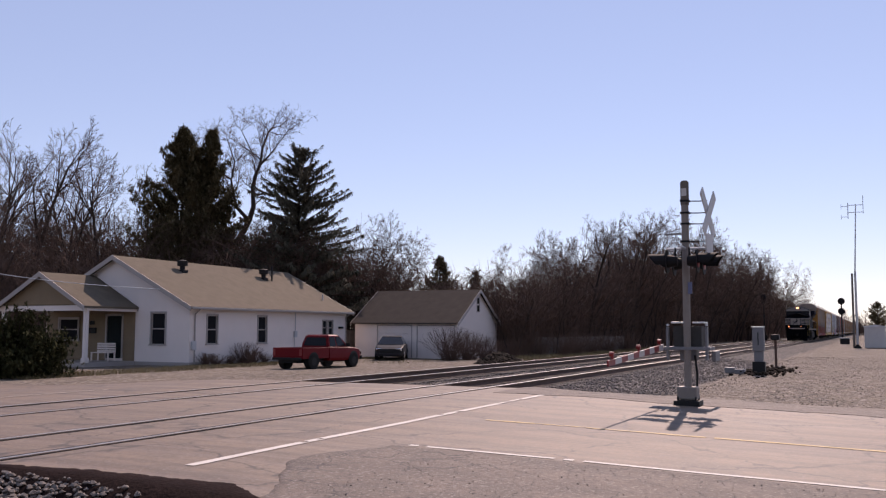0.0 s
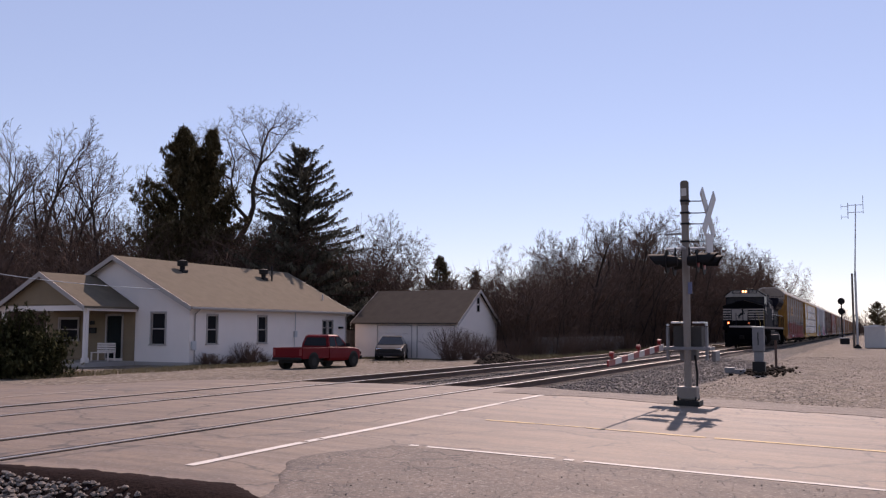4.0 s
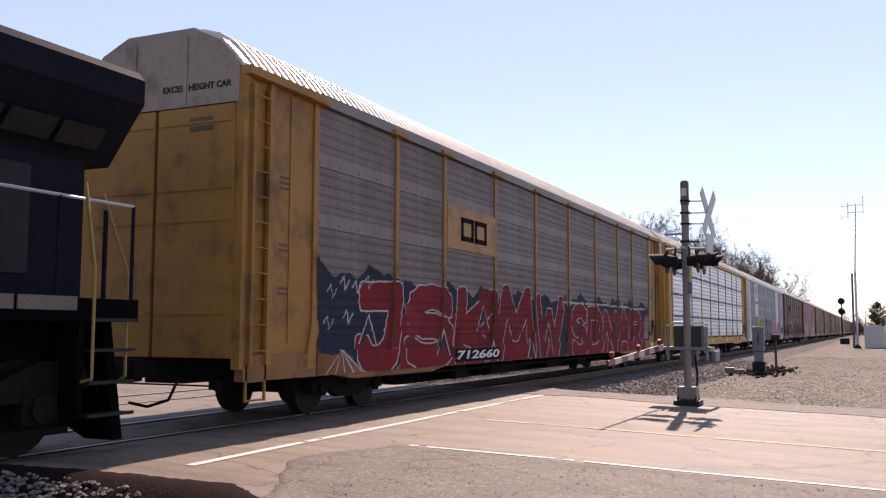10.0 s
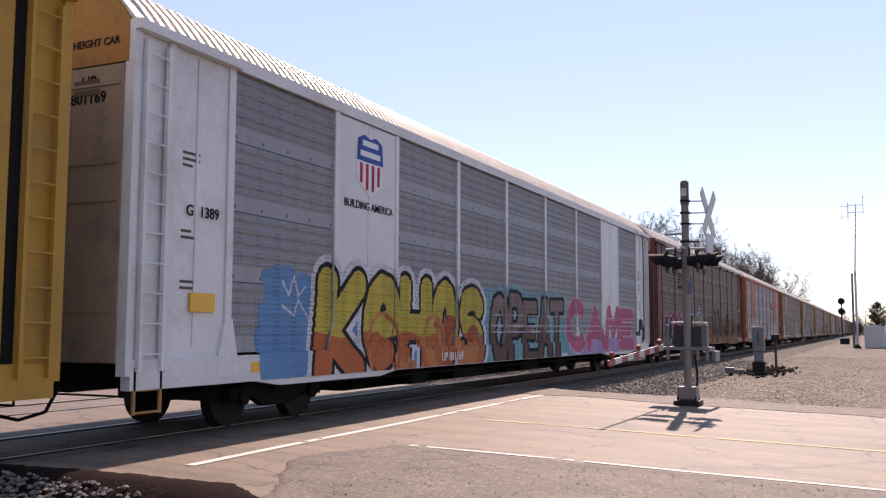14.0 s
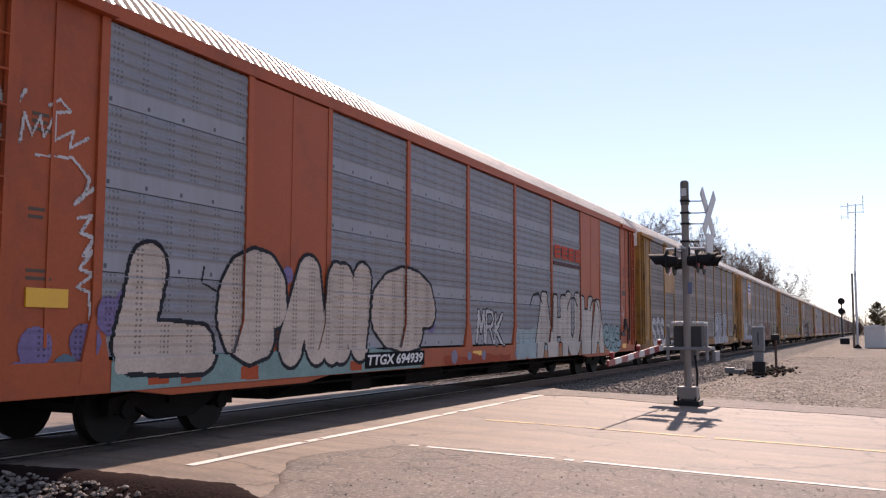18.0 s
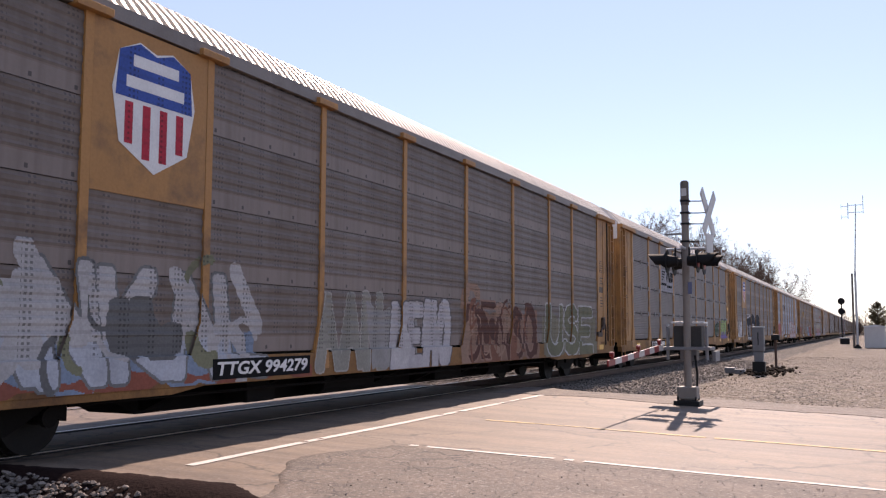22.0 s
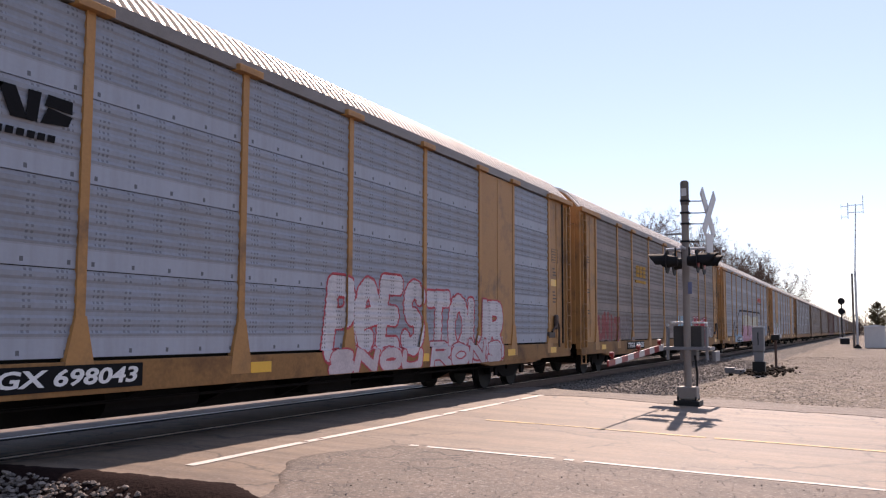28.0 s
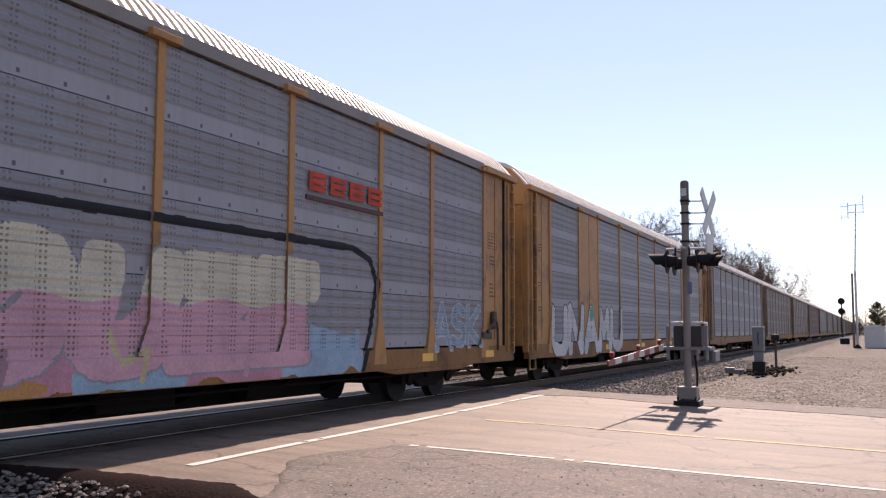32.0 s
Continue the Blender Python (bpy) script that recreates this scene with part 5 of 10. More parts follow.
def spruce(x, y, height, seed, label):
    rng = random.Random(seed)
    t = thing("spruce_tree", pose(x, y, ground_z(x, y)), label, "tree")
    V, F, N, G = [], [], [], []
    add_tube(V, F, [Vector((0, 0, z)) for z in (-0.3, height * 0.5, height)], [0.28, 0.16, 0.02], 7)
    z = 1.2
    while z < height - 0.15:
        f = z / height
        for k in range(rng.randint(3, 5)):
            a = rng.uniform(0, 6.28)
            reach = height * 0.50 * (1 - f) ** 0.72 * rng.choice((0.5, 0.62, 0.75, 0.85, 1.0, 1.12)) * rng.uniform(0.9, 1.05) + 0.25
            sag, lift = rng.gauss(0.24, 0.10), rng.gauss(-0.02, 0.15)
            pts = []
            n = 5
            for i in range(n + 1):
                u = i / n
                pts.append(Vector((math.cos(a) * reach * u, math.sin(a) * reach * u, z + reach * ((0.55 * f * f + lift) * u - sag * u * u * (1 - f) + 0.14 * u ** 4))))
            add_tube(V, F, pts, [0.05 * (1 - i / n) + 0.008 for i in range(n + 1)], 3)
            m = int(20 + reach * 46)
            for j in range(m):
                u = rng.uniform(0.08, 1.0)
                i = min(n - 1, int(u * n))
                p = pts[i].lerp(pts[i + 1], u * n - i)
                dr = Vector((math.cos(a) * 0.5 + rng.gauss(0, 0.5), math.sin(a) * 0.5 + rng.gauss(0, 0.5), rng.uniform(-1.7, 0.5 * f - 0.1)))
                needle_card(N, G, p, dr.normalized(), rng.uniform(0.03, 0.075), rng.uniform(0.22, 0.5) * (1.1 - 0.5 * f))
        z += rng.uniform(0.13, 0.24)
    part("trunk", raw_mesh("trunk", V, F, M_BARK), None, t)
    part("crown", raw_mesh("crown", N, G, M_NEEDLE2), None, t, "dark drooping needle sprays")


def pine(x, y, height, seed, label, width=0.24, material=None, dense=1.0, low=0.05):
    rng = random.Random(seed)
    t = thing("pine_tree", pose(x, y, ground_z(x, y)), label, "tree")
    V, F, N, G = [], [], [], []
    add_tube(V, F, [Vector((0, 0, z)) for z in (-0.3, height * 0.5, height * 0.97)], [0.30, 0.18, 0.03], 7)
    z = height * low + 0.3
    while z < height:
        f = z / height
        prof = min(1.0, 0.55 + 1.2 * f) if f < 0.4 else (1 - (f - 0.4) / 0.6) ** 0.75
        for k in range(rng.randint(3, 5)):
            a = rng.uniform(0, 6.28)
            reach = height * width * max(prof, 0.10) * rng.uniform(0.55, 1.12)
            up = rng.uniform(0.25, 0.95)
            end = Vector((math.cos(a) * reach, math.sin(a) * reach, z + reach * up))
            mid = Vector((math.cos(a) * reach * 0.5, math.sin(a) * reach * 0.5, z + reach * up * 0.3))
            add_tube(V, F, [Vector((0, 0, z)), mid, end], [0.05, 0.035, 0.01], 3)
            for c in range(int((3 + reach * 2.2) * dense)):
                u = rng.uniform(0.3, 1.05)
                q = (mid.lerp(end, (u - 0.5) * 2) if u > 0.5 else Vector((0, 0, z)).lerp(mid, u * 2)) + Vector((rng.gauss(0, 0.16), rng.gauss(0, 0.16), rng.gauss(0.05, 0.14)))
                for j in range(9):
                    dr = Vector((rng.gauss(0, 1), rng.gauss(0, 1), rng.gauss(0.35, 0.8)))
                    needle_card(N, G, q, dr.normalized(), rng.uniform(0.026, 0.058), rng.uniform(0.14, 0.34))
        z += rng.uniform(0.22, 0.42)
    part("trunk", raw_mesh("trunk", V, F, M_BARK), None, t)
    part("crown", raw_mesh("crown", N, G, material or M_NEEDLE), None, t, "dense dark needle clumps")


def evergreen_bush(x, y, w, h, seed, label):
    rng = random.Random(seed)
    t = thing("evergreen_bush", pose(x, y, ground_z(x, y)), label, "bush")
    V, F, N, G = [], [], [], []
    for i in range(420):
        a, e = rng.uniform(0, 6.28), math.asin(rng.uniform(0.02, 1.0))
        lump = 0.85 + 0.22 * noise.noise((math.cos(a) * 1.6, math.sin(a) * 1.6, e * 2.2))
        end = Vector((math.cos(a) * math.cos(e) * w, math.sin(a) * math.cos(e) * w, 0.15 + math.sin(e) * h)) * lump * rng.uniform(0.72, 1.05)
        add_tube(V, F, [Vector((0, 0, 0)), end * 0.5 + Vector((0, 0, 0.1)), end], [0.03, 0.02, 0.006], 3)
        for c in range(15):
            q = end * rng.uniform(0.62, 1.02) + Vector((rng.gauss(0, 0.12), rng.gauss(0, 0.12), rng.gauss(0, 0.1)))
            for j in range(8):
                dr = Vector((rng.gauss(0, 1), rng.gauss(0, 1), rng.gauss(0.3, 0.8)))
                needle_card(N, G, q, dr.normalized(), rng.uniform(0.024, 0.045), rng.uniform(0.09, 0.18))
    part("stem_tangle", raw_mesh("stem_tangle", V, F, M_BARK), None, t)
    part("foliage", raw_mesh("foliage", N, G, M_SHRUB), None, t, "dark green needle foliage")


def twig_bush(x, y, size, seed, label, z=None):
    rng = random.Random(seed)
    t = thing("bare_bush", pose(x, y, ground_z(x, y) if z is None else z), label, "bush", "bare bushes")
    V, F = [], []
    for i in range(int(26 * size) + 8):
        a = rng.uniform(0, 6.28)
        p, d = Vector((math.cos(a), math.sin(a), 0)) * rng.uniform(0, 0.25) * size, Vector((math.cos(a) * 0.5, math.sin(a) * 0.5, 1)).normalized()
        for b in range(3):
            pts = [p.copy()]
            dd = (d + Vector((rng.gauss(0, 0.3), rng.gauss(0, 0.3), 0.1))).normalized()
            q = p.copy()
            for s in range(4):
                dd = (dd + Vector((rng.gauss(0, 0.22), rng.gauss(0, 0.22), rng.gauss(0.02, 0.15)))).normalized()
                q = q + dd * size * 0.24
                pts.append(q.copy())
            add_tube(V, F, pts, [0.014, 0.011, 0.009, 0.007, 0.004], 3)
    part("stem_tangle", raw_mesh("stem_tangle", V, F, M_TWIG), None, t)


def undergrowth(name, spots, label):
    """Thin upright stems with side twigs, past counting."""
    rng = random.Random(31)
    V, F = [], []
    for x, y, h in spots:
        p = Vector((x, y, ground_z(x, y)))
        d = Vector((rng.gauss(0, 0.18), rng.gauss(0, 0.18), 1)).normalized()
        pts = [p]
        for k in range(4):
            d = (d + Vector((rng.gauss(0, 0.16), rng.gauss(0, 0.16), 0.05))).normalized()
            pts.append(pts[-1] + d * h / 4)
        add_ribbon(V, F, pts, [0.03, 0.026, 0.02, 0.014, 0.006])
        for k in range(9):
            i = rng.randint(1, 3)
            q = pts[i].lerp(pts[i + 1], rng.random())
            e = Vector((rng.gauss(0, 0.8), rng.gauss(0, 0.8), rng.uniform(0.2, 1.0))).normalized()
            m = q + e * h * rng.uniform(0.1, 0.22)
            e = (e + Vector((rng.gauss(0, 0.4), rng.gauss(0, 0.4), 0.2))).normalized()
            add_ribbon(V, F, [q, m, m + e * h * rng.uniform(0.08, 0.18)], [0.015, 0.011, 0.005])
    tagged(new(name, raw_mesh(name, V, F, M_TWIG)), label, "undergrowth", "", "stuff")


rt = random.Random(7)
# beside and behind the house
for v, x, y, h in ((0, 52.0, 44.7, 17.0), (1, 53.6, 43.4, 16.6), (2, 55.5, 42.2, 15.4), (3, 48.5, 47.8, 18.4), (1, 46.5, 49.5, 17.5), (4, 59, 62, 18.5), (0, 64, 57, 17.5), (2, 66, 50, 15), (3, 50.5, 46.2, 15.0), (0, 50, 64, 20.0), (2, 54, 66, 21.0), (1, 46, 62.5, 20.0), (4, 58, 68, 20.0), (3, 48, 71, 22.0), (2, 62.5, 66, 19.0), (0, 44, 66, 21.0), (1, 53, 72, 21.0), (3, 57, 62.5, 17.5)):
    bare_tree("tall", v, x, y, h, "tall bare tree behind the house", rt.uniform(0, 360))
pine(53.7, 36.6, 16.2, 5, "dark broad pine tree behind the house", 0.235, dense=10)
pine(55.1, 35.2, 16.4, 6, "dark pine tree grown together with its neighbour", 0.17, dense=8)
leaning_tree(62.0, 37.3, 14, "tall bare tree with a leaning forked trunk")
spruce(57.2, 28.7, 15.3, 9, "dark spruce with drooping branches behind the house")
pine(95, 34.8, 9.8, 13, "small dark cedar beyond the garage", 0.27, dense=5)
pine(97, 31.2, 8.2, 14, "small dark cedar beyond the garage", 0.20, dense=4)
for v, x, y, h in ((0, 64.7, 28.8, 11.6), (1, 68, 28.6, 10.2), (2, 73, 28.5, 7.4), (3, 80, 29, 6.2), (0, 66, 26, 7.6), (1, 72, 25, 6.2), (2, 90, 31, 6.4)):
    bare_tree("brush", v, x, y, h, "twiggy bare tree beside the garage", rt.uniform(0, 360))
for i in range(30):
    a = radians(50.5 - i * 0.82 + rt.uniform(-0.4, 0.4))
    d = rt.uniform(70, 96)
    if a > radians(43):
        continue
    bare_tree("brush", i % 4, d * math.cos(a), d * math.sin(a) - 9.35, rt.uniform(8.5, 11.5) * (0.6 if a < radians(28) else 1), "twiggy bare tree at the back of the yard", rt.uniform(0, 360))
for i in range(9):
    a = radians(31.5 + i * 1.0 + rt.uniform(-0.3, 0.3))
    d = rt.uniform(70, 78)
    bare_tree("brush", i % 4, d * math.cos(a), d * math.sin(a) - 9.35, rt.uniform(8.0, 10.0), "dense brown twiggy tree behind the house", rt.uniform(0, 360))
# brown woods close behind the house and the garage
for i in range(26):
    a = radians(53 - i * 0.78 + rt.uniform(-0.3, 0.3))
    d = rt.uniform(74, 86) if i < 15 else rt.uniform(92, 110)
    bare_tree("brush", i % 4, d * math.cos(a), d * math.sin(a) - 9.35, rt.uniform(10.0, 12.5), "twiggy bare tree behind the houses", rt.uniform(0, 360))
# thicket along the far side of the tracks
x = 61.0
i = 0
while x < 190:
    hgt = 9.6 + 5.2 * smooth01((x - 70) / 34) + 3.0 * smooth01((x - 105) / 50)
    bare_tree("brush", i % 4, x, 12.2 + rt.uniform(-1.2, 1.8), hgt * rt.uniform(0.62, 0.92), "dense twiggy bare tree beside the tracks", rt.uniform(0, 360), "thicket trees")
    if x > 72:
        bare_tree("brush", (i + 2) % 4, x + rt.uniform(0, 4), 18.5 + rt.uniform(-2.5, 2.5), hgt * rt.uniform(0.7, 1.0), "dense twiggy bare tree beside the tracks", rt.uniform(0, 360), "thicket trees")
    x += 3.6 + (x - 60) * 0.02
    i += 1
for v, x, y, h in ((0, 70, 12.6, 10.8), (3, 75, 12.2, 11.6), (1, 79.5, 12.8, 11.0), (2, 84, 12.3, 12.4), (0, 88, 12.8, 12.8), (4, 92, 12.4, 14.4), (2, 101, 13, 14.8), (3, 97, 12.8, 13.2), (1, 105.5, 12.4, 15.4), (1, 111, 12.5, 16.2), (3, 127, 13, 16.8), (4, 152, 13.5, 18.4), (1, 166, 13, 18.0), (0, 118, 14, 16.6), (2, 135, 13, 17.4), (3, 176, 13.5, 17.6), (0, 143, 12.8, 17.5), (2, 186, 13, 17.0), (1, 198, 13.2, 17.0), (4, 212, 13, 16.6)):
    bare_tree("tall", v, x, y, h, "taller bare tree in the thicket", rt.uniform(0, 360), "thicket trees")
for i in range(34):
    x = 190 + i * 9
    bare_tree("brush" if i < 12 else "light", i % 3, x, 13 + rt.uniform(-1.5, 4), rt.uniform(13, 17) + (2 if i < 5 else -1), "bare tree far along the tracks", rt.uniform(0, 360), "far trees")
for i in range(30):
    a = radians(rt.uniform(24, 54))
    d = rt.uniform(120, 170)
    bare_tree("light", i % 3, d * math.cos(a), d * math.sin(a) - 9, rt.uniform(11, 15) * (0.72 if a < radians(29) else 1), "far bare tree behind the yard", rt.uniform(0, 360), "far trees")
for i in range(40):
    a = radians(rt.uniform(-9, -0.8) if i % 2 else rt.uniform(0.4, 3.0))
    d = rt.uniform(420, 700)
    bare_tree("light", i % 3, d * math.cos(a), d * math.sin(a) - 9, rt.uniform(7, 13), "far bare tree at the horizon", rt.uniform(0, 360), "far trees")
pine(236, -10.6, 8.2, 21, "dark cedar beside the equipment hut", 0.36, dense=5)
pine(215, -14.5, 6.0, 22, "low dark cedar behind the equipment hut", 0.42, dense=5)
evergreen_bush(25.3, 20.2, 2.7, 2.55, 3, "dark green evergreen bush beside the drive")
for i, (x, y, s) in enumerate(((37.0, 20.6, 0.7), (37.8, 20.6, 0.65), (38.9, 20.6, 0.55), (40.0, 20.5, 1.25), (40.9, 20.6, 0.8), (42.0, 20.6, 0.6), (43.8, 20.6, 0.5))):
    twig_bush(x, y, s, 40 + i, "bare twiggy bush along the house wall")
for i, (x, y, s) in enumerate(((50.8, 13.6, 2.2), (52.2, 13.0, 1.9), (54, 12.6, 1.6), (57.0, 11.8, 1.5), (60.5, 11.3, 1.8), (62.5, 10.2, 1.7), (66, 10.4, 1.9), (70, 10.3, 1.8), (75, 10.3, 1.9), (81, 10.3, 2.0))):
    twig_bush(x, y, s, 60 + i, "dry bare brush beside the tracks")

spots = []
for i in range(7600):
    x = 60 + 150 * rt.random() ** 1.5
    spots.append((x, rt.uniform(11.4, 22), rt.uniform(1.5, 6.0)))
for i in range(2600):
    x = 185 + 170 * rt.random()
    spots.append((x, rt.uniform(12, 24), rt.uniform(4.0, 10.0)))
for i in range(3400):
    a, d = radians(rt.uniform(26, 53.5)), rt.uniform(62, 98)
    x, y = d * math.cos(a), d * math.sin(a) - 9.35
    if not (40 < x < 63 and 49 < y < 60) and y > 26.5 - 0.25 * (x - 60):
        spots.append((x, y, rt.uniform(3.5, 9.0) * (0.62 if a < radians(28) else 1)))
for i in range(1500):
    a, d = radians(rt.uniform(31, 40)), rt.uniform(68, 80)
    spots.append((d * math.cos(a), d * math.sin(a) - 9.35, rt.uniform(6.0, 9.5)))
undergrowth("undergrowth", spots, "tangled bare brown undergrowth")

# ---------------------------------------------------------------- the train
CAR_L, PITCH = 27.7, 28.6
H = CAR_L / 2
BAYS = [2.75, 2.1, 2.8, 2.85, 2.9, 2.85, 2.8, 2.1, 2.75]
POST_X = [1.9]
for w in BAYS:
    POST_X.append(POST_X[-1] + w)
POST_X = [x - H for x in POST_X]
Z0, Z1, ROWS = 1.08, 4.93, 4
ROW_H = (Z1 - Z0) / ROWS
RIB = ROW_H / 6
RIB_D = 0.013


def rib_y(z):
    """Depth of the pressed ribs of a rack panel at height z."""
    k = ((z - Z0) % ROW_H) / ROW_H
    if k < 0.25 or k > 0.96:
        return 0.0
    q = ((z - Z0) % RIB) / RIB
    return RIB_D * smooth01(min(q, 1 - q) * 4 - 0.5)


PANEL_Y = -1.495


def side_y(x, z):
    """Outer face of the rack's near side in the car's own space."""
    y = PANEL_Y - rib_y(z)
    for p in POST_X:
        if abs(x - p) < 0.075:
            return -1.532
    if z < Z0 or x < POST_X[0] or x > POST_X[-1]:
        return -1.535
    return y


def panel_mesh(w, material, seam, ribs=6, deep=1.0):
    bm = B()
    pitch = ROW_H / ribs
    x0, x1 = -w / 2 + 0.06, w / 2 - 0.06
    zs = []
    for i in range(ribs):
        for q in (0.0, 0.14, 0.34, 0.66, 0.86):
            zs.append(i * pitch + q * pitch)
    zs = [z for z in zs if seam / 2 <= z <= ROW_H - seam / 2]
    zs = [seam / 2] + zs + [ROW_H - seam / 2]
    prof = []
    for z in zs:
        if not prof or z - prof[-1][1] > 1e-4:
            q = (z % pitch) / pitch
            dep = RIB_D * deep * smooth01(min(q, 1 - q) * 4 - 0.5) if (0.25 if ribs == 6 else 0.04) < z / ROW_H < 0.96 else 0.0
            prof.append((PANEL_Y - dep, z))
    g = [[bm.verts.new((x, y, z)) for y, z in prof] for x in (x0, x1)]
    for j in range(len(prof) - 1):
        bm.faces.new((g[0][j], g[1][j], g[1][j + 1], g[0][j + 1]))
    # returned edges give the sheet its thickness
    for k, flip in ((0, False), (-1, True)):
        y, z = prof[k]
        a = [bm.verts.new((x, y + 0.03, z)) for x in (x0, x1)]
        q = (g[0][k], a[0], a[1], g[1][k])
        bm.faces.new(q)
    return mesh_of("panel", bm, material)


def rack_material(name, col, dots=0.5, rough=0.62, metal=0.10, dirt=(0.2, 0.17, 0.15), amt=0.5, band=0.5, edged=False):
    """Perforated rack sheet: columns of small punched holes, streaks running down, bolts."""
    m = mat(name, col, rough, metal, var=0.16, scale=1.2, fine=18, bump=0.05, stain=dirt, stain_amt=amt, stain_scale=0.8, per_object=0.45, spec=0.25)
    n, l = m.node_tree.nodes, m.node_tree.links
    b = n["Principled BSDF"]
    src = b.inputs["Base Color"].links[0].from_socket
    tc = n.new("ShaderNodeTexCoord")
    sep = n.new("ShaderNodeSeparateXYZ")
    l.new(tc.outputs["Object"], sep.inputs[0])

    def math_node(op, a, v, c=None):
        q = n.new("ShaderNodeMath")
        q.operation = op
        l.new(a, q.inputs[0])
        if isinstance(v, (int, float)):
            q.inputs[1].default_value = v
        else:
            l.new(v, q.inputs[1])
        if c is not None:
            q.inputs[2].default_value = c
        return q.outputs[0]

    def saw(sock, period):
        return math_node("ABSOLUTE", math_node("SUBTRACT", math_node("FRACT", math_node("MULTIPLY", sock, 1 / period), 0), 0.5), 1)
    hx = math_node("LESS_THAN", saw(sep.outputs[0], 0.07), 0.26)
    hz = math_node("LESS_THAN", saw(sep.outputs[2], 0.064), 0.22)
    gx = math_node("LESS_THAN", saw(sep.outputs[0], 0.46), 0.17)
    gz = math_node("GREATER_THAN", saw(sep.outputs[2], RIB * 2), 0.06)
    bx = math_node("GREATER_THAN", saw(sep.outputs[0], 0.62), 0.462)
    bz = math_node("LESS_THAN", math_node("ABSOLUTE", math_node("SUBTRACT", sep.outputs[2], 0.07), 1), 0.026)
    bolt = math_node("MULTIPLY", math_node("MULTIPLY", bx, bz), 0.75)
    plain = math_node("GREATER_THAN", sep.outputs[2], 0.235)
    hole = math_node("MULTIPLY", math_node("MULTIPLY", math_node("MULTIPLY", hx, hz), plain), math_node("MULTIPLY", gx, gz))
    if edged:
        far = math_node("ABSOLUTE", math_node("SUBTRACT", sep.outputs[2], ROW_H / 2), 1)
        hole = math_node("MULTIPLY", math_node("MULTIPLY", hx, hz), math_node("GREATER_THAN", far, ROW_H / 2 - 0.17))
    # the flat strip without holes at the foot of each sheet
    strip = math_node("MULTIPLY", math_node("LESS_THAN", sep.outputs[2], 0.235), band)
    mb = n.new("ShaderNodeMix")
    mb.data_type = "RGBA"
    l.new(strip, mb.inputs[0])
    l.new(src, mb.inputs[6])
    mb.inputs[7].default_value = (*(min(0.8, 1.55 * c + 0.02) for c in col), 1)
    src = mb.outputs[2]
    amount = math_node("MAXIMUM", math_node("MULTIPLY", hole, dots), bolt)
    mx = n.new("ShaderNodeMix")
    mx.data_type = "RGBA"
    l.new(amount, mx.inputs[0])
    l.new(src, mx.inputs[6])
    mx.inputs[7].default_value = (0.03, 0.03, 0.032, 1)
    # rain streaks
    ns = n.new("ShaderNodeTexNoise")
    mp = n.new("ShaderNodeMapping")
    mp.inputs["Scale"].default_value = (5.0, 1.0, 0.35)
    l.new(tc.outputs["Object"], mp.inputs[0])
    l.new(mp.outputs[0], ns.inputs["Vector"])
    ns.inputs["Scale"].default_value, ns.inputs["Detail"].default_value = 1.0, 5
    r = n.new("ShaderNodeMapRange")
    r.inputs[1].default_value, r.inputs[2].default_value, r.inputs[4].default_value = 0.45, 0.75, amt * 0.8
    l.new(ns.outputs["Fac"], r.inputs[0])
    m2 = n.new("ShaderNodeMix")
    m2.data_type = "RGBA"
    l.new(r.outputs[0], m2.inputs[0])
    l.new(mx.outputs[2], m2.inputs[6])
    m2.inputs[7].default_value = (*dirt, 1)
    l.new(m2.outputs[2], b.inputs["Base Color"])
    return m


def frame_paint(name, col, amt=0.45, dirt=(0.16, 0.10, 0.06)):
    return mat(name, col, 0.6, var=0.14, scale=0.9, fine=25, bump=0.08, stain=dirt, stain_amt=amt, stain_scale=1.7, per_object=0.25, spec=0.28)


P_YEL = frame_paint("rack_yellow", (0.31, 0.142, 0.028), 0.8, (0.085, 0.042, 0.02))
P_TAN = frame_paint("rack_faded_yellow", (0.37, 0.180, 0.062), 0.8, (0.13, 0.075, 0.045))
P_GOLD = frame_paint("rack_bright_yellow", (0.43, 0.225, 0.034), 0.3)
# dark copy of the rack yellow: far cars have their shade in the colour
P_FAR_SHADE = frame_paint("rack_yellow_far_shade", (0.19, 0.118, 0.070), 0.8, (0.075, 0.05, 0.04))
P_WHITE = frame_paint("rack_white", (0.60, 0.59, 0.585), 0.35, (0.34, 0.30, 0.27))
P_BROWN = frame_paint("rack_brown", (0.13, 0.042, 0.034), 0.35, (0.06, 0.035, 0.03))
P_ORANGE = frame_paint("rack_orange", (0.37, 0.076, 0.025), 0.5, (0.16, 0.045, 0.025))
P_CREAM = frame_paint("rack_cream_end", (0.27, 0.215, 0.17), 0.9, (0.13, 0.075, 0.05))
P_ENDTAN = frame_paint("rack_grimy_end", (0.27, 0.20, 0.14), 0.8, (0.12, 0.10, 0.09))
S_DIRTY = mat("sill_grimy_tan", (0.235, 0.115, 0.042), 0.7, spec=0.2, var=0.3, scale=0.8, fine=25, bump=0.08, stain=(0.07, 0.033, 0.02), stain_amt=0.85, stain_scale=1.4, per_object=0.3)
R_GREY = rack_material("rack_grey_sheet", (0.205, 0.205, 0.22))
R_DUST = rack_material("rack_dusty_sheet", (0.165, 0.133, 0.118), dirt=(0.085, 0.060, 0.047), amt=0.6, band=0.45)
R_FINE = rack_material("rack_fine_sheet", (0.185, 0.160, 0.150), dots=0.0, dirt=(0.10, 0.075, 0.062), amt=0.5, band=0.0)
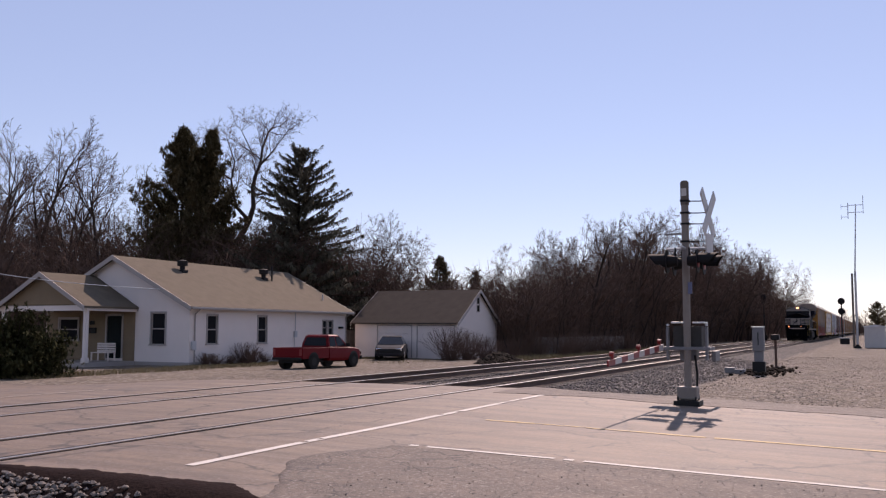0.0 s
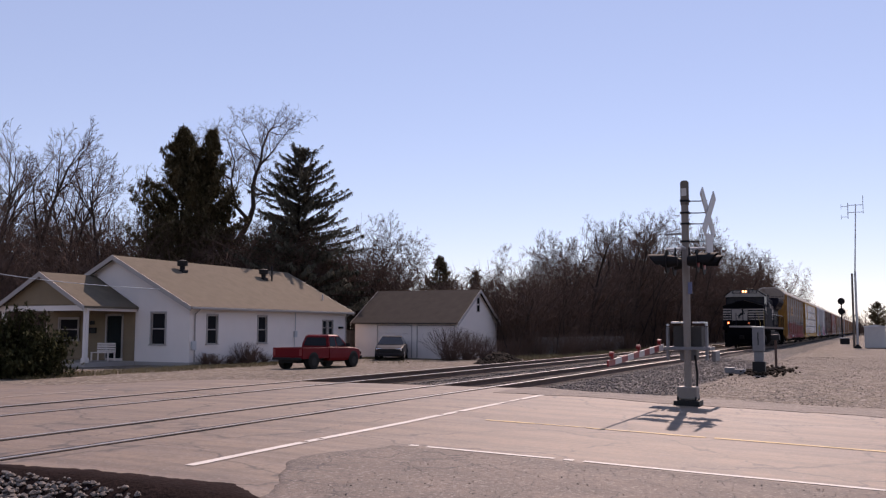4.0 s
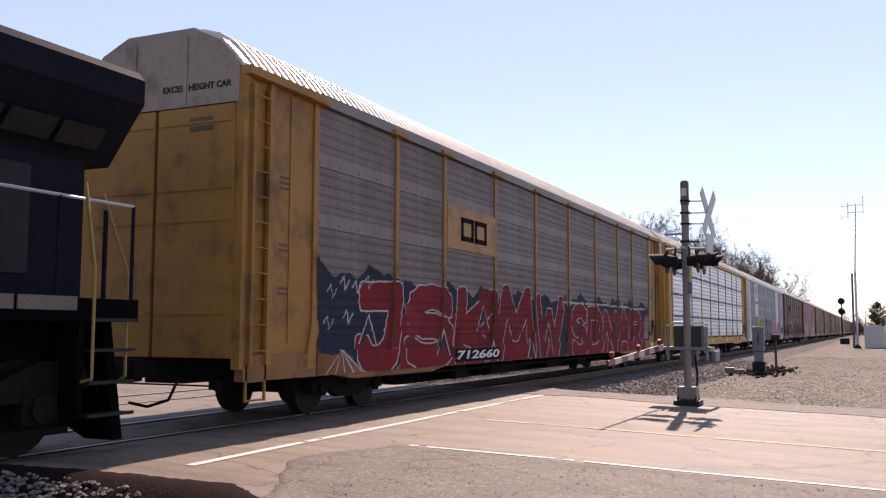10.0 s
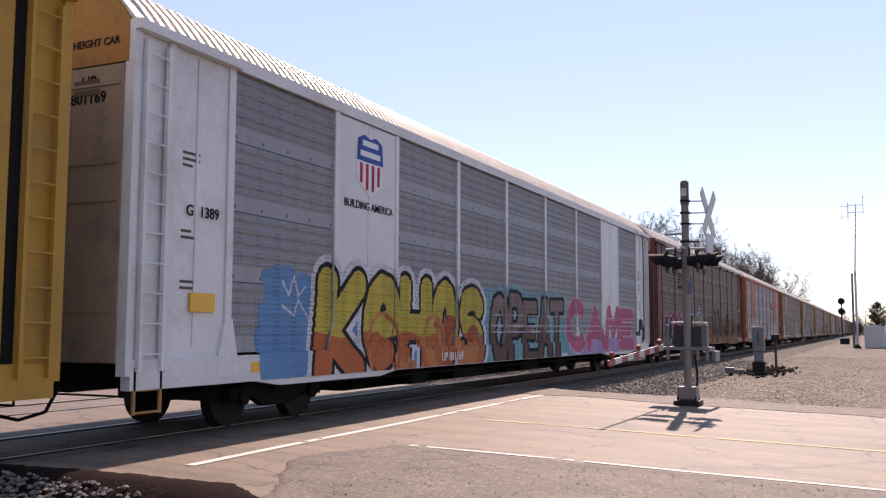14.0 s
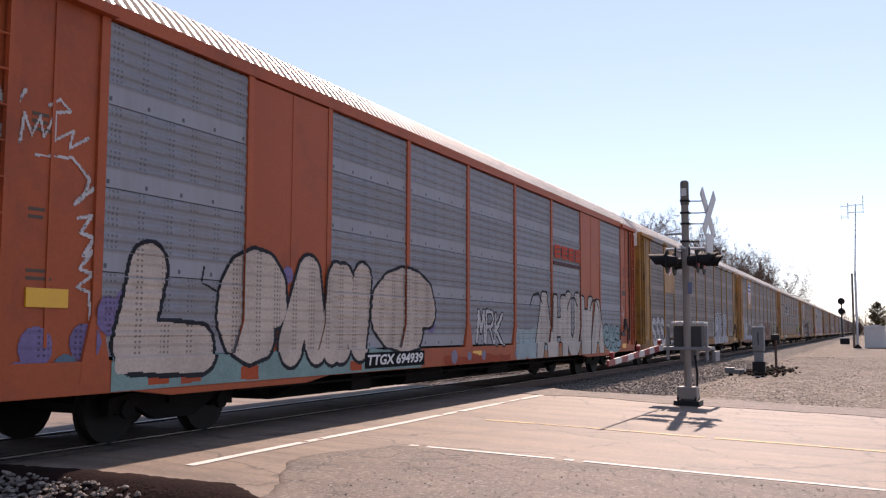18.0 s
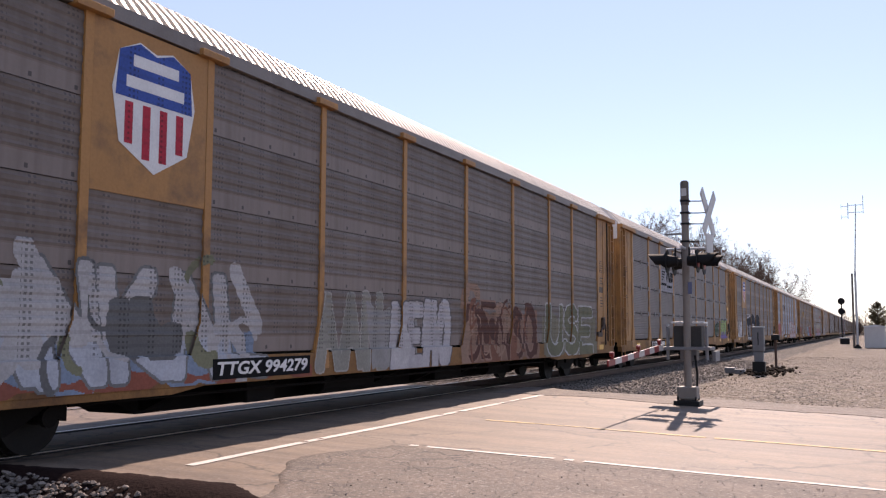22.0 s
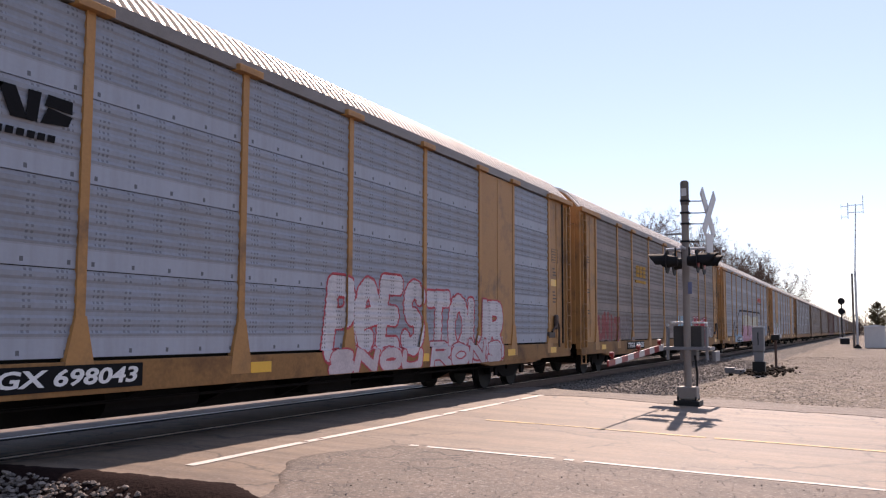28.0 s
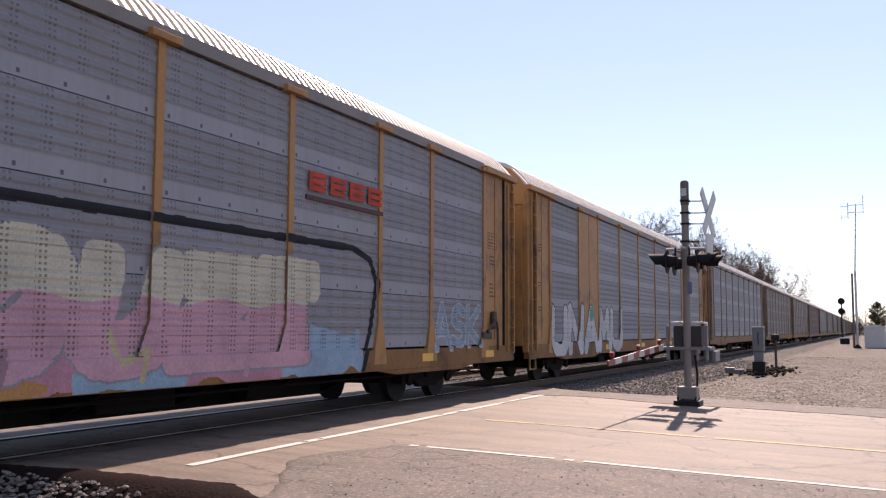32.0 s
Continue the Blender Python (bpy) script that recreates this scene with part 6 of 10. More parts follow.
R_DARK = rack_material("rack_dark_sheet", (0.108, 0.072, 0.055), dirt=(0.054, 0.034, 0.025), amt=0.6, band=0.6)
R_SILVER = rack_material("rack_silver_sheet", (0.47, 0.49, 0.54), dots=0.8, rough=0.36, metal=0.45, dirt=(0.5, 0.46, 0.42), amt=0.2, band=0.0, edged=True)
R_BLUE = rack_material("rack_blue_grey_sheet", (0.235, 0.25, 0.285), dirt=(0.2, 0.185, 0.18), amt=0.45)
M_ROOF = mat("rack_roof", (0.58, 0.53, 0.47), 0.5, 0.15, var=0.12, scale=0.8, bump=0.03, stain=(0.34, 0.29, 0.25), stain_amt=0.45, stain_scale=1.2)
M_FASCIA = mat("rack_fascia_zinc", (0.20, 0.175, 0.16), 0.6, 0.1, var=0.18, scale=0.8, bump=0.03, stain=(0.12, 0.095, 0.08), stain_amt=0.7, stain_scale=1.2, spec=0.3)
M_TRUCK = mat("truck_iron", (0.008, 0.0065, 0.006), 0.85, 0.0, var=0.4, spec=0.15)
M_WHEEL = mat("wheel_steel", (0.013, 0.011, 0.010), 0.7, 0.1, var=0.3, spec=0.2)
# near-black that stands in for shade inside the rack and in the door slot
M_CORE = mat("rack_shade_black", (0.012, 0.011, 0.010), 0.9, spec=0.1, var=0.2)
M_REFL = mat("reflector_yellow", (0.70, 0.36, 0.02), 0.4, var=0.08, bump=0)
M_STENC = mat("stencil_black", (0.012, 0.012, 0.013), 0.8, spec=0.04, var=0.2, bump=0)
M_STENW = mat("stencil_white", (0.62, 0.61, 0.60), 0.6, var=0.15, bump=0)


def roof_mesh(material):
    """Corrugated roof: crosswise ribs over a flat crown and two sloping sides."""
    prof = [(-1.53, 5.12), (-1.36, 5.33), (-1.14, 5.55), (-0.90, 5.69), (-0.60, 5.78), (0.60, 5.78), (0.90, 5.69), (1.14, 5.55), (1.36, 5.33), (1.53, 5.12)]
    bm = B()
    rows = []
    pitch = 0.19
    n = int((CAR_L - 0.5) / pitch)
    for i in range(n):
        for q, up in ((0.0, 0), (0.07, 1), (0.46, 1), (0.53, 0)):
            xx = -H + 0.25 + (i + q) * pitch
            rows.append([bm.verts.new((xx, y if up else y * 0.95, z if up else z - 0.17)) for y, z in prof])
    for a, b in zip(rows, rows[1:]):
        for j in range(9):
            bm.faces.new((a[j], b[j], b[j + 1], a[j + 1]))
    for s in (-1, 1):
        x = s * (H - 0.16)
        prism(bm, [(-1.5, 4.95), (-1.5, 5.12), (-1.33, 5.31), (-1.11, 5.52), (-0.6, 5.74), (0.6, 5.74), (1.11, 5.52), (1.33, 5.31), (1.5, 5.12), (1.5, 4.95)], "x", x - 0.11, x + 0.11)
    bmesh.ops.recalc_face_normals(bm, faces=bm.faces[:])
    return mesh_of("roof", bm, material)


ROOF = roof_mesh(M_ROOF)


def post_mesh(material, wide=0.07, capped=True):
    bm = B()
    box(bm, -wide, wide, -1.532, -1.44, Z0 - 0.02, 5.0)
    prism(bm, [(-wide - 0.13, Z0 - 0.03), (wide + 0.13, Z0 - 0.03), (wide + 0.012, Z0 + 0.46), (-wide - 0.012, Z0 + 0.46)], "y", -1.545, -1.46)
    prism(bm, [(-wide - 0.16, 0.80), (wide + 0.16, 0.80), (wide + 0.13, Z0 - 0.03), (-wide - 0.13, Z0 - 0.03)], "y", -1.5475, -1.50)
    if capped:
        box(bm, -0.27, 0.27, -1.62, -1.45, 4.935, 5.03, 0.008)
    return mesh_of("post", bm, material)


def end_mesh(material, cap, s):
    """One leaf of the folding end doors, seen from outside; s is its side."""
    bm = B()
    ys = (0.03, 1.40)
    a, b = (ys[0], ys[1]) if s > 0 else (-ys[1], -ys[0])
    box(bm, -0.05, 0.05, a, b, 1.0, 4.55, 0.012)
    for z in (1.6, 2.9, 3.35, 4.3):
        box(bm, -0.065, 0.0, a + 0.05, b - 0.05, z, z + 0.035)
    return mesh_of("end_door", bm, material)


def end_cap_mesh(material):
    bm = B()
    prism(bm, [(-1.45, 4.57), (1.45, 4.57), (1.45, 5.10), (1.30, 5.29), (1.08, 5.50), (0.6, 5.72), (-0.6, 5.72), (-1.08, 5.50), (-1.30, 5.29), (-1.45, 5.10)], "x", -0.05, 0.05)
    for y in (-0.5, 0.45):
        box(bm, -0.07, 0.0, y - 0.03, y + 0.03, 4.6, 5.6)
    return mesh_of("end_cap", bm, material)


def end_side_meshes(material):
    """The pieces that close the rack's side beside its end."""
    out = []
    for name, q in (("end_plate", (-H + 0.14, POST_X[0] - 0.07, -1.50, -1.44, 0.95, 4.95)), ("corner_post", (-H + 0.02, -H + 0.14, -1.54, -1.40, 0.85, 4.95)), ("door_guide", (-H + 0.62, -H + 0.74, -1.56, -1.502, 0.9, 4.95)), ("seam_bar", (-H + 1.2, -H + 1.24, -1.515, -1.502, 1.2, 4.9)), ("end_header", (-H + 0.02, POST_X[0] + 0.1, -1.63, -1.40, 4.952, 5.075))):
        bm = B()
        box(bm, *q)
        out.append((name, mesh_of(name, bm, material)))
    return out


def chord_mesh(material):
    bm = B()
    box(bm, POST_X[0] + 0.1, POST_X[-1] - 0.1, -1.552, -1.42, 4.955, 5.13)
    return mesh_of("top_chord", bm, material)


def ladder_mesh(material):
    bm = B()
    for x in (-H + 0.20, -H + 0.58):
        box(bm, x - 0.025, x + 0.025, -1.60, -1.54, 0.9, 4.85)
    for i in range(11):
        z = 1.1 + i * 0.36
        tube(bm, (-H + 0.2, -1.59, z), (-H + 0.58, -1.59, z), 0.012, seg=6)
    return mesh_of("ladder", bm, material)


def sill_mesh(material, y0, y1):
    bm = B()
    box(bm, -H + 0.1, H - 0.1, y0, y1, 0.68, Z0 - 0.035, 0.01)
    for x in (-9.2, 9.2):
        prism(bm, [(x - 2.2, 0.69), (x + 2.2, 0.69), (x + 1.5, 0.60), (x - 1.5, 0.60)], "y", y0 + 0.01, y1 - 0.01)
    return mesh_of("side_sill", bm, material)


def wheel_mesh():
    bm = B()
    tube(bm, (0, 0.68, 0), (0, 0.80, 0), 0.42, seg=24)
    tube(bm, (0, 0.64, 0), (0, 0.68, 0), 0.445, seg=24)
    tube(bm, (0, 0.80, 0), (0, 0.84, 0), 0.16, 0.12, seg=12)
    tube(bm, (0, -0.80, 0), (0, -0.68, 0), 0.42, seg=24)
    tube(bm, (0, -0.68, 0), (0, -0.64, 0), 0.445, seg=24)
    tube(bm, (0, -0.95, 0), (0, 0.95, 0), 0.08, seg=10)
    return mesh_of("wheelset", bm, M_WHEEL)


def truck_mesh(base=0.9, top=0.62):
    """Cast side frames with spring nests and a bolster."""
    bm = B()
    for s in (-1, 1):
        y0, y1 = (0.92, 1.05) if s > 0 else (-1.05, -0.92)
        prism(bm, [(-base - 0.28, 0.36), (-base - 0.28, 0.56), (-0.45, 0.66), (0.45, 0.66), (base + 0.28, 0.56), (base + 0.28, 0.36), (base - 0.1, 0.48), (0.36, 0.26), (-0.36, 0.26), (-base + 0.1, 0.48)], "y", y0, y1)
        for x in (-0.15, 0.0, 0.15):
            tube(bm, (x, (y0 + y1) / 2, 0.28), (x, (y0 + y1) / 2, 0.55), 0.06, seg=8)
        for x in (-base, base):
            tube(bm, (x, s * 1.04, 0.42), (x, s * 1.10, 0.42), 0.11, seg=12)
    box(bm, -0.18, 0.18, -1.1, 1.1, 0.45, 0.66)
    return mesh_of("truck_frame", bm, M_TRUCK)


WHEEL, TRUCK = wheel_mesh(), truck_mesh()


def coupler_mesh():
    bm = B()
    box(bm, -0.55, 0.15, -0.11, 0.11, 0.72, 0.95, 0.02)
    box(bm, -0.50, -0.32, -0.19, 0.17, 0.68, 0.99, 0.04)
    pipe(bm, [(0.1, -0.45, 0.72), (-0.1, -0.45, 0.42), (-0.35, -0.30, 0.34), (-0.5, -0.1, 0.40)], 0.022)
    pipe(bm, [(0.3, -1.2, 0.78), (0.3, -1.2, 0.60), (0.3, 1.2, 0.60), (0.3, 1.2, 0.78)], 0.014)
    return mesh_of("coupler", bm, M_TRUCK)


COUPLER = coupler_mesh()


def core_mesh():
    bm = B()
    # solid block in place of decks; its near-black colour gives the shaded inside
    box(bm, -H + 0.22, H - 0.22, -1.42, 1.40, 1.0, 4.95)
    return mesh_of("dark_core", bm, M_CORE)


def under_mesh():
    bm = B()
    box(bm, -H + 0.3, H - 0.3, -0.35, 0.35, 0.62, 0.98)
    for x in frange(-12, 12, 3):
        box(bm, x - 0.06, x + 0.06, -1.45, 1.45, 0.74, 0.98)
    prism(bm, [(-7.9, 0.64), (7.9, 0.64), (7.1, 0.27), (-7.1, 0.27)], "y", -0.42, 0.42)
    for x in frange(-7.0, 7.0, 2.0):
        prism(bm, [(-1.42, 0.74), (1.42, 0.74), (0.5, 0.32), (-0.5, 0.32)], "x", x - 0.05, x + 0.05)
    box(bm, 1.2, 2.6, -0.9, -0.45, 0.36, 0.85, 0.03)
    box(bm, -5.6, -4.9, -1.1, -0.6, 0.34, 0.8, 0.03)
    tube(bm, (-3.4, -0.85, 0.52), (-1.7, -0.85, 0.52), 0.2, seg=12)
    tube(bm, (4.1, -0.8, 0.5), (5.0, -0.8, 0.5), 0.17, seg=12)
    pipe(bm, [(-9, -1.2, 0.55), (9, -1.2, 0.55)], 0.022)
    return mesh_of("underframe", bm, M_TRUCK)


CORE, UNDER = core_mesh(), under_mesh()
# near-black strip on the end plate, for the shade in the recessed door slot
SLOT = B()
box(SLOT, -H + 0.60, -H + 0.74, -1.508, -1.47, 0.9, 4.95)
SLOT = mesh_of("door_slot_shade", SLOT, M_CORE)
KIT = {}


def kit(paint, sheet, cap, seam):
    key = (paint.name, sheet.name, cap.name, seam)
    if key not in KIT:
        KIT[key] = dict(post=post_mesh(paint, 0.095 if seam > 0.03 else 0.065, paint in (P_YEL, P_TAN, P_FAR_SHADE, P_BROWN)), ends=tuple(end_mesh(P_ENDTAN if paint is P_WHITE else paint, cap, q) for q in (-1, 1)), cap=end_cap_mesh(cap),
                        plate=end_side_meshes(paint), chord=chord_mesh(M_FASCIA if paint in (P_YEL, P_TAN, P_FAR_SHADE, P_BROWN) else paint), ladder=ladder_mesh(paint), sill=sill_mesh(S_DIRTY if paint in (P_YEL, P_TAN, P_FAR_SHADE) else paint, -1.545, -1.40), sill2=sill_mesh(paint, 1.40, 1.54),
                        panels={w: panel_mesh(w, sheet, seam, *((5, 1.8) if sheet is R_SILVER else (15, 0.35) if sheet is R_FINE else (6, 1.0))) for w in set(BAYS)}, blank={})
        bm = B()
        box(bm, -H + 0.1, H - 0.1, 1.42, 1.50, 1.0, 5.0)
        for x in POST_X:
            box(bm, x - 0.07, x + 0.07, 1.45, 1.535, 1.0, 5.0)
        KIT[key]["far"] = mesh_of("far_side", bm, paint)
        bm = B()
        box(bm, -0.98, 0.98, -1.522, -1.46, Z0, 4.93)
        box(bm, -0.02, 0.02, -1.53, -1.46, Z0, 4.93)
        KIT[key]["blank"] = mesh_of("blank_plate", bm, paint)
    return KIT[key]


CARS = []


def autorack(label, paint, sheet, cap, seam=0.012, blanks=(), ladder_paint=None):
    """A covered car carrier: underframe on two trucks, ribbed side sheets between posts, folding end doors, ribbed roof."""
    car = thing("autorack_car", pose(0, 0, 0), label, "railway car", "cars of the train")
    k = kit(paint, sheet, cap, seam)
    part("roof", ROOF, None, car, "ribbed galvanised roof")
    part("dark_core", CORE, None, car)
    part("underframe", UNDER, None, car, "black underframe")
    part("far_side", k["far"], None, car)
    part("side_sill", k["sill"], None, car)
    part("top_chord", k["chord"], None, car)
    part("side_sill", k["sill2"], None, car)
    for x in POST_X:
        part("post", k["post"], None, car).location.x = x
    for i, w in enumerate(BAYS):
        x = (POST_X[i] + POST_X[i + 1]) / 2
        if i in blanks:
            part("blank_plate", k["blank"], None, car, "plain painted steel plate").location.x = x
            continue
        for r in range(ROWS):
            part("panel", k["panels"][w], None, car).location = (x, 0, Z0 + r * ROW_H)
    for s in (1, -1):
        # s = 1: leading end
        turn = pose(0, 0, 0) if s > 0 else pose(0, 0, 0, 0, 0, 180)
        for me in k["ends"]:
            o = part("end_door", me, None, car)
            o.matrix_basis = turn @ pose(-H + 0.05, 0, 0)
        part("end_cap", k["cap"], None, car, "weathered upper end panel").matrix_basis = turn @ pose(-H + 0.06, 0, 0)
        part("coupler", COUPLER, None, car).matrix_basis = turn @ pose(-H, 0, 0)
        tr = part("truck", TRUCK, None, car, "cast iron truck")
        tr.location.x = -s * 10.05
        for x in (-0.9, 0.9):
            part("wheelset", WHEEL, None, tr, "steel wheels on an axle").location = (x, 0, 0.42)
    for s in (1, -1):
        for nm, me in k["plate"] + [("ladder", k["ladder"])]:
            # the trailing end gets the dark slot strip in place of the guide
            if nm == "door_guide" and s < 0:
                me = SLOT
            o = part(nm, me, None, car)
            if s < 0:
                o.scale.x = -1
    CARS.append(car)
    return car


def on_side(car, name, me, x, z, label, y=-1.552):
    o = part(name, me, None, car, label)
    o.matrix_basis = pose(x, y, z) @ SIDE
    return o


def plate(car, name, x0, x1, z0, z1, material, label, y=-1.548, parent=None):
    bm = B()
    box(bm, x0, x1, y, y + 0.03, z0, z1)
    return part(name, bm, material, parent or car, label)


def reflectors(car):
    for x in (-11.2, -6.1, -1.0, 4.2, 9.0, 12.2):
        plate(car, "reflector", x - 0.24, x + 0.24, 0.80, 0.95, M_REFL, "yellow reflective sticker", -1.551)


GREY_CARS = [
    ("yellow autorack with dusty grey panels and red graffiti", P_YEL, R_DUST, P_CREAM, 0.012, ()),
    ("bright yellow autorack with clean silver panels", P_GOLD, R_SILVER, P_WHITE, 0.05, ()),
    ("white autorack with grey panels and bold graffiti", P_WHITE, R_GREY, P_YEL, 0.012, (1, 7)),
    ("dark brown autorack with dusky panels and orange graffiti", P_BROWN, R_DARK, P_CREAM, 0.02, ()),
    ("orange autorack with grey panels and cream graffiti", P_ORANGE, R_GREY, P_CREAM, 0.012, (1, 7)),
    ("faded yellow autorack with grey panels and a shield", P_YEL, R_DUST, P_WHITE, 0.012, ()),
    ("faded yellow autorack with grey panels and white graffiti", P_TAN, R_DUST, P_WHITE, 0.012, ()),
    ("faded yellow autorack with dark panel seams and a logo plate", P_TAN, R_FINE, P_WHITE, 0.035, ()),
    ("faded yellow autorack with grey panels and black graffiti", P_TAN, R_DUST, P_CREAM, 0.012, ()),
    ("faded yellow autorack with blue-grey panels and red graffiti", P_TAN, R_BLUE, P_TAN, 0.012, (1, 7)),
    ("faded yellow autorack with dusty panels and a red word", P_TAN, R_DUST, P_TAN, 0.012, ()),
    ("faded yellow autorack with grey panels and pink graffiti", P_TAN, R_GREY, P_WHITE, 0.012, ()),
    ("faded yellow autorack with plain plates and white graffiti", P_TAN, R_GREY, P_TAN, 0.012, (1, 7)),
]
for spec in GREY_CARS:
    reflectors(autorack(*spec))
FAR = [GREY_CARS[i] for i in (5, 10, 7, 3, 6, 12, 8, 5, 10, 7, 11, 6, 5, 3, 8, 12, 10, 6, 7, 5, 11)]
for i, (lab, paint, sheet, *rest) in enumerate(FAR):
    brown = paint is P_BROWN
    sheet = R_GREY if sheet is R_DUST and i % 2 == 0 else sheet
    # yellow frames this far back take the copy with shade in its colour
    autorack(("brown" if brown else "shade-toned yellow") + " autorack with dusty grey panels far back in the train", paint if brown else P_FAR_SHADE, sheet, *rest)

# ---------------------------------------------------------------- the locomotive
LOCO_OFF = -1.85          # rear end of its deck against the first car's corner
FRONT = -20.5            # front edge of the deck
M_LOCO = mat("loco_black", (0.0140, 0.0128, 0.0185), 0.6, var=0.22, scale=0.9, fine=20, bump=0.04, stain=(0.012, 0.011, 0.012), stain_amt=0.4, stain_scale=0.7, spec=0.012)
M_LWHITE = mat("loco_white", (0.26, 0.228, 0.20), 0.55, var=0.12, stain=(0.35, 0.29, 0.24), stain_amt=0.6, stain_scale=2.0, bump=0.02)
M_LGRAB = mat("grab_yellow", (0.24, 0.165, 0.03), 0.5, var=0.1, bump=0)
M_LAMPON = glow("lamp_lit", (1.0, 0.55, 0.28), 9.0)
M_LAMPRIM = glow("lamp_rim_lit", (1.0, 0.20, 0.05), 2.5)
M_LSILL = mat("loco_sill_stripe", (0.14, 0.105, 0.085), 0.7, var=0.2, stain=(0.08, 0.06, 0.05), stain_amt=0.6, stain_scale=2.0)
M_LROOF = mat("loco_roof_black", (0.004, 0.004, 0.005), 0.95, var=0.2, bump=0.05, spec=0.02)
M_LBROW = mat("loco_brow_grey", (0.24, 0.225, 0.20), 0.6, var=0.15, stain=(0.12, 0.10, 0.09), stain_amt=0.5, stain_scale=2.0)
M_LFADE = mat("loco_faded_black", (0.0135, 0.0135, 0.0195), 0.6, var=0.2, spec=0.012)
M_LAMPDIM = glow("ditch_lamp_lit", (1.0, 0.36, 0.14), 5.0)
M_LAMPLOW = glow("ditch_lamp_low", (1.0, 0.22, 0.06), 0.35)
M_LOUV = mat("brass_louvre", (0.16, 0.10, 0.05), 0.6, var=0.25)
M_CABGLASS = glass("cab_glass", (0.004, 0.005, 0.011), 0.22)


def facet(bm, a, b, z0, z1, u0, u1, out=0.004, slant=0.0):
    """A thin plate on the upright plane through plan points a and b."""
    a, b = Vector((*a, 0)), Vector((*b, 0))
    d = b - a
    n = Vector((d.y, -d.x, 0)).normalized()
    if n.x > 0 and abs(n.x) > abs(n.y):
        n = -n
    if n.y > 0 and abs(n.y) >= abs(n.x):
        n = -n
    p = [a + d * u0, a + d * u1, a + d * (u1 + slant), a + d * u0]
    z = [z0, z0, z1, z1]
    vi = [bm.verts.new(q + Vector((0, 0, h)) - n * 0.02) for q, h in zip(p, z)]
    vo = [bm.verts.new(q + Vector((0, 0, h)) + n * out) for q, h in zip(p, z)]
    fs = [bm.faces.new(vi), bm.faces.new(vo)] + [bm.faces.new((vi[i], vi[(i + 1) % 4], vo[(i + 1) % 4], vo[i])) for i in range(4)]
    bmesh.ops.recalc_face_normals(bm, faces=fs)


def make_loco():
    L = thing("locomotive", pose(0, 0, 0), "black six-axle diesel locomotive with white striped nose", "locomotive")
    bm = B()
    box(bm, FRONT, 0, -1.48, 1.48, 1.48, 1.74, 0.01)
    box(bm, FRONT + 1.0, -0.8, -0.9, 0.9, 1.15, 1.5)
    part("platform", bm, M_LROOF, L)
    for s in (-1, 1):
        x = FRONT + 0.95
        while x < -0.9:
            w = min(1.62, -0.9 - x)
            bm = B()
            box(bm, x, x + w - 0.05, s * 1.49 - 0.008, s * 1.49 + 0.008, 1.60, 1.75)
            part("sill_stripe", bm, M_LSILL, L, "grimy white edge stripe")
            x += 1.62
    # nose: a shallow wedge in plan, its top falling to both sides
    C, N, K = (-19.78, 0.0), (-19.68, 1.53), (-18.90, 1.53)
    bm = B()
    for s in (-1, 1):
        top = [(C[0], 0, 3.84), (N[0], s * N[1], 3.40), (K[0], s * K[1], 3.42), (-18.15, s * 1.53, 3.46), (-18.15, 0, 3.90)]
        low = [(x, y, 1.74) for x, y, z in top]
        vt, vl = [bm.verts.new(p) for p in top], [bm.verts.new(p) for p in low]
        bm.faces.new(vt)
        bm.faces.new(vl)
        for i in range(5):
            if i != 4:
                bm.faces.new((vl[i], vl[(i + 1) % 5], vt[(i + 1) % 5], vt[i]))
    bmesh.ops.remove_doubles(bm, verts=bm.verts[:], dist=0.001)
    bmesh.ops.recalc_face_normals(bm, faces=bm.faces[:])
    nose = part("nose", bm, M_LROOF, L)
    for s in (-1, 1):
        n2, k2 = (N[0], s * N[1]), (K[0], s * K[1])
        for i in range(5):
            z = 2.27 + i * 0.195
            t = 0.115 if i else 0.10
            bm = B()
            facet(bm, C, n2, z, z + t, 0.27 if s < 0 else 0.59, 1.0)
            if s < 0:
                facet(bm, n2, k2, z, z + t, 0.0, 0.78 + 0.06 * i, slant=0.03)
            part("nose_stripe", bm, M_LWHITE, nose, "white nose stripe")
        bm = B()
        facet(bm, C, n2, 2.23, 3.15, 0.02, 0.25 if s < 0 else 0.56)
        part("nose_panel", bm, M_LWHITE, nose, "white nose emblem panel")
    # plain dark emblem shape: a slanting body with three thin limbs
    bm = B()
    for pts, r in (([(0.10, 3.06), (0.02, 2.98), (-0.02, 2.82), (0.06, 2.70), (0.20, 2.64), (0.32, 2.52), (0.33, 2.40), (0.26, 2.33)], (0.03, 0.05, 0.085, 0.095, 0.085, 0.06, 0.03, 0.02)),
                   ([(0.0, 2.78), (-0.12, 2.76), (-0.16, 2.68)], (0.045, 0.03, 0.02)), ([(0.22, 2.62), (0.26, 2.46), (0.20, 2.36)], (0.05, 0.03, 0.015)),
                   ([(0.30, 2.56), (0.40, 2.58), (0.44, 2.50)], (0.03, 0.02, 0.01))):
        V = [Vector((-19.775 + abs(y - 0.02) * 0.067, y, z + 0.05)) for y, z in pts]
        for a, b, ra, rb in zip(V, V[1:], r, r[1:]):
            tube(bm, a, b, ra, rb, 8)
    part("emblem", bm, M_STENC, nose, "plain black emblem on the white panel")
    bm = B()
    pipe(bm, [(-19.70, -0.45, 3.17), (-19.80, -0.45, 3.20), (-19.79, -0.95, 3.20), (-19.69, -0.95, 3.17)], 0.015)
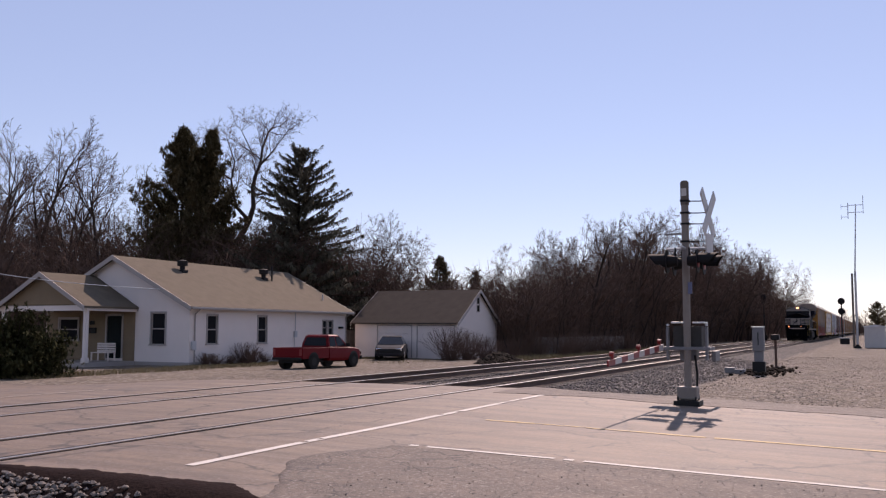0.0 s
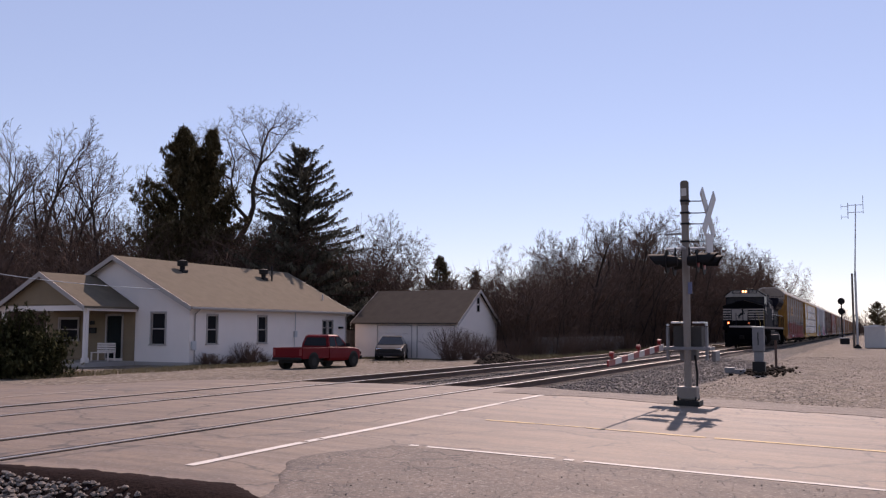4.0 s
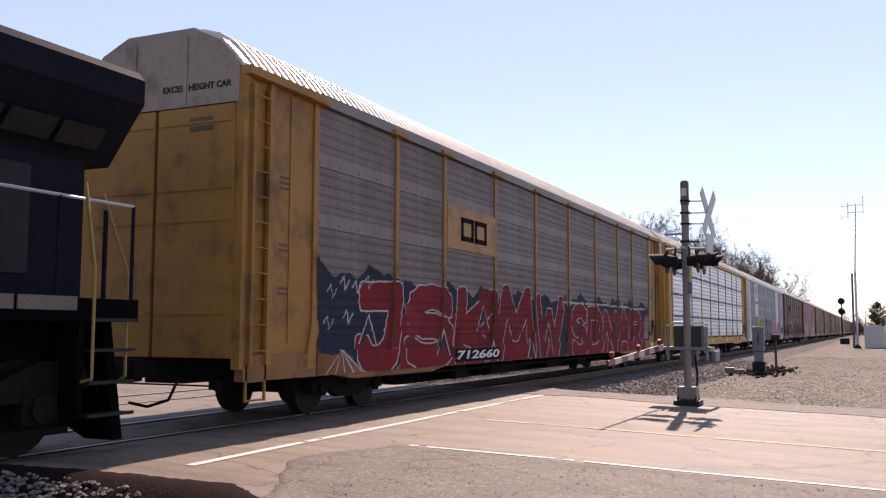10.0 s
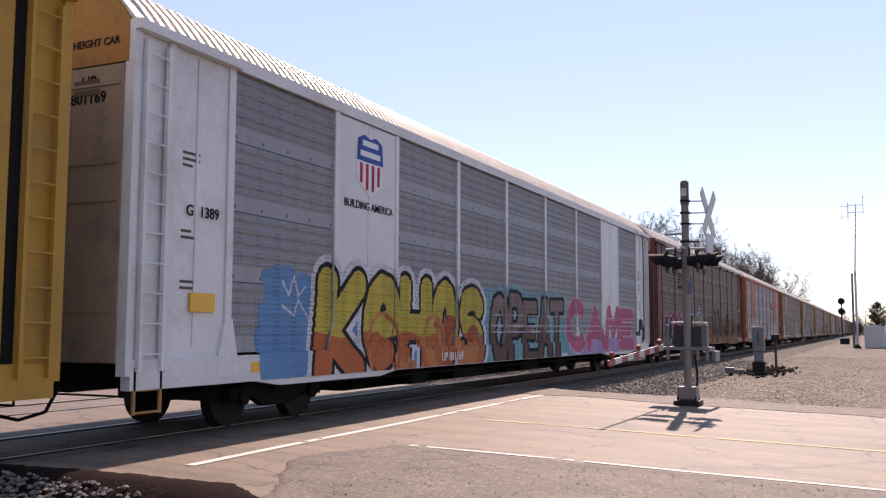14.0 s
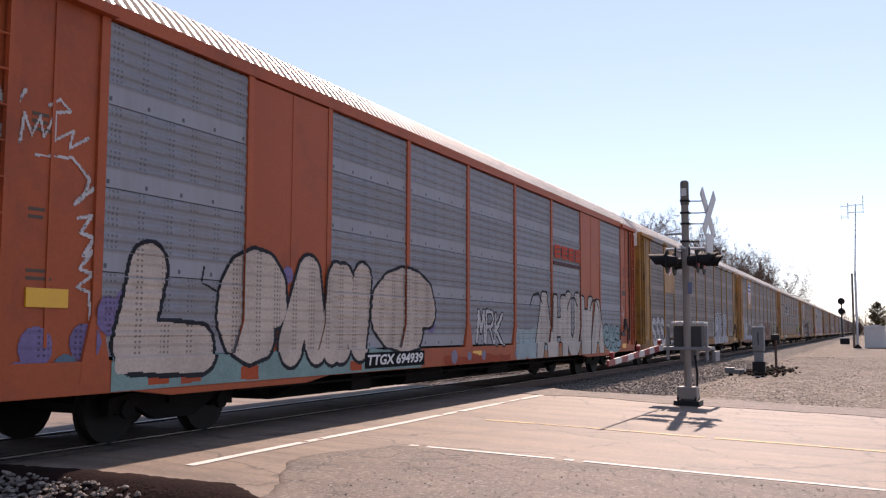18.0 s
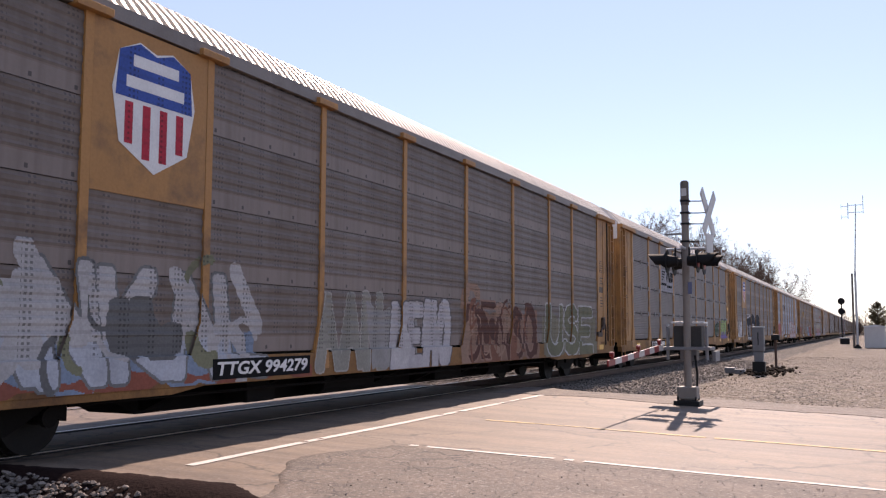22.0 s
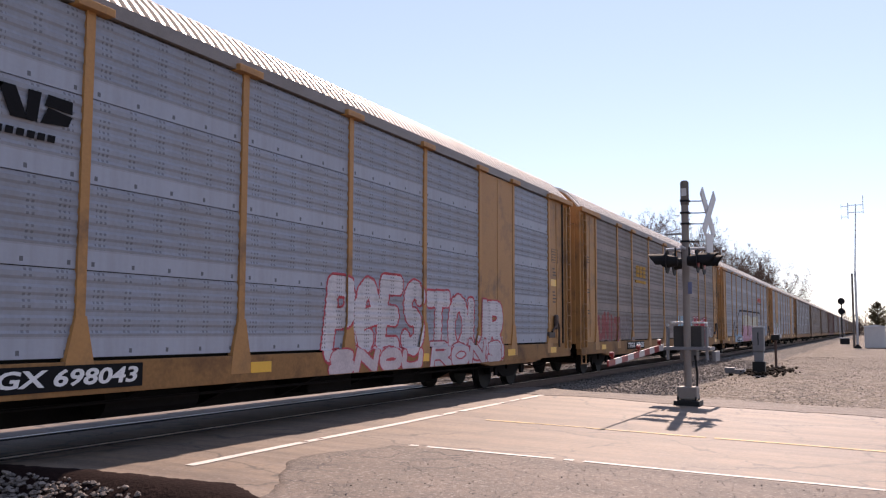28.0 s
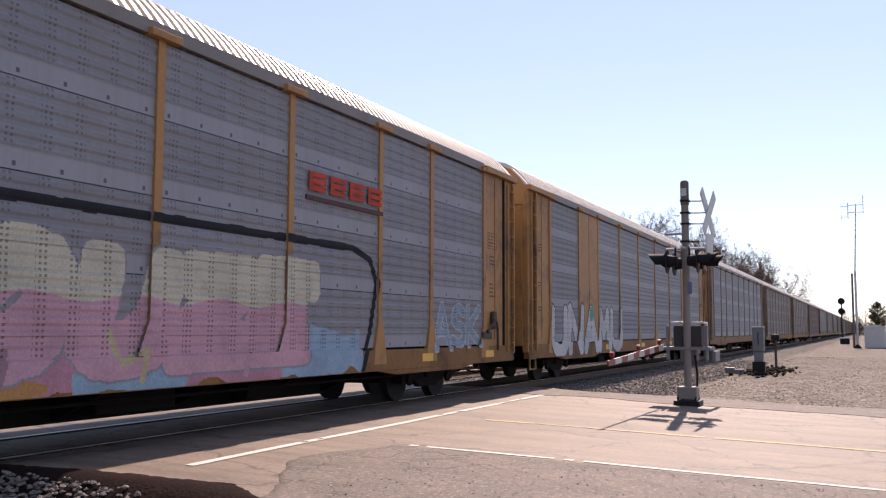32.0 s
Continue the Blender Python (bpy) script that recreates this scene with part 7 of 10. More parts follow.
    pipe(bm, [(-19.74, -0.12, 2.98), (-19.82, -0.12, 2.99), (-19.80, -0.60, 2.99), (-19.72, -0.60, 2.98)], 0.018)
    for z in (2.62, 2.3):
        pipe(bm, [(-19.7, -0.32, z), (-19.80, -0.34, z), (-19.78, -0.66, z), (-19.68, -0.68, z)], 0.015)
    part("nose_grab", bm, M_LOCO, nose)
    # cab shell with sloping brow
    bm = B()
    prof = [(-1.5, 1.74), (1.5, 1.74), (1.5, 4.25), (0.92, 4.66), (-0.92, 4.66), (-1.5, 4.25)]
    prism(bm, prof, "x", -18.2, -16.1)
    cab = part("cab", bm, M_LOCO, L)
    bm = B()
    prism(bm, [(-1.58, 4.22), (-1.58, 4.28), (-0.95, 4.70), (0.95, 4.70), (1.58, 4.28), (1.58, 4.22), (0.9, 4.64), (-0.9, 4.64)], "x", -18.42, -16.0)
    part("cab_roof", bm, M_LROOF, cab, "black cab roof")
    bm = B()
    prism(bm, [(-1.5, 4.16), (1.5, 4.16), (1.5, 4.26), (0.93, 4.67), (-0.93, 4.67), (-1.5, 4.26)], "x", -18.44, -18.2)
    part("brow", bm, M_LBROW, cab, "grimy grey brow over the windscreen")
    for y0, y1 in ((-1.42, -0.72), (-0.66, -0.03), (0.03, 0.66), (0.72, 1.42)):
        bm = B()
        box(bm, -18.225, -18.19, y0, y1, 3.55 if abs(y0 + y1) > 1.5 else 3.78, 4.14, 0.008)
        part("windscreen", bm, M_CABGLASS, cab, "dark windscreen pane")
    for x0, x1 in ((-18.05, -17.75), (-17.72, -17.42), (-17.40, -16.95), (-16.75, -16.42)):
        bm = B()
        box(bm, x0, x1, -1.512, -1.48, 3.62, 4.18, 0.006)
        part("side_window", bm, M_LBROW if x0 == -17.72 else M_CABGLASS, cab)
    for x in (-18.09, -16.90, -16.78, -16.38):
        bm = B()
        box(bm, x - 0.02, x + 0.02, -1.53, -1.49, 3.56, 4.24)
        part("window_frame", bm, M_ALU, cab, "bright aluminium window frame")
    bm = B()
    box(bm, -17.9, -16.5, -1.60, -1.5, 4.26, 4.28, rot=None)
    bmesh.ops.rotate(bm, cent=(0, -1.5, 4.27), matrix=Matrix.Rotation(radians(20), 3, "X"), verts=bm.verts[:])
    part("sun_visor", bm, M_LWHITE, cab, "white window awning")
    for i, y in enumerate((-0.09, 0.10)):
        bm = B()
        tube(bm, (-18.50, y, 4.58), (-18.46, y, 4.58), 0.058, seg=16)
        hl = part("headlight", bm, M_LAMPON, cab, "lit amber-white headlight")
        bm = B()
        tube(bm, (-18.492, y, 4.58), (-18.45, y, 4.58), 0.088, seg=16)
        part("reflector", bm, M_LAMPRIM, hl, "amber-lit lamp reflector")
    for y0 in (-0.98, 0.28):
        bm = B()
        box(bm, -18.475, -18.43, y0, y0 + 0.68, 4.42, 4.64, 0.02)
        nb = part("number_board", bm, M_DARK, cab, "dark number board")
        o = part("number", text_mesh("4580", 0.26, M_LWHITE, 0.003, 0.010), None, nb)
        o.matrix_basis = pose(-18.481, y0 + 0.34, 4.53) @ pose(0, 0, 0, 90, 0, -90)
    o = part("number", text_mesh("4580", 0.46, M_LWHITE, 0.003, 0.012), None, cab, "white painted cab number")
    o.matrix_basis = pose(-17.15, -1.505, 3.15) @ SIDE
    plate(L, "lettering_bar", -17.05, -16.85, 2.86, 2.92, M_LWHITE, "small white lettering", -1.506)
    plate(L, "lettering_bar", -16.75, -16.4, 2.80, 2.84, M_LWHITE, "small white lettering", -1.506)
    plate(L, "vent_hatch", -17.35, -17.05, 1.95, 2.45, M_DARK, "dark vent hatch", -1.507)
    bm = B()
    tube(bm, (-16.9, 0.3, 4.72), (-16.9, 0.3, 4.86), 0.05)
    for i in range(3):
        tube(bm, (-17.9 + 0.1 * i, -0.5 + 0.2 * i, 4.80), (-17.5 + 0.1 * i, -0.5 + 0.2 * i, 4.80), 0.03, 0.07, 10)
    box(bm, -18.2, -17.9, -0.7, -0.55, 4.69, 4.75)
    box(bm, -17.4, -16.6, -0.95, -0.8, 4.68, 4.76)
    part("roof_gear", bm, M_DARK, cab, "horns and antennas on the cab roof")
    bm = B()
    prism(bm, [(-15.9, 2.55), (-15.9, 3.2), (-15.2, 3.26), (-12.2, 3.24), (-12.5, 2.7), (-13.1, 3.0), (-13.5, 2.35), (-14.2, 2.9), (-14.8, 2.4), (-15.3, 2.7)], "y", -1.486, -1.47)
    part("repaint_patch", bm, M_LFADE, L, "faded patch of black paint")
    # equipment cabinets behind the cab
    bm = B()
    prism(bm, [(-1.48, 1.74), (1.48, 1.74), (1.48, 3.30), (1.18, 3.45), (1.18, 4.56), (-1.18, 4.56), (-1.18, 3.45), (-1.48, 3.30)], "x", -16.08, -11.9)
    prism(bm, [(-1.18, 3.0), (1.18, 3.0), (1.18, 4.56), (-1.18, 4.56)], "x", -11.9, -10.9)
    cabi = part("equipment_cabinet", bm, M_LOCO, L)
    for i in range(5):
        x0 = -15.75 + i * 0.92
        if i > 2:
            break
        bm = B()
        box(bm, x0, x0 + 0.80, -1.20, -1.15, 3.98, 4.52)
        fr = part("louvre_frame", bm, M_DARK, cabi)
        for j in range(7):
            bm = B()
            box(bm, x0 + 0.05, x0 + 0.75, -1.215, -1.19, 4.02 + j * 0.07, 4.055 + j * 0.07)
            part("louvre", bm, M_LOUV, fr, "brass-coloured louvre slat")
        for xx in (x0 - 0.05, x0 + 0.82):
            bm = B()
            box(bm, xx - 0.03, xx + 0.03, -1.215, -1.17, 3.9, 4.54)
            part("jamb", bm, M_ALU, cabi, "pale vertical trim")
    bm = B()
    box(bm, -11.75, -10.95, -1.19, -1.15, 3.75, 4.4)
    part("air_intake", bm, M_DARK, cabi)
    # engine hood
    bm = B()
    prism(bm, [(-0.98, 1.74), (0.98, 1.74), (0.98, 4.18), (0.85, 4.30), (-0.85, 4.30), (-0.98, 4.18)], "x", -11.9, -0.42)
    hood = part("engine_hood", bm, M_LOCO, L)
    for i in range(11):
        x0 = -10.7 + i * 0.62
        bm = B()
        box(bm, x0 + 0.015, x0 + 0.605, -0.995, -0.97, 1.9, 4.05, 0.004)
        door = part("hood_door", bm, M_LOCO, hood)
        bm = B()
        for z in (2.2, 3.0, 3.8):
            box(bm, x0 + 0.03, x0 + 0.07, -1.01, -0.99, z, z + 0.08)
        part("latch", bm, M_DARK, door)
    bm = B()
    box(bm, -8.3, -6.5, -0.45, 0.45, 4.28, 4.62, 0.04)
    part("exhaust_stack", bm, M_DARK, hood)
    for i in range(3):
        bm = B()
        tube(bm, (-10.2 + i * 0.28, -0.3, 4.42), (-10.2 + i * 0.28, 0.3, 4.42), 0.12, seg=14)
        box(bm, -10.25 + i * 0.28, -10.15 + i * 0.28, -0.2, 0.2, 4.28, 4.34)
        part("dynamic_brake_fan", bm, M_DARK, hood)
    # radiator wings
    bm = B()
    prism(bm, [(-1.48, 4.02), (-1.52, 4.06), (-1.52, 4.36), (-1.42, 4.47), (1.42, 4.47), (1.52, 4.36), (1.52, 4.06), (1.48, 4.02), (0.98, 3.35), (-0.98, 3.35)], "x", -5.5, -0.05)
    rad = part("radiator_housing", bm, M_LOCO, L)
    for i in range(7):
        bm = B()
        box(bm, -5.3 + i * 0.7, -4.68 + i * 0.7, -1.30, -1.02, 3.55, 3.57)
        bmesh.ops.rotate(bm, cent=(0, -1.2, 3.7), matrix=Matrix.Rotation(radians(-52), 3, "X"), verts=bm.verts[:])
        part("radiator_screen", bm, M_DARK, rad)
    for i in range(5):
        plate(L, "rear_door", -4.6 + i * 0.7, -4.0 + i * 0.7, 2.0, 3.2, M_DARK, "dark rear hood door", -1.0)
    # emblem on the hood: tapering bars and two plain blocks
    for i in range(6):
        z = 3.08 + i * 0.13
        plate(L, "emblem_bar", -9.30 + 0.035 * i, -8.0 + 0.11 * i, z, z + 0.085, M_LWHITE, "white emblem bar", -1.012)
    bm = B()
    for pts in ([(-7.35, 3.18), (-7.12, 3.02), (-6.80, 3.72), (-7.10, 3.72)], [(-6.88, 3.72), (-6.62, 3.72), (-6.36, 3.02), (-6.62, 3.02)], [(-6.40, 3.02), (-6.20, 3.02), (-6.12, 3.72), (-6.34, 3.72)],
                [(-6.05, 3.02), (-5.40, 3.08), (-5.32, 3.34), (-5.95, 3.42)], [(-5.98, 3.46), (-5.34, 3.38), (-5.28, 3.68), (-5.92, 3.72)]):
        prism(bm, pts, "y", -1.014, -0.98)
    part("emblem_block", bm, M_LWHITE, L, "white block emblem")
    for z, x0, n in ((2.72, -7.35, 7), (2.43, -7.40, 8)):
        for i in range(n):
            plate(L, "lettering_bar", x0 + i * 0.25, x0 + 0.19 + i * 0.25, z, z + 0.2, M_LWHITE, "white lettering shown as bars", -1.012)
    # handrails
    for x in (-11.6, -10.3, -9.0, -7.7, -6.4, -5.1, -3.8, -2.5, -1.2, -0.1):
        bm = B()
        tube(bm, (x, -1.45, 1.74), (x, -1.45, 2.84), 0.022, seg=8)
        part("stanchion", bm, M_LOCO, L)
    bm = B()
    pipe(bm, [(-12.6, -1.45, 2.84), (-0.1, -1.45, 2.84)], 0.02)
    part("handrail", bm, M_ALU, L, "worn bright handrail")
    bm = B()
    pipe(bm, [(-16.0, -1.24, 4.02), (-11.5, -1.24, 3.85), (-10.9, -1.3, 3.2), (-10.6, -1.45, 2.84)], 0.02)
    part("handrail", bm, M_ALU, L, "worn bright handrail")
    for x in (-15.0, -13.4, -12.0):
        bm = B()
        tube(bm, (x, -1.3, 3.4), (x, -1.24, 4.0), 0.022, seg=8)
        part("stanchion", bm, M_LOCO, L)
    # end rails, steps and grabs
    for xe, s in ((FRONT + 0.1, 1), (-0.08, -1)):
        for y in (-1.0, -0.45, 0.45, 1.0):
            bm = B()
            tube(bm, (xe, y, 1.74), (xe, y, 2.82), 0.028, seg=8)
            part("end_stanchion", bm, M_LOCO, L)
        for y in (-1.38, 1.38):
            for dx in (0.0, 0.72):
                bm = B()
                w = 1.0 if dx == 0 else 1.15
                pipe(bm, [(xe + s * (dx + 0.15), y * (0.80 if dx == 0 else 1.13), 3.0), (xe + s * dx, y * w, 2.05), (xe + s * dx, y * w, 0.85), (xe + s * (dx + 0.03), y * 0.93, 0.78)], 0.019)
                part("grab_iron", bm, M_LGRAB if y < 0 else M_DARK, L, "yellow grab iron" if y < 0 else "dark grab iron")
            for z in (0.42, 0.78, 1.14, 1.48):
                bm = B()
                box(bm, min(xe, xe + s * 0.7), max(xe, xe + s * 0.7), y - 0.1 if y > 0 else y - 0.14, y + 0.14 if y > 0 else y + 0.1, z, z + 0.03)
                st = part("step", bm, M_DARK, L)
                bm = B()
                box(bm, min(xe, xe + s * 0.7), max(xe, xe + s * 0.7), y + (0.13 if y > 0 else -0.152), y + (0.152 if y > 0 else -0.13), z + 0.005, z + 0.04)
                part("step_edge", bm, M_DARK, st)
        for y in (-1.275, 1.275):
            bm = B()
            box(bm, xe - 0.04 + s * 0.75, xe + 0.04 + s * 0.75, y - 0.175, y + 0.175, 0.4, 1.5)
            part("stepwell", bm, M_LROOF, L)
        bm = B()
        prism(bm, [(-1.12, 1.5), (1.12, 1.5), (1.35, 0.12), (0.9, 0.12), (0.25, 0.42), (-0.25, 0.42), (-0.9, 0.12), (-1.35, 0.12)], "x", xe - 0.12, xe + 0.02)
        part("pilot_plow", bm, M_LROOF, L, "black pilot with plow")
        bm = B()
        box(bm, xe - 0.16, xe - 0.09, -1.02, 0.98, 1.67, 1.81) if s > 0 else box(bm, xe + 0.09, xe + 0.12, -1.12, 1.12, 1.6, 1.76)
        part("end_stripe", bm, M_LWHITE, L, "white end sill stripe")
        o = part("coupler", COUPLER, None, L)
        o.matrix_basis = pose(xe - s * 0.05, 0, 0.05, 0, 0, 0 if s > 0 else 180)
        for y in (-0.75, -0.6, 0.6, 0.75):
            bm = B()
            pipe(bm, [(xe - s * 0.15, y, 1.2), (xe - s * 0.3, y, 0.8), (xe - s * 0.2, y * 0.8, 0.5)], 0.028)
            part("air_hose", bm, M_LROOF, L)
    for y, lit in ((-0.55, 0), (1.02, 1)):
        bm = B()
        tube(bm, (FRONT - 0.10, y, 2.02), (FRONT + 0.1, y, 2.02), 0.11, 0.09, seg=14)
        hs = part("ditch_light", bm, M_DARK, L)
        bm = B()
        tube(bm, (FRONT - 0.115, y, 2.02), (FRONT - 0.10, y, 2.02), 0.055 if lit else 0.018, seg=14)
        part("lens", bm, M_LAMPDIM, hs, "glowing amber lens")
        bm = B()
        tube(bm, (FRONT - 0.112, y, 2.02), (FRONT - 0.101, y, 2.02), 0.082 if lit else 0.06, seg=14)
        part("reflector", bm, M_LAMPRIM if lit else M_LAMPLOW, hs, "amber-lit lamp reflector")
    # fuel tank and trucks
    bm = B()
    prism(bm, [(-1.05, 0.20), (1.05, 0.20), (1.46, 0.55), (1.46, 1.34), (-1.46, 1.34), (-1.46, 0.55)], "x", -13.1, -5.9)
    tank = part("fuel_tank", bm, mat("tank_grime", (0.012, 0.010, 0.0095), 0.8, spec=0.15, var=0.35, scale=1.2, stain=(0.02, 0.016, 0.014), stain_amt=0.6), L, "grimy grey fuel tank")
    bm = B()
    tube(bm, (-11.9, -1.2, 1.38), (-8.5, -1.2, 1.38), 0.17, seg=14)
    part("air_reservoir", bm, M_DARK, L)
    bm = B()
    for s in (-1, 1):
        tube(bm, (0, s * 0.66, 0), (0, s * 0.80, 0), 0.53, seg=28)
        tube(bm, (0, s * 0.80, 0), (0, s * 0.86, 0), 0.2, 0.16, seg=14)
    tube(bm, (0, -0.95, 0), (0, 0.95, 0), 0.1, seg=10)
    wheel = mesh_of("wheelset", bm, M_WHEEL)
    bm = B()
    for s in (-1, 1):
        y0, y1 = (1.0, 1.16) if s > 0 else (-1.16, -1.0)
        prism(bm, [(-2.7, 0.75), (-2.6, 1.0), (-2.0, 1.05), (-1.5, 0.86), (-0.5, 0.86), (0, 1.08), (0.5, 0.86), (1.5, 0.86), (2.0, 1.05), (2.6, 1.0), (2.7, 0.75), (2.3, 0.6), (1.2, 0.62), (0.4, 0.5), (-0.4, 0.5), (-1.2, 0.62), (-2.3, 0.6)], "y", y0, y1)
        for x in (-2.0, 0, 2.0):
            box(bm, x - 0.24, x + 0.24, y0 - 0.03, y1 + 0.03, 0.36, 0.72, 0.03)
        for x in (-1.0, 1.0):
            tube(bm, (x, (y0 + y1) / 2, 0.55), (x, (y0 + y1) / 2, 1.2), 0.12, seg=12)
            box(bm, x - 0.3, x + 0.3, y0 + 0.02, y1 + 0.04, 0.30, 0.46, 0.02)
    box(bm, -2.5, 2.5, -0.6, 0.6, 0.75, 1.15)
    for x in (-1.35, 0.65, 2.45):
        box(bm, x - 0.5, x + 0.5, -0.6, 0.6, 0.16, 0.95, 0.08)
    for s in (-1, 1):
        for x in (-2.0, 0.0, 2.0):
            tube(bm, (x, s * 1.16, 0.54), (x, s * 1.24, 0.54), 0.16, seg=14)
        box(bm, -2.45, 2.45, s * 1.08 - 0.03, s * 1.08 + 0.03, 0.24, 0.32)
    frame_me = mesh_of("truck_frame", bm, M_TRUCK)
    for x in (-16.6, -3.1):
        tr = part("truck", frame_me, None, L, "three-axle cast truck")
        tr.location.x = x
        for dx in (-2.0, 0, 2.0):
            part("wheelset", wheel, None, tr, "large steel wheels on an axle").location = (dx, 0, 0.53)
    return L


LOCO = make_loco()

# ---------------------------------------------------------------- painting on the cars
def arc(cx, cz, r, a0, a1, n=7):
    return [(cx + r * 0.85 * math.cos(radians(a0 + (a1 - a0) * i / n)), cz + r * math.sin(radians(a0 + (a1 - a0) * i / n))) for i in range(n + 1)]


def bow(cx, cz, rx, rz, a0, a1, n=9):
    return [(cx + rx * math.cos(radians(a0 + (a1 - a0) * i / n)), cz + rz * math.sin(radians(a0 + (a1 - a0) * i / n))) for i in range(n + 1)]


# letters as pen strokes in a box 0.8 wide and 1 high
GLYPH = {
    "A": [[(0, 0), (.38, 1), (.8, 0)], [(.18, .36), (.62, .36)]],
    "B": [[(0, 0), (0, 1), (.45, 1)] + bow(.45, .76, .27, .24, 90, -90, 6) + [(0, .52)], [(.45, .52)] + bow(.48, .26, .3, .26, 90, -90, 6) + [(0, 0)]],
    "C": [bow(.42, .5, .4, .5, 50, 310)],
    "D": [[(0, 0), (0, 1), (.3, 1)] + bow(.35, .5, .42, .5, 90, -90, 8) + [(0, 0)]],
    "E": [[(.72, 1), (0, 1), (0, 0), (.72, 0)], [(0, .5), (.58, .5)]],
    "e": [[(.05, .45), (.74, .55)] + bow(.4, .55, .36, .45, 0, 300)],
    "G": [bow(.42, .5, .4, .5, 50, 330) + [(.78, .45), (.45, .45)]],
    "H": [[(0, 0), (.04, 1)], [(.76, 0), (.72, 1)], [(.02, .5), (.74, .5)]],
    "I": [[(.4, 0), (.4, 1)]],
    "J": [[(.1, .95), (.75, 1), (.68, .3)] + bow(.38, .28, .3, .28, 0, -160, 6)],
    "K": [[(.02, 0), (.05, 1)], [(.75, 1), (.1, .45), (.8, 0)]],
    "L": [[(.08, 1), (.02, .05), (.75, 0)]],
    "M": [[(0, 0), (.14, 1), (.4, .35), (.66, 1), (.8, 0)]],
    "N": [[(0, 0), (.06, 1), (.7, 0), (.76, 1)]],
    "O": [bow(.4, .5, .38, .5, 90, 450, 12)],
    "P": [[(0, 0), (.03, 1), (.45, 1)] + bow(.45, .75, .3, .25, 90, -90, 6) + [(.02, .5)]],
    "R": [[(0, 0), (.03, 1), (.45, 1)] + bow(.45, .76, .28, .24, 90, -90, 6) + [(.04, .5), (.35, .5), (.8, 0)]],
    "S": [bow(.42, .75, .32, .25, 30, 250, 7) + bow(.4, .26, .36, .26, 80, -150, 7)],
    "T": [[(0, .98), (.8, 1)], [(.4, 1), (.4, 0)]],
    "U": [[(.03, 1)] + bow(.4, .35, .37, .35, 180, 360, 8) + [(.77, 1)]],
    "W": [[(0, 1), (.18, 0), (.4, .7), (.6, 0), (.8, 1)]],
    "Y": [[(0, 1), (.4, .5), (.8, 1)], [(.4, .5), (.38, 0)]],
    "Z": [[(.05, 1), (.75, 1), (0, 0), (.8, .02)]],
}


PAINT = {}


def punched(m, dark, above):
    """Lets the sheet's columns of punched holes show through a coat of paint, above the sill."""
    n, l = m.node_tree.nodes, m.node_tree.links
    b = n["Principled BSDF"]
    src = b.inputs["Base Color"].links[0].from_socket
    tc, sep = n.new("ShaderNodeTexCoord"), n.new("ShaderNodeSeparateXYZ")
    l.new(tc.outputs["Object"], sep.inputs[0])

    def op(kind, a, v):
        q = n.new("ShaderNodeMath")
        q.operation = kind
        l.new(a, q.inputs[0])
        if isinstance(v, (int, float)):
            q.inputs[1].default_value = v
        else:
            l.new(v, q.inputs[1])
        return q.outputs[0]

    def near(sock, period, half):
        return op("LESS_THAN", op("ABSOLUTE", op("SUBTRACT", op("FRACT", op("MULTIPLY", sock, 1 / period), 0), 0.5), 1), half)
    hole = op("MULTIPLY", near(sep.outputs[0], 0.07, 0.26), near(sep.outputs[2], 0.064, 0.22))
    hole = op("MULTIPLY", op("MULTIPLY", hole, near(sep.outputs[0], 0.46, 0.17)), op("GREATER_THAN", sep.outputs[2], above))
    rib = op("MULTIPLY", op("MULTIPLY", near(sep.outputs[2], RIB, 0.12), op("GREATER_THAN", sep.outputs[2], above)), 0.16)
    fac = op("MAXIMUM", op("MULTIPLY", hole, 0.6), rib)
    mx = n.new("ShaderNodeMix")
    mx.data_type = "RGBA"
    l.new(fac, mx.inputs[0])
    l.new(src, mx.inputs[6])
    mx.inputs[7].default_value = (*dark, 1)
    l.new(mx.outputs[2], b.inputs["Base Color"])
    return m


def spray(col):
    key = tuple(round(c, 3) for c in col)
    if key not in PAINT:
        PAINT[key] = punched(mat("spray_paint", col, 0.8, spec=0.12, var=0.26, scale=1.5, fine=30, bump=0.03, stain=tuple(0.62 * c + 0.02 for c in col), stain_amt=0.7, stain_scale=1.3), (0.03, 0.028, 0.028), 1.1)
    return PAINT[key]


def side_depth(x, z):
    """side_y over arrays, with a hair's breadth of clearance."""
    k = ((z - Z0) % ROW_H) / ROW_H
    q = ((z - Z0) % RIB) / RIB
    t = np.clip(np.minimum(q, 1 - q) * 4 - 0.5, 0, 1)
    y = PANEL_Y - np.where((k < 0.25) | (k > 0.96), 0.0, RIB_D * t * t * (3 - 2 * t))
    for p in POST_X:
        d = np.abs(x - p)
        flare = 0.18 * np.clip((Z0 + 0.42 - z) / 0.42, 0, 1)
        y = np.where(d < 0.10 + flare, -1.547, y)
    y = np.where(z < Z0, -1.549, y)
    y = np.where((x < POST_X[0]) | (x > POST_X[-1]), -1.505, y)
    return y - 0.004


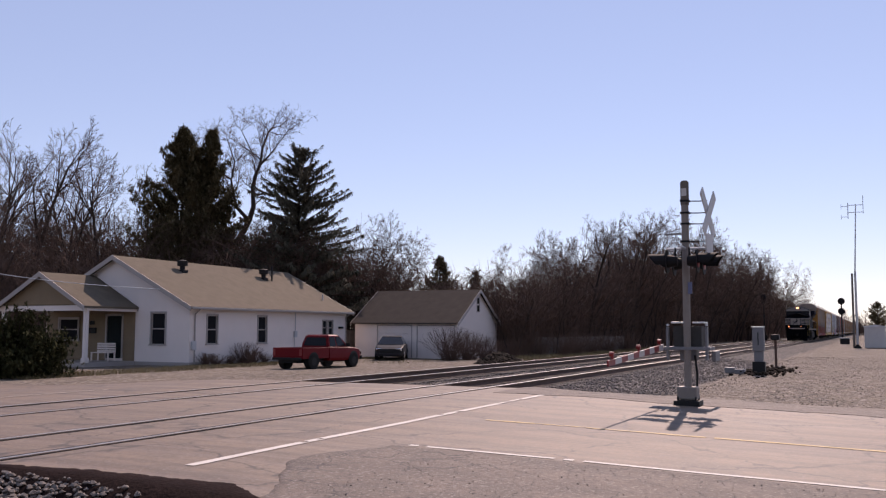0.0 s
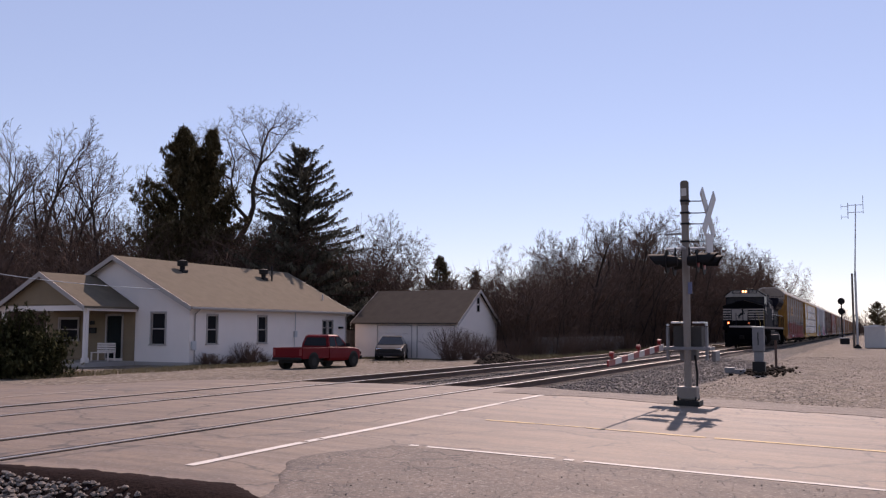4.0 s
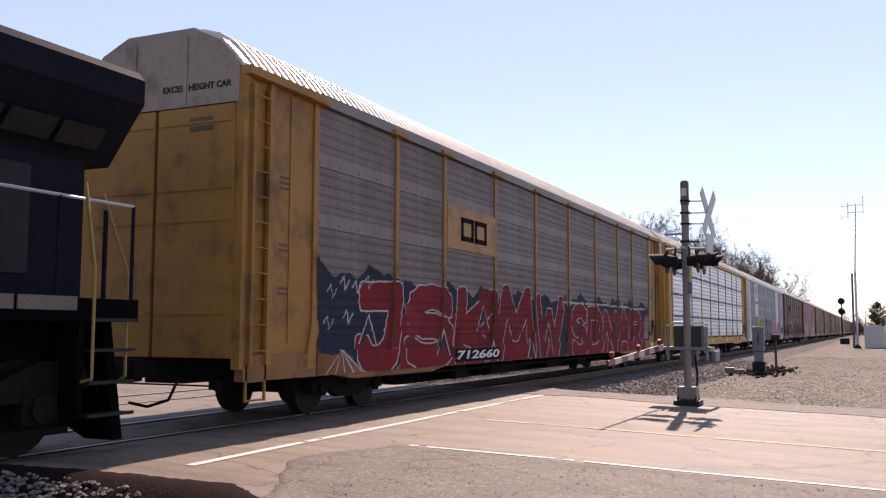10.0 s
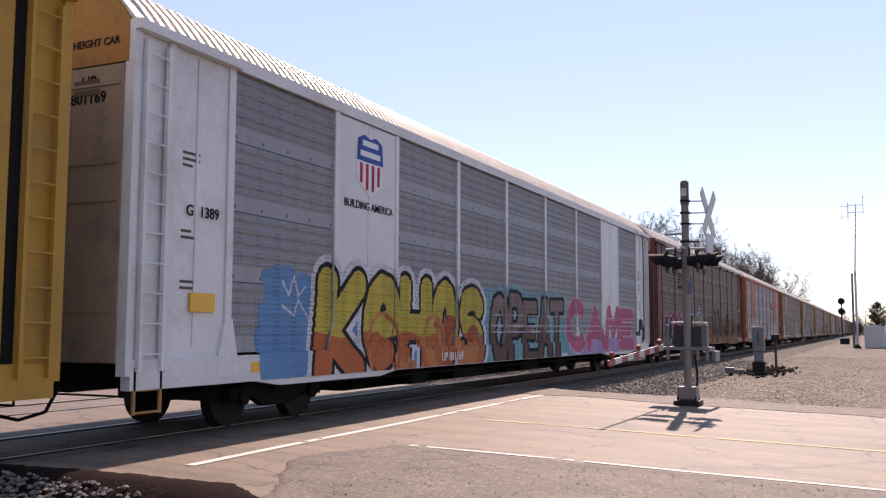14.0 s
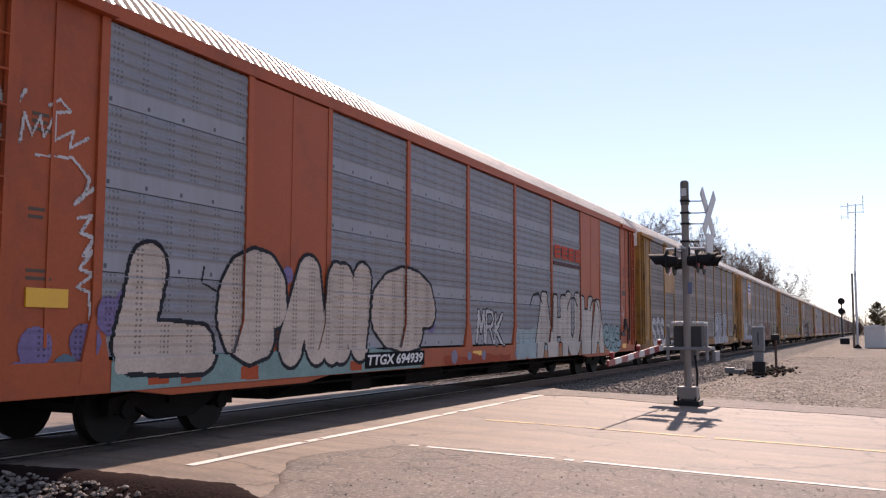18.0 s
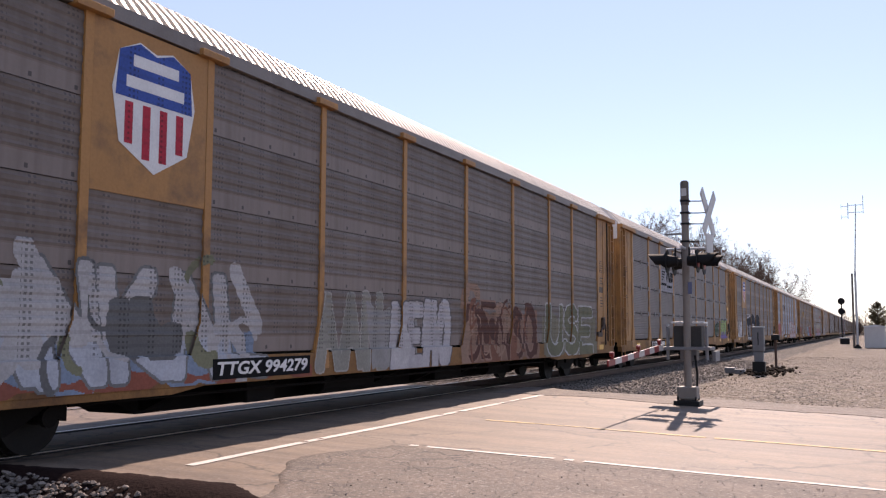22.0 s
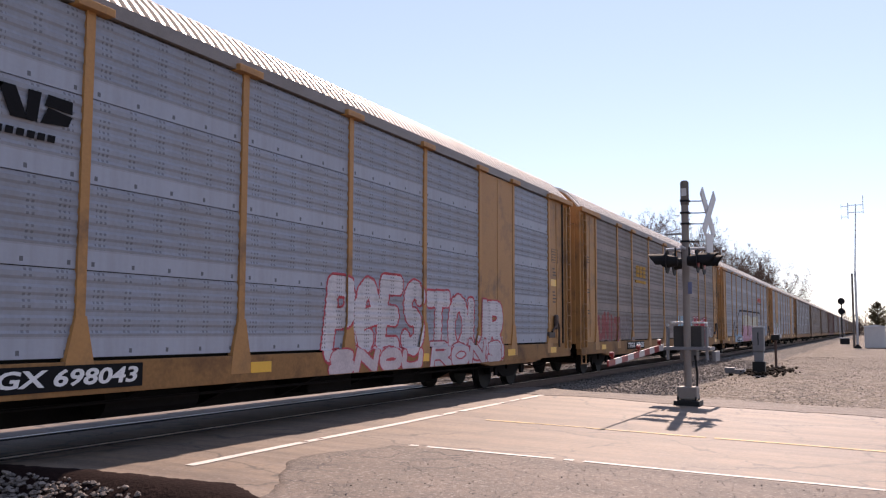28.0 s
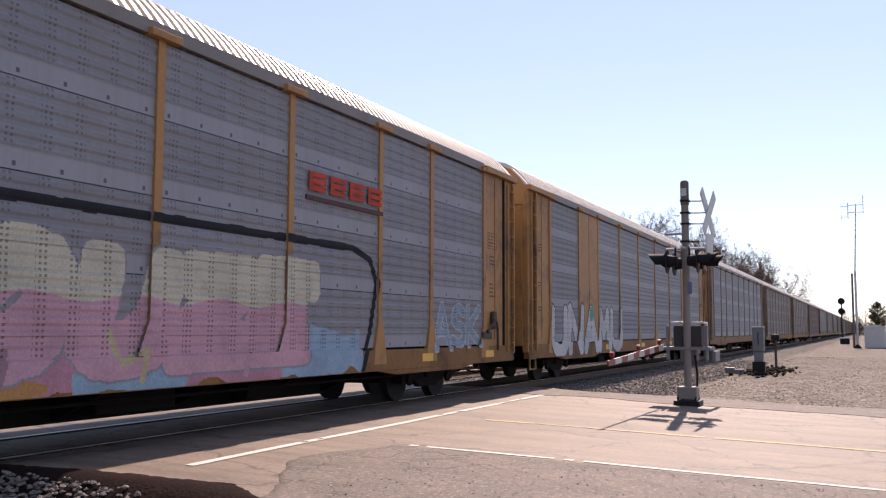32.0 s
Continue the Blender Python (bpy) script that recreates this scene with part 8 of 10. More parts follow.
class Piece:
    """A stretch of a car's side on which paint is laid cell by cell."""

    def __init__(self, car, r0, r1, z0=0.70, z1=2.4, blanks=False, cell=0.016):
        self.car, self.blanks = car, blanks
        self.x = np.arange(r0 - H, r1 - H, cell)
        self.z = np.arange(max(z0, 0.70), z1, cell * 0.9)
        self.gx, self.gz = np.meshgrid(self.x, self.z, indexing="ij")
        self.lab = np.zeros(self.gx.shape, int)
        self.cols = []

    def colour(self, col):
        if col not in self.cols:
            self.cols.append(col)
        return self.cols.index(col) + 1

    def wob(self, f, a, s):
        return a * (np.sin(self.gx * f + s) + 0.6 * np.sin(self.gz * f * 1.7 + s * 2.3) + 0.5 * np.sin(self.gx * f * 2.3 + self.gz * f + s * 3.1)) / 2.1

    def cloud(self, col, r0, r1, z0, z1, s=0.0, rough=0.16):
        d = np.minimum(np.minimum(self.gx - (r0 - H), (r1 - H) - self.gx), np.minimum(self.gz - z0 + 0.1, z1 - self.gz)) + self.wob(3.1, rough, s) + self.wob(8.0, rough * 0.4, s + 1)
        self.lab[d > 0.12] = self.colour(col)

    def strokes(self, lines, w, col, blunt=True):
        xs = [x for ln in lines for x, z in ln]
        i0, i1 = np.searchsorted(self.x, (min(xs) - w - 0.2, max(xs) + w + 0.2))
        if i1 <= i0:
            return
        gx, gz = self.gx[i0:i1], self.gz[i0:i1]
        d = np.full(gx.shape, 9.0)
        for ln in lines:
            for (ax, az), (bx, bz) in zip(ln, ln[1:]):
                j0, j1 = np.searchsorted(self.x[i0:i1], (min(ax, bx) - w - 0.1, max(ax, bx) + w + 0.1))
                if j1 <= j0:
                    continue
                px, pz = gx[j0:j1], gz[j0:j1]
                vx, vz = bx - ax, bz - az
                q = np.clip(((px - ax) * vx + (pz - az) * vz) / (vx * vx + vz * vz + 1e-9), 0, 1)
                # square-nosed marker: the blunt, angular ends of a painted letter
                ex, ez = np.abs(px - ax - q * vx), np.abs(pz - az - q * vz)
                d[j0:j1] = np.minimum(d[j0:j1], (ex ** 4 + ez ** 4) ** 0.25 if w > 0.06 and blunt else np.hypot(ex, ez))
        d = d + self.wob(5.0, 0.010, 2.0)[i0:i1]
        lab = self.lab[i0:i1]
        if callable(col):
            for c, m in col(self):
                lab[(d < w) & m[i0:i1]] = self.colour(c)
        else:
            lab[d < w] = self.colour(col)

    def swirls(self, n, r0, r1, z0, z1, cols, seed):
        """A tangle of short curved strokes, wide and dark below thin ones."""
        rng = random.Random(seed)
        for k in range(n):
            cx, cz, r, a = rng.uniform(r0, r1), rng.uniform(z0, z1), rng.uniform(0.18, 0.62), rng.uniform(0, 360)
            ln = [(x - H, z) for x, z in arc(cx, cz, r, a, a + rng.uniform(70, 200), 5)]
            self.strokes([ln], rng.uniform(0.10, 0.2) if k < n * 0.4 else rng.uniform(0.02, 0.06), cols[rng.randrange(len(cols))])

    def word(self, letters, r0, r1, z0, z1, fill, edge, w=0.12, line=0.05, lean=0.1, seed=1, halo=None, blunt=True, ends=None, glint=False):
        """A word between two places along the side; ends gives the borders between its letters."""
        rng = random.Random(seed)
        n = len(letters)
        cuts = [r0 + (r1 - r0) * i / n for i in range(n + 1)] if ends is None else [r0, *ends, r1]
        lines = []
        for i in range(n):
            g = GLYPH[letters[i]]
            dz, hz = rng.uniform(-0.05, 0.05), (z1 - z0) * rng.uniform(0.92, 1.04)
            step = cuts[i + 1] - cuts[i]
            pad = min(w * 0.75, step * 0.3)
            for ln in g:
                lines.append([(cuts[i] - H + pad + px / 0.8 * (step - 2 * pad) + lean * (pz - 0.5), z0 + w * 0.7 + dz + pz * (hz - 1.4 * w)) for px, pz in ln])
        if halo:
            self.strokes(lines, w + line * 2.4, halo, blunt)
        self.strokes(lines, w + line, edge, blunt)
        self.strokes(lines, w, fill, blunt)
        if w >= 0.1 and glint and not callable(fill):
            # a lighter glint on each letter
            light = tuple(min(0.7, c * 1.25 + 0.03) for c in fill)
            self.strokes([[(x - w * 0.35, z + w * 0.3) for x, z in ln] for ln in lines[::2]], w * 0.2, light, False)
        return lines

    def line(self, pts, w, col):
        self.strokes([[(x - H, z) for x, z in pts]], w, col)

    def depth(self, x, z):
        y = side_depth(x, z)
        if self.blanks:
            for i in (1, 7):
                y = np.where((x > POST_X[i]) & (x < POST_X[i + 1]) & (z >= Z0), np.minimum(y, -1.536), y)
        return y

    def done(self, label):
        """Lays the paint as thin strips, one for each run of a colour on one plane of the side."""
        cx, cz = self.x[1] - self.x[0], self.z[1] - self.z[0]
        lab, dep = self.lab.T, self.depth(self.gx, self.gz).T
        nz, nx = lab.shape
        cut = np.ones((nz, nx), bool)
        cut[:, 1:] = (lab[:, 1:] != lab[:, :-1]) | (np.abs(dep[:, 1:] - dep[:, :-1]) > 1e-5)
        first = np.flatnonzero(cut.ravel())
        last = np.append(first[1:], nz * nx) - 1
        keep = lab.ravel()[first] > 0
        first, last = first[keep], last[keep]
        if not len(first):
            return
        row, c0, c1 = first // nx, first % nx, last % nx
        xa, xb, z = self.x[c0] - cx / 2, self.x[c1] + cx / 2, self.z[row]
        xm = self.x[(c0 + c1) // 2]
        ya, yb = self.depth(xm, z - cz / 2), self.depth(xm, z + cz / 2)
        corners = [np.stack(q, axis=1) for q in ((xa, ya, z - cz / 2), (xb, ya, z - cz / 2), (xb, yb, z + cz / 2), (xa, yb, z + cz / 2))]
        V = np.stack(corners, axis=1).reshape(-1, 3)
        F = np.arange(len(first) * 4).reshape(-1, 4)
        me = bpy.data.meshes.new("graffiti")
        me.from_pydata(V.tolist(), [], F.tolist())
        for c in self.cols:
            me.materials.append(spray(c))
        me.polygons.foreach_set("material_index", (lab.ravel()[first] - 1).tolist())
        me.update()
        part("graffiti", me, None, self.car, label)


WHITE, BLACK, RED, CREAM = (0.54, 0.52, 0.52), (0.014, 0.014, 0.016), (0.20, 0.016, 0.020), (0.46, 0.375, 0.31)
YELLOW, ORANGE, PINK, BLUE = (0.50, 0.36, 0.06), (0.42, 0.13, 0.04), (0.42, 0.18, 0.22), (0.10, 0.22, 0.38)
TEAL, OLIVE, GREY, PURPLE = (0.16, 0.30, 0.27), (0.12, 0.13, 0.07), (0.20, 0.20, 0.21), (0.32, 0.18, 0.40)
SKY, BRN = (0.22, 0.35, 0.43), (0.24, 0.10, 0.04)


def two_tone(top, low, z):
    return lambda p: [(top, p.gz + 0.05 * np.sin(p.gx * 4) > z), (low, p.gz + 0.05 * np.sin(p.gx * 4) <= z)]


def sill_number(car, r0, r1, body="", dark=True):
    """Stencilled number on the side sill: what can be read, or plain bars."""
    pl = plate(car, "number_panel", r0 - H, r1 - H, 0.74, 1.01, M_STENC if dark else M_STENW, "black number panel on the sill" if dark else "white number panel on the sill", -1.557)
    if body:
        me = text_mesh(body, 0.24, M_STENW if dark else M_STENC, 0.002, 0.006)
        me.transform(Matrix(((1, 0.16, 0, 0), (0, 1, 0, 0), (0, 0, 1, 0), (0, 0, 0, 1))))
        wide = max(v.co.x for v in me.vertices) - min(v.co.x for v in me.vertices)
        k = (r1 - r0 - 0.16) / wide
        o = part("number", me, None, pl, "white stencilled number" if dark else "black stencilled number")
        o.matrix_basis = pose((r0 + r1) / 2 - H, -1.5595, 0.872) @ SIDE
        o.scale.x = k
        return
    n = max(1, int((r1 - r0 - 0.1) / 0.2))
    for i in range(n):
        plate(car, "number_bar", r0 - H + 0.07 + i * 0.2, r0 - H + 0.19 + i * 0.2, 0.80, 0.96, M_STENW, "", -1.5595, pl)


def shield(car, r, z0, z1, backing=None, bay=None):
    """Plain shield emblem: blue top over red and white uprights."""
    if backing:
        plate(car, "emblem_plate", bay[0] - H, bay[1] - H, backing[0], backing[1], backing[2], "plain plate behind the emblem", -1.528)
    x, h = r - H, z1 - z0
    w = h * 0.46
    y = -1.534
    bm = B()
    prism(bm, [(x - w * .82, z0 + h * .2), (x, z0), (x + w * .82, z0 + h * .2), (x + w, z0 + h * .6), (x + w * .86, z1 - h * .1), (x + w * .4, z1), (x, z1 - h * .05), (x - w * .4, z1), (x - w * .86, z1 - h * .1), (x - w, z0 + h * .6)], "y", y, y + 0.01)
    s = part("shield_emblem", bm, M_STENW, car, "red, white and blue shield emblem")
    bm = B()
    prism(bm, [(x - w * .93, z0 + h * .55), (x + w * .93, z0 + h * .55), (x + w * .86, z1 - h * .1), (x + w * .4, z1 - .02), (x, z1 - h * .07), (x - w * .4, z1 - .02), (x - w * .86, z1 - h * .1)], "y", y - 0.004, y)
    part("blue_field", bm, spray((0.045, 0.09, 0.30)), s, "blue field")
    for i in range(4):
        xx = x - w * .62 + i * w * .41
        bm = B()
        box(bm, xx - w * .09, xx + w * .09, y - 0.004, y, z0 + h * (.2 if i in (0, 3) else .1), z0 + h * .52)
        part("red_bar", bm, spray((0.42, 0.04, 0.06)), s, "red upright bar")
    for zz, k in ((.85, .55), (.68, .7)):
        bm = B()
        box(bm, x - w * k, x + w * k, y - 0.008, y - 0.003, z0 + h * (zz - .05), z0 + h * (zz + .04))
        part("white_bar", bm, M_STENW, s, "white bar in place of lettering")


def maker_plate(car, r0, r1, z0, z1, ground, ink, label, y=-1.53):
    """A plain emblem: a plate with two open block shapes in its colours."""
    pl = plate(car, "emblem_plate", r0 - H, r1 - H, z0, z1, ground, label, y) if ground else car
    w, h = r1 - r0, z1 - z0
    for a, b in ((.26, .52), (.54, .80)):
        bm = B()
        x0, x1 = r0 - H + a * w, r0 - H + b * w
        for q in ((x0, x0 + .05 * w, .25, .75), (x1 - .05 * w, x1, .25, .75), (x0, x1, .66, .78), (x0, x1, .22, .34)):
            box(bm, q[0], q[1], y - 0.006, y, z0 + q[2] * h, z0 + q[3] * h)
        part("emblem_shape", bm, ink, pl, "plain emblem shape")


def swept_emblem(car, r0, r1, z0, z1, ground, ink, label, y=-1.53):
    """A plain emblem: tapering bars swept into two slanting blocks over a row of small bars."""
    pl = plate(car, "emblem_plate", r0 - H, r1 - H, z0, z1, ground, label, y) if ground else car
    w, h = r1 - r0, z1 - z0
    X, Z = lambda u: r0 - H + u * w, lambda v: z0 + v * h

    def shape(pts, name="emblem_shape"):
        bm = B()
        prism(bm, [(X(u), Z(v)) for u, v in pts], "y", y - 0.006, y)
        part(name, bm, ink, pl, "plain emblem shape")
    for i in range(4):
        v = .84 - .115 * i
        shape([(.10 - .008 * i, v), (.36 - .055 * i, v), (.33 - .055 * i, v + .06), (.105 - .008 * i, v + .06)])
    shape([(.44, .56), (.50, .46), (.60, .92), (.50, .92)])
    shape([(.57, .92), (.66, .92), (.73, .46), (.64, .46)])
    shape([(.72, .46), (.78, .46), (.80, .92), (.73, .92)])
    shape([(.80, .46), (.96, .50), (.98, .66), (.84, .72)])
    shape([(.82, .74), (.98, .70), (.98, .90), (.84, .92)])
    for i in range(7):
        shape([(.05 + i * .057, .27), (.09 + i * .057, .27), (.095 + i * .057, .38), (.055 + i * .057, .38)], "lettering_bar")
        shape([(.50 + i * .057, .20), (.54 + i * .057, .20), (.545 + i * .057, .31), (.505 + i * .057, .31)], "lettering_bar")


def block_emblem(car, r0, r1, z0, z1, ink, under=None, n=4, y=-1.53):
    """A plain emblem: a row of slanting blocks over a long bar."""
    w, h = r1 - r0, z1 - z0
    for i in range(n):
        a = r0 - H + w * (i + .08) / n
        b = r0 - H + w * (i + .86) / n
        bm = B()
        for lo, hi in ((.34, .52), (.58, .76), (.82, 1.0)):
            prism(bm, [(a + lo * .08 * h, z0 + lo * h), (b + lo * .08 * h, z0 + lo * h), (b + hi * .08 * h, z0 + hi * h), (a + hi * .08 * h, z0 + hi * h)], "y", y - 0.006, y)
        box(bm, a + 0.02, a + 0.25 * (b - a), y - 0.007, y, z0 + .34 * h, z0 + h)
        part("emblem_shape", bm, ink, car, "plain emblem shape")
    plate(car, "emblem_bar", r0 - H, r1 - H, z0, z0 + .16 * h, under or ink, "long emblem bar", y - 0.006)


def end_marks(car, body, cap=True):
    """Number on the end door and the height notice on the panel above it."""
    facing = pose(0, 0, 0, 90, 0, -90)
    for i, q in enumerate(body):
        o = part("end_number", text_mesh(q, 0.19, M_STENC, 0.002, 0.004), None, car, "black end number")
        o.matrix_basis = pose(-H - 0.004, -0.85, 4.36 - 0.2 * i) @ facing
    if cap:
        o = part("height_notice", text_mesh("EXCESS HEIGHT CAR", 0.13, M_STENC, 0.002, 0.003), None, car, "black height notice")
        o.matrix_basis = pose(-H + 0.006, -0.70, 4.84) @ facing


M_STENF = mat("faded_stencil", (0.075, 0.048, 0.03), 0.7, var=0.3, bump=0)
LEVER = B()
pipe(LEVER, [(0.42, -1.56, 0.95), (0.30, -1.60, 1.45), (0.18, -1.60, 1.62), (-0.25, -1.58, 1.36)], 0.03)
box(LEVER, 0.08, 0.30, -1.60, -1.50, 1.42, 1.82, 0.05)
box(LEVER, -0.45, 0.05, -1.57, -1.50, 1.20, 1.36, 0.02)
LEVER = mesh_of("brake_lever", LEVER, mat("greasy_brown_iron", (0.05, 0.03, 0.022), 0.7, var=0.4))


def stencils(car, seed):
    """Small unreadable lettering on the end plates, as bars; a boxed table, a lever and a stirrup step."""
    rng = random.Random(seed)
    for r0, zs in ((0.95, (3.62, 3.54, 3.46, 2.62, 2.54, 1.98, 1.90)), (26.15, (3.05, 2.96, 2.88, 2.42, 2.33, 2.24, 2.15))):
        for z in zs:
            w = rng.uniform(0.18, 0.34)
            plate(car, "stencil_bar", r0 - H, r0 - H + w, z, z + 0.035, M_STENF, "", -1.504)
    x0, z0 = 26.05 - H, 3.24
    for a, b, c, d in ((0, 0.56, 0, 0.014), (0, 0.56, 0.356, 0.37), (0, 0.014, 0.014, 0.356), (0.546, 0.56, 0.014, 0.356)):
        plate(car, "table_rule", x0 + a, x0 + b, z0 + c, z0 + d, M_STENF, "", -1.504)
    for i in range(4):
        for a in (0.05, 0.20, 0.37):
            plate(car, "stencil_bar", x0 + a, x0 + a + rng.uniform(0.07, 0.13), z0 + 0.05 + i * 0.075, z0 + 0.085 + i * 0.075, M_STENF, "", -1.504)
    if seed % 3 != 2:
        plate(car, "end_notice", 26.0 - H, 26.5 - H, 2.6, 2.78, M_REFL if seed % 2 else M_STENF, "small notice plate", -1.5035)
    part("brake_lever", LEVER, None, car, "greasy brake lever").location.x = 26.1 - H
    bm = B()
    for z in (0.42, 0.68):
        tube(bm, (-H + 0.18, -1.53, z), (-H + 0.62, -1.53, z), 0.016, seg=6)
    for x in (-H + 0.18, -H + 0.62):
        box(bm, x - 0.02, x + 0.02, -1.545, -1.515, 0.40, 0.95)
    part("stirrup_step", bm, P_YEL if seed in (0, 1) else P_TAN, car)
    for z in (4.32, 4.20):
        bm = B()
        box(bm, -H - 0.012, -H + 0.03, -1.02, -0.62, z, z + 0.07)
        part("stencil_bar", bm, M_STENF, car)


def tag_label(car, name, body, size, r, z, material, label, y=-1.53):
    o = part(name, text_mesh(body, size, material, 0.002, 0.002), None, car, label)
    o.matrix_basis = pose(r - H, y, z) @ SIDE
    return o


def paint_cars():
    C = CARS
    for i in range(13):
        stencils(C[i], i)
    navy = (0.022, 0.026, 0.045)
    # 1
    p = Piece(C[0], 1.95, 25.8, 0.62, 2.55)
    p.cloud(navy, 1.95, 5.2, 0.68, 2.45, 1.0, 0.2)
    p.cloud((0.20, 0.085, 0.035), 1.9, 3.2, 0.66, 1.12, 1.0, 0.06)
    p.cloud(navy, 5.0, 15.0, 1.3, 2.32, 4.0, 0.22)
    p.cloud((0.035, 0.03, 0.034), 13.6, 16.0, 0.66, 2.2, 2.0, 0.1)
    p.cloud(navy, 15.4, 25.8, 1.8, 2.42, 6.0, 0.2)
    p.cloud(RED, 4.6, 14.4, 0.62, 1.8, 2.0, 0.08)
    p.word("JSKMW", 3.15, 14.7, 0.72, 2.32, RED, (0.44, 0.40, 0.38), 0.24, 0.03, 0.15, 4, None, True, (4.9, 7.3, 9.6, 12.3))
    p.swirls(16, 5.0, 14.0, 0.75, 1.7, ((0.13, 0.010, 0.014), (0.24, 0.022, 0.028), (0.16, 0.013, 0.018)), 3)
    for r, z in ((3.6, 1.25), (6.6, 1.0), (8.8, 1.55), (9.3, 0.75), (11.9, 0.8), (13.4, 1.2)):
        p.line([(r - 0.16, z), (r + 0.05, z + 0.26), (r + 0.24, z - 0.02)], 0.07, (0.035, 0.03, 0.034))
        p.line([(r - 0.26, z - 0.08), (r + 0.05, z + 0.4), (r + 0.34, z - 0.10)], 0.018, (0.46, 0.42, 0.40))
    p.cloud(RED, 15.0, 25.0, 0.62, 2.12, 3.0, 0.05)
    p.word("SDNAR", 15.4, 24.4, 0.66, 2.1, RED, (0.44, 0.40, 0.40), 0.20, 0.028, 0.12, 8)
    for r in (16.4, 18.3, 20.2, 22.0, 23.7):
        p.line([(r, 1.2), (r + 0.1, 1.62)], 0.11, (0.04, 0.025, 0.028))
    for r0, r1, z in ((14.8, 16.8, 2.18), (17.0, 19.6, 2.2), (19.8, 22.5, 2.2), (22.7, 25.2, 2.18)):
        p.line([(r0, z), (r1, z + 0.02)], 0.026, (0.44, 0.42, 0.40))
    for k, (r, z) in enumerate(((2.3, 2.0), (2.7, 2.15), (3.1, 2.1), (3.5, 2.2), (2.2, 1.5), (2.8, 1.6), (14.6, 2.1), (25.0, 1.6), (25.2, 1.2))):
        p.line([(r, z), (r + 0.12, z + 0.12), (r + 0.16, z - 0.1), (r + 0.3, z + 0.06)], 0.014, (0.34, 0.33, 0.34))
    for a in range(5):
        p.line([(2.7, 1.08), (2.2 + 0.3 * a, 0.68)], 0.012, (0.4, 0.37, 0.35))
    p.done("red graffiti letters outlined in white over dark smears")
    maker_plate(C[0], 6.85, 9.5, 3.08, 3.98, P_TAN, M_STENC, "faded tan emblem plate with dark shapes")
    sill_number(C[0], 7.2, 9.75, "712660")
    end_marks(C[0], (), True)
    # 2
    shield(C[1], 5.72, 3.75, 4.62, (2.95, 4.93, P_GOLD), (4.72, 6.68))
    tag_label(C[1], "slogan", "BUILDING AMERICA", 0.19, 5.72, 3.32, M_STENC, "small black slogan", -1.531)
    sill_number(C[1], 5.3, 7.9, "TTGX  255831")
    tag_label(C[1], "mark", "R1", 0.2, 8.75, 0.88, M_STENW, "small white mark", -1.552)
    plate(C[1], "sill_mark", 22.0 - H, 22.5 - H, 0.80, 0.96, spray((0.35, 0.04, 0.03)), "red mark on the sill", -1.551)
    plate(C[1], "sill_plate", 23.5 - H, 23.85 - H, 0.78, 1.02, M_STENC, "small black plate", -1.551)
    clamp = B()
    box(clamp, -0.14, 0.14, -1.545, -1.49, -0.09, 0.09, 0.03)
    clamp = mesh_of("clamp", clamp, M_GREYP)
    lug = B()
    box(lug, -0.03, 0.03, -1.53, -1.49, -0.10, 0.10)
    lug = mesh_of("lug", lug, M_ALU)
    for r in (1, 2, 3):
        for i, x in enumerate(POST_X):
            part("clamp", clamp, None, C[1], "grey panel clamp").location = (x, 0.004, Z0 + r * ROW_H)
            if i < 9:
                part("lug", lug, None, C[1]).location = ((x + POST_X[i + 1]) / 2, 0, Z0 + r * ROW_H)
    # 3
    shield(C[2], 5.72, 3.68, 4.76)
    tag_label(C[2], "slogan", "BUILDING AMERICA", 0.19, 5.72, 3.50, M_STENC, "small black slogan")
    tag_label(C[2], "mark", "G  1389", 0.2, 1.35, 2.9, M_STENC, "small black mark", -1.5185)
    end_marks(C[2], ("UP", "801169"), True)
    p = Piece(C[2], 1.6, 26.2, 0.62, 2.6, True)
    p.cloud(BLUE, 2.5, 11.6, 0.64, 2.35, 3.0, 0.2)
    p.cloud((0.10, 0.24, 0.27), 4.9, 7.4, 1.9, 2.5, 5.0, 0.2)
    p.cloud((0.12, 0.30, 0.32), 11.0, 17.4, 0.66, 2.4, 2.0, 0.22)
    p.word("KeHOS", 4.1, 11.0, 0.60, 2.34, two_tone((0.42, 0.33, 0.06), (0.42, 0.12, 0.045), 1.32), BLACK, 0.25, 0.085, 0.12, 21, (0.50, 0.50, 0.52), False, (5.55, 6.85, 8.3, 9.45))
    p.swirls(22, 4.3, 10.6, 0.7, 1.2, ((0.20, 0.16, 0.17), (0.34, 0.09, 0.04), (0.44, 0.17, 0.07)), 6)
    p.word("OPEAT", 11.4, 16.8, 0.62, 2.22, two_tone((0.20, 0.145, 0.125), (0.12, 0.07, 0.055), 1.4), BLACK, 0.16, 0.09, 0.05, 22, (0.16, 0.30, 0.32))
    p.cloud((0.34, 0.25, 0.40), 17.2, 25.7, 0.62, 1.25, 1.0, 0.06)
    p.word("CAME", 17.1, 25.4, 0.78, 2.18, (0.44, 0.11, 0.17), (0.50, 0.38, 0.42), 0.22, 0.035, 0.05, 23, None, False)
    for z in (1.35, 1.5, 1.75):
        p.line([(11.5, z), (25.2, z + 0.05)], 0.014, (0.42, 0.40, 0.42))
    p.line([(3.2, 2.1), (3.35, 1.9), (3.5, 2.2), (3.6, 1.9), (3.8, 2.05)], 0.018, (0.5, 0.48, 0.5))
    p.line([(3.2, 1.75), (3.5, 1.6), (3.6, 1.85), (3.85, 1.6)], 0.018, (0.5, 0.48, 0.5))
